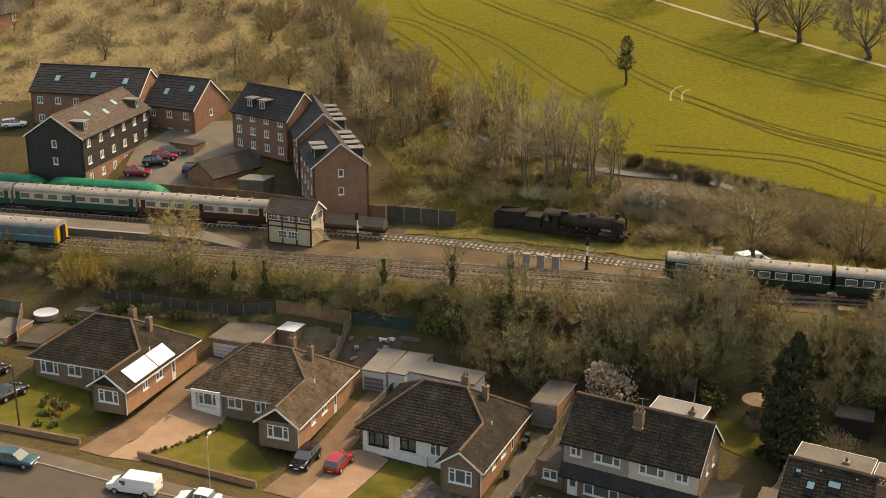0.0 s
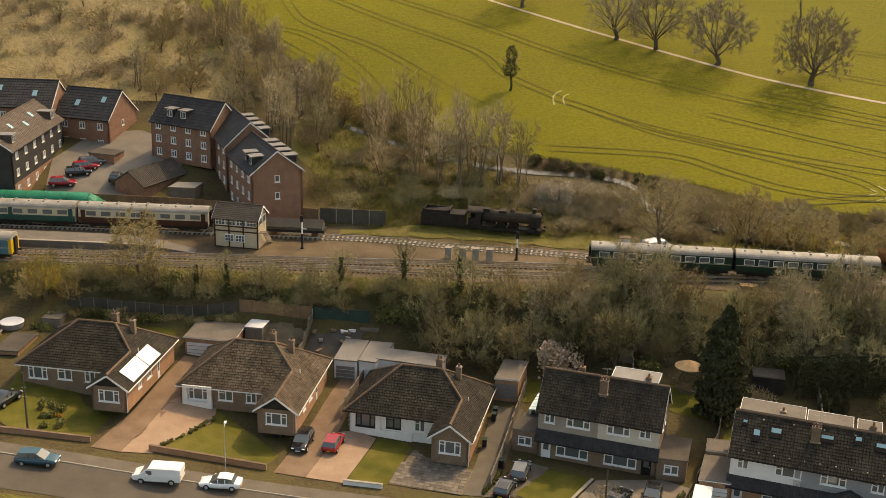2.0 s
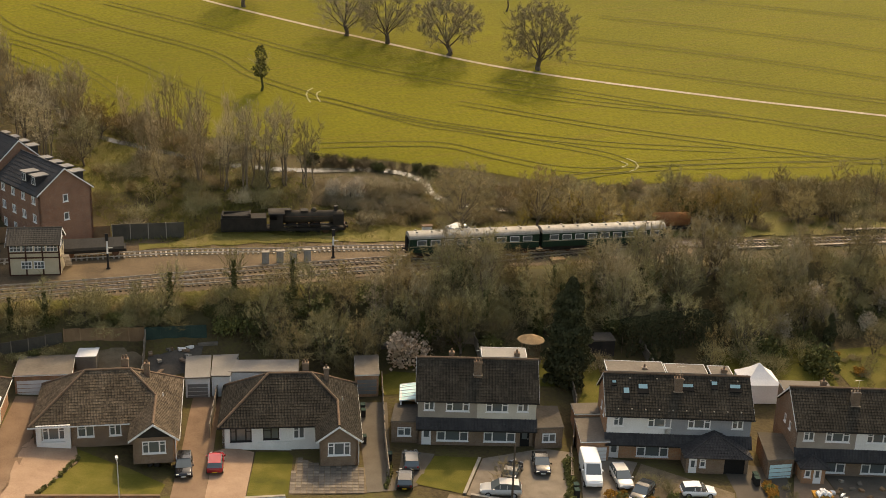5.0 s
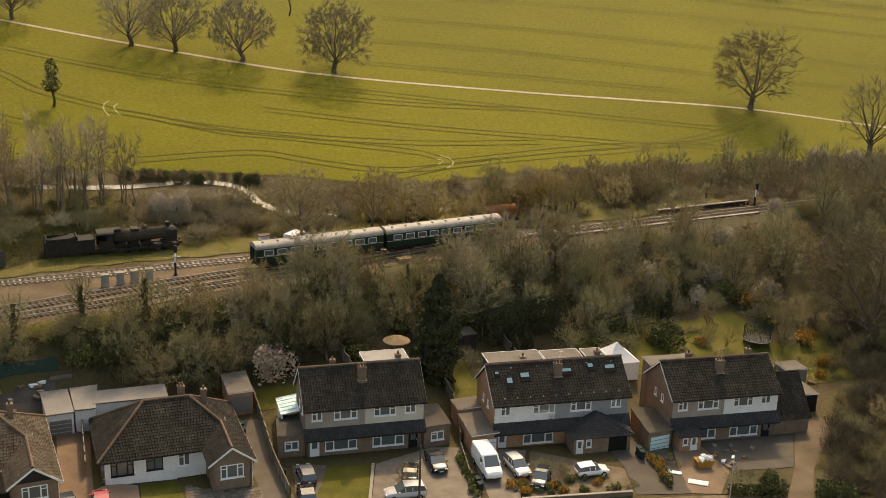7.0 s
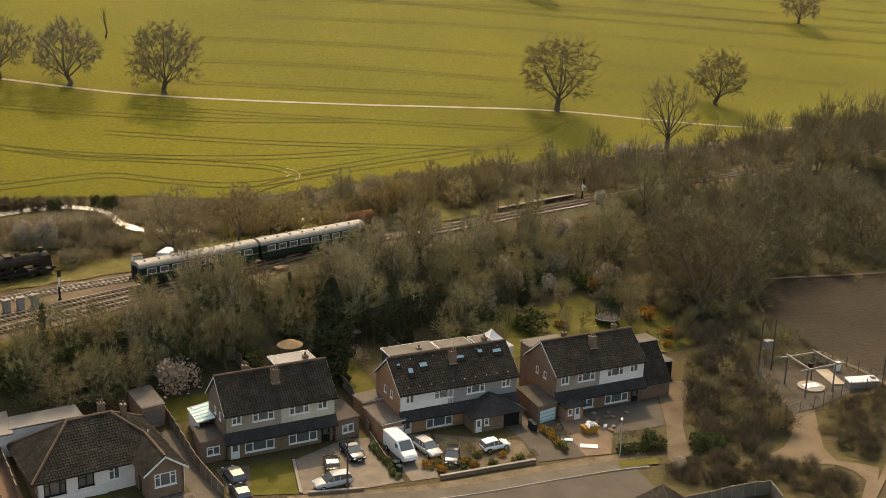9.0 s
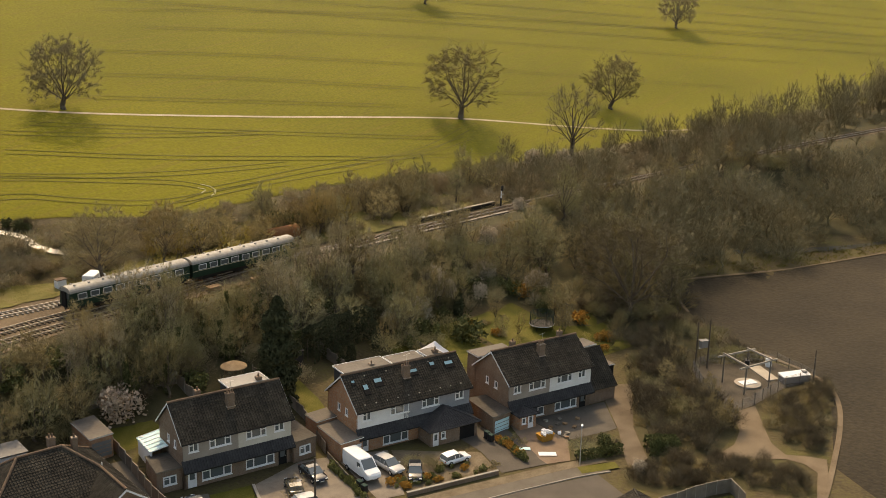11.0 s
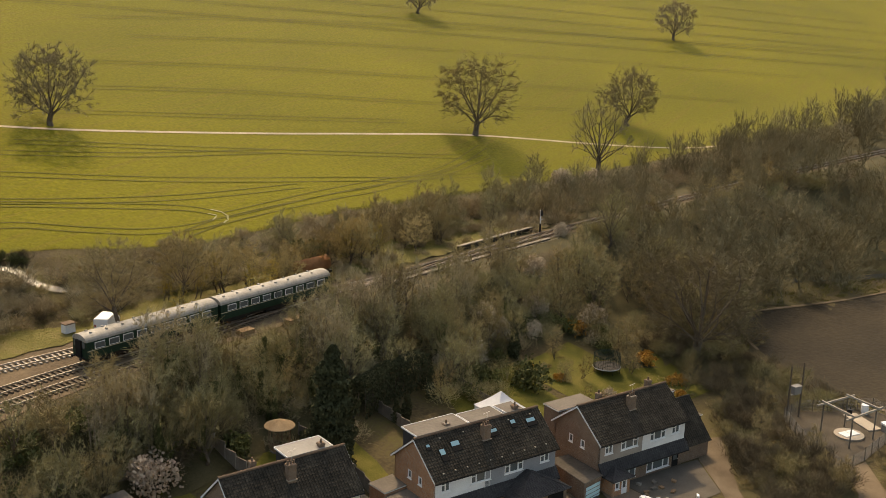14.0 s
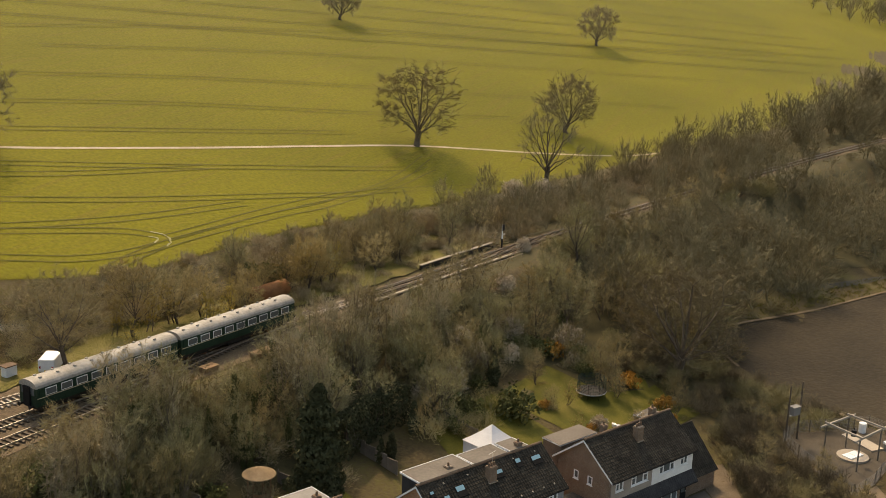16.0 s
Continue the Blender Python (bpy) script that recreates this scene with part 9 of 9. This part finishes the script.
# ---- garden and street furniture ----
def gazebo(x, y):
    t = thing("gazebo", pose(x, y, ground_z(x, y)) @ Matrix.Diagonal((0.76, 0.76, 1.2, 1)), "round timber gazebo with a shallow wooden roof", "gazebo")
    part("deck", MB().tube((0, 0, -0.2), (0, 0, 0.15), 1.9, 1.9, 16, True), M["oldwood"], t)
    ring = lambda r, z: [(r * math.cos(2 * math.pi * k / 20), r * math.sin(2 * math.pi * k / 20), z) for k in range(20)]
    part("roof", MB().loft([ring(2.35, 2.45), ring(2.3, 2.52), ring(1.2, 2.85), ring(0.15, 3.1)]), M["thatch"], t, "pale timber conical roof")
    for k in range(8):
        a = 2 * math.pi * k / 8
        part("post", MB().tube((1.65 * math.cos(a), 1.65 * math.sin(a), 0.1), (1.65 * math.cos(a), 1.65 * math.sin(a), 2.5), 0.07, 0.07, 6), M["wood"], t)
        if k != 6:
            b = 2 * math.pi * (k + 1) / 8
            pa, pb = Vector((1.65 * math.cos(a), 1.65 * math.sin(a), 0)), Vector((1.65 * math.cos(b), 1.65 * math.sin(b), 0))
            part("side_panel", MB().loft([[pa + Vector((0, 0, 0.15)), pa + Vector((0, 0, 1.0))], [pb + Vector((0, 0, 0.15)), pb + Vector((0, 0, 1.0))]], close=False, ends=False), M["wood"], t)
    return t


gazebo(34.0, 114.8)


def marquee(x, y, a):
    t = thing("garden_marquee", pose(x, y, ground_z(x, y), 0, 0, a) @ Matrix.Diagonal((1.15, 1.15, 1.3, 1)), "white canvas garden marquee", "tent")
    part("canvas_side", MB().box(0, 0, 0, 4, 0.03, 2.0).box(0, 3.97, 0, 4, 4, 2.0).box(0, 0.03, 0, 0.03, 3.97, 2.0).box(3.97, 0.03, 0, 4, 3.97, 2.0), M["canvas"], t)
    rf = MB()
    ring = lambda k, z: [(2 + (px - 2) * k, 2 + (py - 2) * k, z) for px, py in ((-0.1, -0.1), (2, -0.1), (4.1, -0.1), (4.1, 2), (4.1, 4.1), (2, 4.1), (-0.1, 4.1), (-0.1, 2))]
    part("canvas_roof", rf.loft([ring(1, 1.95), ring(0.7, 2.35), ring(0.35, 2.9), ring(0.04, 3.5)]), M["canvas"], t)
    return t


marquee(53.8, 95.8, -27)

cons = thing("conservatory", pose(12.9, 110.6, 0.7, 0, 0, -28.5), "lean-to conservatory with a pale turquoise sheet roof", "conservatory")
part("frame", MB().box(-0.2, 0, 0, 0.0, 4.2, 2.3).box(0, 0, 0, 3.0, 0.15, 0.6).box(0, 4.05, 0, 3.0, 4.2, 2.4), M["upvc"], cons)
part("roof_sheet", MB().hexa([(-0.3, -0.2), (3.0, -0.2), (3.0, 4.4), (-0.3, 4.4)], [2.2, 2.7, 2.7, 2.2], [2.26, 2.76, 2.76, 2.26]), M["teal"], cons, "turquoise translucent roof sheet")
for k in range(6):
    part("glazing_bar", MB().hexa([(-0.3, -0.2 + k * 0.92), (3.0, -0.2 + k * 0.92), (3.0, -0.14 + k * 0.92), (-0.3, -0.14 + k * 0.92)], [2.26, 2.76, 2.76, 2.26], [2.32, 2.82, 2.82, 2.32]), M["upvc"], cons)

tr = thing("trampoline", pose(80.6, 90.2, ground_z(80.6, 90.2)), "round garden trampoline with a dark safety net", "trampoline")
ring = lambda r, z: [(r * math.cos(2 * math.pi * k / 18), r * math.sin(2 * math.pi * k / 18), z) for k in range(18)]
part("mat", MB().loft([ring(1.75, 0.8), ring(1.75, 0.84)]), M["black"], tr)
part("pad", MB().loft([ring(1.55, 0.86), ring(1.95, 0.86), ring(1.95, 0.78)], ends=False), M["black"], tr)
for k in range(8):
    a = 2 * math.pi * k / 8
    part("pole", MB().tube((1.9 * math.cos(a), 1.9 * math.sin(a), 0), (1.9 * math.cos(a), 1.9 * math.sin(a), 2.6), 0.03, 0.03, 5), M["black"], tr)
for z in (1.05, 1.25, 1.45, 1.65, 1.85, 2.05, 2.25, 2.45, 2.6):
    part("net_cord", MB().loft([ring(1.88, z), ring(1.9, z + 0.035)], ends=False), M["greenwood"], tr)
for k in range(36):
    a = 2 * math.pi * k / 36
    part("net_cord", MB().tube((1.89 * math.cos(a), 1.89 * math.sin(a), 0.85), (1.89 * math.cos(a), 1.89 * math.sin(a), 2.6), 0.018, 0.018, 3), M["greenwood"], tr)
part("rim", MB().loft([ring(1.97, 0.74), ring(2.02, 0.8), ring(1.97, 0.86)], ends=False), M["steel"], tr)


def lamp_post(x, y, h, turn, label="slim grey street lamp beside the pavement", name="street_lamp"):
    t = thing(name, pose(x, y, ground_z(x, y), 0, 0, turn), label, "street lamp")
    part("pole", MB().tube((0, 0, -0.2), (0, 0, h), 0.07, 0.045, 8), M["steel"], t)
    part("arm", MB().tube((0, 0, h), (0.7, 0, h + 0.12), 0.04, 0.035, 6), M["steel"], t)
    part("lantern", MB().box(0.5, -0.12, h + 0.06, 1.05, 0.12, h + 0.2), M["upvc"], t)


lamp_post(-22.7, 103.6, 5.6, 80)
lamp_post(41.4, 68.4, 5.6, 200)


def pole(x, y, h, label, name="telegraph_pole", r=0.13):
    t = thing(name, pose(x, y, ground_z(x, y)), label, "pole")
    part("shaft", MB().tube((0, 0, -0.3), (0, 0, h), r, r * 0.7, 8, True), M["pole"], t)
    part("step_iron", MB().box(-0.25, -0.02, h * 0.6, 0.25, 0.02, h * 0.6 + 0.04).box(-0.25, -0.02, h * 0.75, 0.25, 0.02, h * 0.75 + 0.04), M["steel"], t)
    return t


pole(-44.0, 111.6, 7.2, "dark wooden telegraph pole beside the pavement")
pole(15.3, 89.6, 7.0, "dark wooden telegraph pole beside the pavement")
pole(79.1, 64.9, 7.6, "dark wooden pole of a transformer beside the compound")
pole(80.9, 63.6, 7.8, "dark wooden pole of a transformer beside the compound")
tf = thing("transformer", pose(80.0, 64.2, ground_z(80, 64.2) + 3.6, 0, 0, -36) @ Matrix.Diagonal((0.8, 0.8, 0.75, 1)), "grey pole-mounted transformer box", "transformer")
part("tank", MB().box(-0.75, -0.5, 0, 0.75, 0.4, 1.4), M["metalroof"], tf)
part("lid", MB().box(-0.85, -0.6, 1.4, 0.85, 0.5, 1.5), M["metalroof"], tf)
part("bracket", MB().box(-1.0, -0.1, -0.15, 1.0, 0.1, 0.0), M["steel"], tf)

# utility compound
gan = thing("steel_gantry", pose(73.8, 56.3, -0.6), "galvanised steel lifting gantry over a compound", "gantry")
GA, GB, GC, GD = Vector((0, 0, 0)), Vector((4.4, -2.4, 0)), Vector((3.0, 3.9, 0)), Vector((6.9, 1.4, 0))
for q in (GA, GB, GC, GD):
    part("post", MB().hexa([(q.x + a, q.y + b) for a, b in ((-0.09, -0.09), (0.09, -0.09), (0.09, 0.09), (-0.09, 0.09))], -0.1, 4.1), M["oldwood"], gan)


def girder(p, q, over, z):
    d = (q - p).normalized()
    n = Vector((-d.y, d.x, 0)) * 0.09
    a, b = p - d * over, q + d * over
    part("beam", MB().hexa([(v.x, v.y) for v in (a - n, b - n, b + n, a + n)], z, z + 0.22), M["kerb"], gan)


girder(GA, GB, 1.3, 4.1)
girder(GC, GD, 1.3, 4.1)
girder(GA, GC, 0.3, 4.34)
girder(GB, GD, 0.3, 4.34)
hc = (GA + GB + GC + GD) / 4
part("hoist", MB().box(hc.x - 0.3, hc.y - 0.3, 3.1, hc.x + 0.3, hc.y + 0.3, 3.9).box(hc.x - 0.05, hc.y - 0.05, 3.9, hc.x + 0.05, hc.y + 0.05, 4.2), M["black"], gan)
man = thing("concrete_chamber", pose(78.0, 56.8, -0.56, 0, 0, -36), "pale round concrete chamber with steel covers", "manhole")
part("slab", MB().tube((0, 0, -0.1), (0, 0, 0.25), 1.9, 1.9, 24, True), M["concrete"], man)
for k in range(2):
    part("cover", MB().box(-1.25 + k * 1.28, -0.7, 0.25, -0.05 + k * 1.28, 0.7, 0.36), M["upvc"], man)
slab = thing("concrete_slab", pose(80.5, 54.6, -0.55, 0, 0, 43.5), "pale concrete slab in a compound", "slab")
part("slab", MB().box(0, -2.0, -0.1, 5.4, 0, 0.2), M["concrete"], slab)
tank = thing("kiosk", pose(80.6, 52.2, -0.55, 0, 0, -43), "long white-topped equipment kiosk", "kiosk")
part("cabinet", MB().box(0, 0, 0, 4.4, 1.4, 1.0), M["metalroof"], tank)
part("lid", MB().hexa([(-0.1, -0.1), (4.5, -0.1), (4.5, 1.5), (-0.1, 1.5)], 1.0, [1.08, 1.08, 1.3, 1.3]), M["upvc"], tank)
part("roof_vent", MB().box(3.6, 0.5, 1.15, 4.2, 1.1, 1.4), M["metalroof"], tank)
wb = thing("water_butt", pose(86.6, 55.8, -0.55), "white plastic tank in a compound", "tank")
part("barrel", MB().tube((0, 0, 0), (0, 0, 1.3), 0.45, 0.5, 14, True), M["upvc"], wb)
pole(84.9, 48.9, 4.6, "dark ivy-clad pole at the compound's corner")


def mesh_fence(points, h, label):
    t = thing("compound_fence", pose(points[0][0], points[0][1], ground_z(*points[0])), label, "fence")
    ox, oy = points[0]
    for (xa, ya), (xb, yb) in zip(points, points[1:]):
        L = math.hypot(xb - xa, yb - ya)
        n = max(1, round(L / 2.4))
        for k in range(n):
            ax, ay, bx, by = xa + (xb - xa) * k / n - ox, ya + (yb - ya) * k / n - oy, xa + (xb - xa) * (k + 1) / n - ox, ya + (yb - ya) * (k + 1) / n - oy
            part("fence_post", MB().tube((ax, ay, -0.2), (ax, ay, h), 0.06, 0.06, 6), M["oldwood"], t)
            p = MB()
            for j in range(9):
                z = 0.1 + j * (h - 0.15) / 8
                p.tube((ax, ay, z), (bx, by, z), 0.012, 0.012, 3)
            for j in range(12):
                f = j / 12
                p.tube((ax + (bx - ax) * f, ay + (by - ay) * f, 0.05), (ax + (bx - ax) * f, ay + (by - ay) * f, h - 0.05), 0.012, 0.012, 3)
            part("mesh_panel", p, M["metalroof"], t)
    return t


mesh_fence([(66.4, 56.4), (71.0, 54.2)], 1.6, "grey steel gates of a compound")
mesh_fence([(71.1, 54.2), (79.5, 51.8), (84.3, 48.7), (88.5, 55), (82.4, 64)], 1.8, "grey wire mesh fence round a compound")
mesh_fence([(66.3, 56.5), (73, 62), (79, 65.2), (82.4, 64)], 1.8, "grey wire mesh fence round a compound")


def wheelie_bin(x, y, a, col="black"):
    t = thing("wheeled_bin", pose(x, y, ground_z(x, y) + 0.08, 0, 0, a), "dark plastic wheeled bin beside a wall", "bin", "wheeled bins")
    part("bin_body", MB().hexa([(-0.25, -0.3), (0.25, -0.3), (0.25, 0.3), (-0.25, 0.3)], 0.06, 0.95), M["black"], t)
    part("lid", MB().hexa([(-0.28, -0.34), (0.28, -0.34), (0.28, 0.34), (-0.28, 0.34)], 0.95, [1.0, 1.0, 1.06, 1.06]), M["greenwood"], t)
    for s in (-0.22, 0.22):
        part("wheel", MB().tube((s - 0.03, 0.3, 0.1), (s + 0.03, 0.3, 0.1), 0.1, 0.1, 8, True), M["tyre"], t)


for x, y in ((-16.4, 112.2), (-17.1, 112.4), (-26.1, 132.0), (9.0, 113.0), (9.4, 114.0), (7.8, 103.6), (41.8, 80.6), (42.3, 81.4), (6.9, 108.4), (22.2, 87.4), (22.8, 88.4), (-2.8, 123.6)):
    wheelie_bin(x, y, -20)

sk = thing("builders_skip", pose(45.9, 74.9, ground_z(45.9, 74.9) + 0.1, 0, 0, -30) @ Matrix.Diagonal((0.62, 0.75, 0.75, 1)), "small orange builder's skip heaped with pale rubble sacks", "skip")
part("skip_body", MB().hexa([(-1.2, -0.8), (1.2, -0.8), (1.2, 0.8), (-1.2, 0.8)], 0, 0.05).loft([[(-1.2, -0.75, 0.05), (1.2, -0.75, 0.05), (1.2, 0.75, 0.05), (-1.2, 0.75, 0.05)], [(-1.7, -0.9, 1.2), (1.7, -0.9, 1.2), (1.7, 0.9, 1.2), (-1.7, 0.9, 1.2)]]), M["orange"], sk)
rb = random.Random(9)
for k in range(14):
    cx, cy = rb.uniform(-1.2, 1.2), rb.uniform(-0.6, 0.6)
    ob = part("rubble_sack", MB().hexa([(-0.4, -0.25), (0.35, -0.3), (0.4, 0.28), (-0.3, 0.3)], 0, [0.3, 0.35, 0.28, 0.4]), M["canvas"], sk)
    ob.matrix_basis = pose(cx, cy, 1.15 + rb.uniform(0, 0.25), rb.uniform(-20, 20), rb.uniform(-20, 20), rb.uniform(0, 360))
for x, y, w, l, m_, nm, lab in ((42.0, 76.2, 0.7, 1.8, "teal", "insulation_sheet", "pale blue insulation sheet lying on the drive"), (42.2, 73.0, 1.0, 2.2, "canvas", "plywood_sheet", "pale board lying on the forecourt")):
    single(nm, MB().box(-w / 2, -l / 2, 0, w / 2, l / 2, 0.07), M[m_], lab, "board", "", "", pose(x, y, ground_z(x, y) + 0.1, 0, 0, 30))
rc = random.Random(4)
for k in range(16):
    x, y = rc.uniform(47, 56), rc.uniform(72.6, 77.0)
    single("building_debris", MB().hexa([(-0.3, -0.2), (0.3, -0.25), (0.25, 0.2), (-0.25, 0.25)], 0, [0.2, 0.3, 0.25, 0.15]), M[rc.choice(["canvas", "oldwood", "wood", "kerb"])], "small heap of building debris on a forecourt", "debris", "debris on the forecourt", "", pose(x, y, ground_z(x, y) + 0.08, 0, 0, rc.uniform(0, 360)))
for k in range(14):
    x, y = rc.uniform(71, 77), rc.uniform(79, 86)
    single("garden_clutter", MB().hexa([(-0.5, -0.2), (0.5, -0.25), (0.45, 0.3), (-0.45, 0.25)], 0, [0.3, 0.5, 0.35, 0.25]), M[rc.choice(["canvas", "oldwood", "wood", "metalroof"])], "stored boards and clutter behind a house", "clutter", "clutter behind the house", "", pose(x, y, ground_z(x, y) + 0.02, 0, 0, rc.uniform(0, 360)))

# ---- beside the line ----
for k, (x, y) in enumerate(((9.0, 144.6), (11.0, 144.2), (12.8, 143.7), (14.7, 143.2))):
    t = thing("relay_cabinet", pose(x, y, RZ + 0.08, 0, 0, -15), "grey metal lineside relay cabinet", "cabinet", "relay cabinets beside the line")
    part("cabinet_body", MB().box(-0.45, -0.35, 0, 0.45, 0.35, 1.65), M["metalroof"], t)
    part("cabinet_roof", MB().box(-0.52, -0.42, 1.65, 0.52, 0.42, 1.75), M["kerb"], t)
    for s in (-0.22, 0.22):
        part("cabinet_door", MB().box(s - 0.2, -0.37, 0.1, s + 0.2, -0.35, 1.55), M["roofgrey"], t)


def signal_post(x, y, h, label):
    t = thing("railway_signal", pose(x, y, RZ + 0.05, 0, 0, -15), label, "signal")
    part("post", MB().tube((0, 0, 0), (0, 0, h * 0.45), 0.16, 0.15, 8).tube((0, 0, 0), (0, 0, 0.2), 0.3, 0.3, 8, True), M["black"], t)
    part("upper_post", MB().tube((0, 0, h * 0.45), (0, 0, h), 0.12, 0.1, 8, True), M["upvc"], t)
    part("signal_head", MB().box(-0.22, -0.3, h - 0.9, 0.22, -0.1, h + 0.1), M["black"], t)
    part("bracket", MB().box(-0.1, -0.15, h * 0.6, 0.7, -0.05, h * 0.6 + 0.12), M["steel"], t)


signal_post(-11.2, 151.0, 5.0, "railway signal post with a black foot and white shaft")
signal_post(18.6, 143.0, 4.2, "slim railway signal post beside the line")
signal_post(114.5, 113.4, 4.2, "pale railway signal post at the bridge's end")
hut = thing("relay_hut", pose(36.2, 147.4, RZ + 0.1, 0, 0, -15), "small orange and white lineside hut", "hut")
part("hut_body", MB().box(-0.7, -0.5, 0, 0.7, 0.5, 1.3), M["canvas"], hut)
part("hut_roof", MB().box(-0.8, -0.6, 1.3, 0.8, 0.6, 1.42), M["ridge"], hut)
wag = thing("engineers_wagon", on_track(2, s_at(2, -16.2), 9.0), "dark flat wagon with a tarpaulined load", "wagon")
part("wagon_bed", MB().box(0, -1.2, 0.7, 9, 1.2, 1.1), M["locoblack"], wag)
part("sheeted_load", MB().hexa([(0.3, -1.25), (8.7, -1.25), (8.7, 1.25), (0.3, 1.25)], 1.1, 1.5).loft([[(0.3, -1.25, 1.5), (0.3, 0, 2.5), (0.3, 1.25, 1.5)], [(8.7, -1.25, 1.5), (8.7, 0, 2.5), (8.7, 1.25, 1.5)]]), M["feltdark"], wag)
for wx in (1.5, 7.5):
    for s in (-0.75, 0.75):
        part("wheel", MB().tube((wx, s - 0.06, 0.48), (wx, s + 0.06, 0.48), 0.48, 0.48, 14, True), M["rust"], wag)
tw = thing("tank_wagon", pose(69.6, 134.4, RZ + 0.15, 0, 0, -18), "short rust-red tank wagon beside the line", "wagon")
part("barrel", MB().tube((0, 0, 1.9), (5.6, 0, 1.9), 1.1, 1.1, 16, True), M["rusttank"], tw, "rust-red barrel", True)
part("chassis", MB().box(-0.2, -1.0, 0.5, 5.8, 1.0, 0.85), M["locoblack"], tw)
for wx in (1.2, 4.4):
    for s in (-0.75, 0.75):
        part("wheel", MB().tube((wx, s - 0.06, 0.45), (wx, s + 0.06, 0.45), 0.45, 0.45, 12, True), M["rust"], tw)
for k, (x, d, L) in enumerate(((52, 7.5, 6), (60, 7.8, 7), (47, -3.5, 5), (54, -4.5, 7))):
    px, py = rail_point(x, d)
    st = thing("sleeper_stack", pose(px, py, ground_z(px, py) + 0.05, 0, 0, -16), "stack of old timber sleepers beside the line", "timber stack", "timber stacks beside the line")
    for r in range(3):
        for q in range(4):
            part("timber", MB().box(0, q * 0.32, r * 0.2, L * 0.42, q * 0.32 + 0.27, r * 0.2 + 0.18), M["wood"], st)

# the girder bridge over the stream
br = thing("railway_bridge", pose(0, 0, 0), "dark steel girder railway bridge with pale walkways", "bridge")
for d, h, x0 in ((-1.2, 0.3, 76), (4.4, 0.75, 96)):
    rings = []
    for x in range(x0, 115, 3):
        px, py = rail_point(x, d)
        qx, qy = rail_point(x, d + 0.3)
        rings.append([(px, py, RZ - 2.2), (px, py, RZ + h), (qx, qy, RZ + h), (qx, qy, RZ - 2.2)])
    gd = part("girder", MB().loft(rings), M["locoblack"], br)
    cap = [[(rail_point(x, d - 0.12)), (rail_point(x, d + 0.42))] for x in range(x0, 115, 3)]
    part("girder_cap", MB().loft([[(*a, RZ + h + 0.01), (*b, RZ + h + 0.01), (*b, RZ + h + 0.13), (*a, RZ + h + 0.13)] for a, b in cap]), M["concrete"], gd, "pale flange along the girder's top")
    for x in range(x0, 115, 3):
        px, py = rail_point(x + 0.01, d - 0.06)
        part("stiffener", MB().box(px - 0.06, py - 0.06, RZ - 2.1, px + 0.06, py + 0.06, RZ + h), M["locoblack"], gd)
for k in range(13):
    px, py = rail_point(77 + 3 * k, -2.3)
    part("rail_post", MB().tube((px, py, RZ - 0.3), (px, py, RZ + 1.0), 0.035, 0.035, 5), M["concrete"], br)
for z in (0.45, 0.95):
    part("hand_rail", MB().loft([[(px, py - 0.03, RZ + z), (px, py + 0.03, RZ + z), (px, py + 0.03, RZ + z + 0.06), (px, py - 0.03, RZ + z + 0.06)] for px, py in (rail_point(77 + 3 * k, -2.3) for k in range(13))]), M["concrete"], br)
part("walkway", MB().loft([[(*rail_point(77 + 3 * k, -2.5), RZ - 0.35), (*rail_point(77 + 3 * k, -1.2), RZ - 0.35), (*rail_point(77 + 3 * k, -1.2), RZ - 0.25), (*rail_point(77 + 3 * k, -2.5), RZ - 0.25)] for k in range(13)]), M["oldwood"], br)


# bungalow and fence on the street's other side
low_shed(27.7, 61.1, -0.6, 214, 11, 7.8, 2.4, 2.3, "brick", "tile", "brown-tiled bungalow on the street's other side", "bungalow", "house")
fence([(34.2, 57.2), (37.4, 55.1), (40.1, 53.7), (42.6, 51.9), (44.0, 50.6), (42.4, 49.2), (41.2, 48.2)], 1.8, "oldwood", "curved-top grey timber fence beside scrub", "kerb")

# heaps and boards in the dug-over back gardens
for k in range(18):
    x, y = rc.uniform(-20.5, -5.5), rc.uniform(130.4, 133.6)
    single("garden_clutter", MB().hexa([(-0.5, -0.2), (0.5, -0.25), (0.45, 0.3), (-0.45, 0.25)], 0, [0.2, 0.35, 0.3, 0.2]), M[rc.choice(["canvas", "oldwood", "wood", "kerb", "brickbrown"])], "boards and rubble lying in a back garden", "clutter", "clutter in the back gardens", "", pose(x, y, ground_z(x, y) + 0.05, 0, 0, rc.uniform(0, 360)))
pool = thing("garden_pool", pose(-49.6, 138.4, ground_z(-49.6, 138.4) + 0.02), "round white covered garden pool", "pool")
part("pool_wall", MB().tube((0, 0, 0), (0, 0, 0.7), 1.5, 1.5, 20), M["metalroof"], pool)
part("pool_cover", MB().tube((0, 0, 0.7), (0, 0, 0.78), 1.55, 1.45, 20, True), M["canvas"], pool)
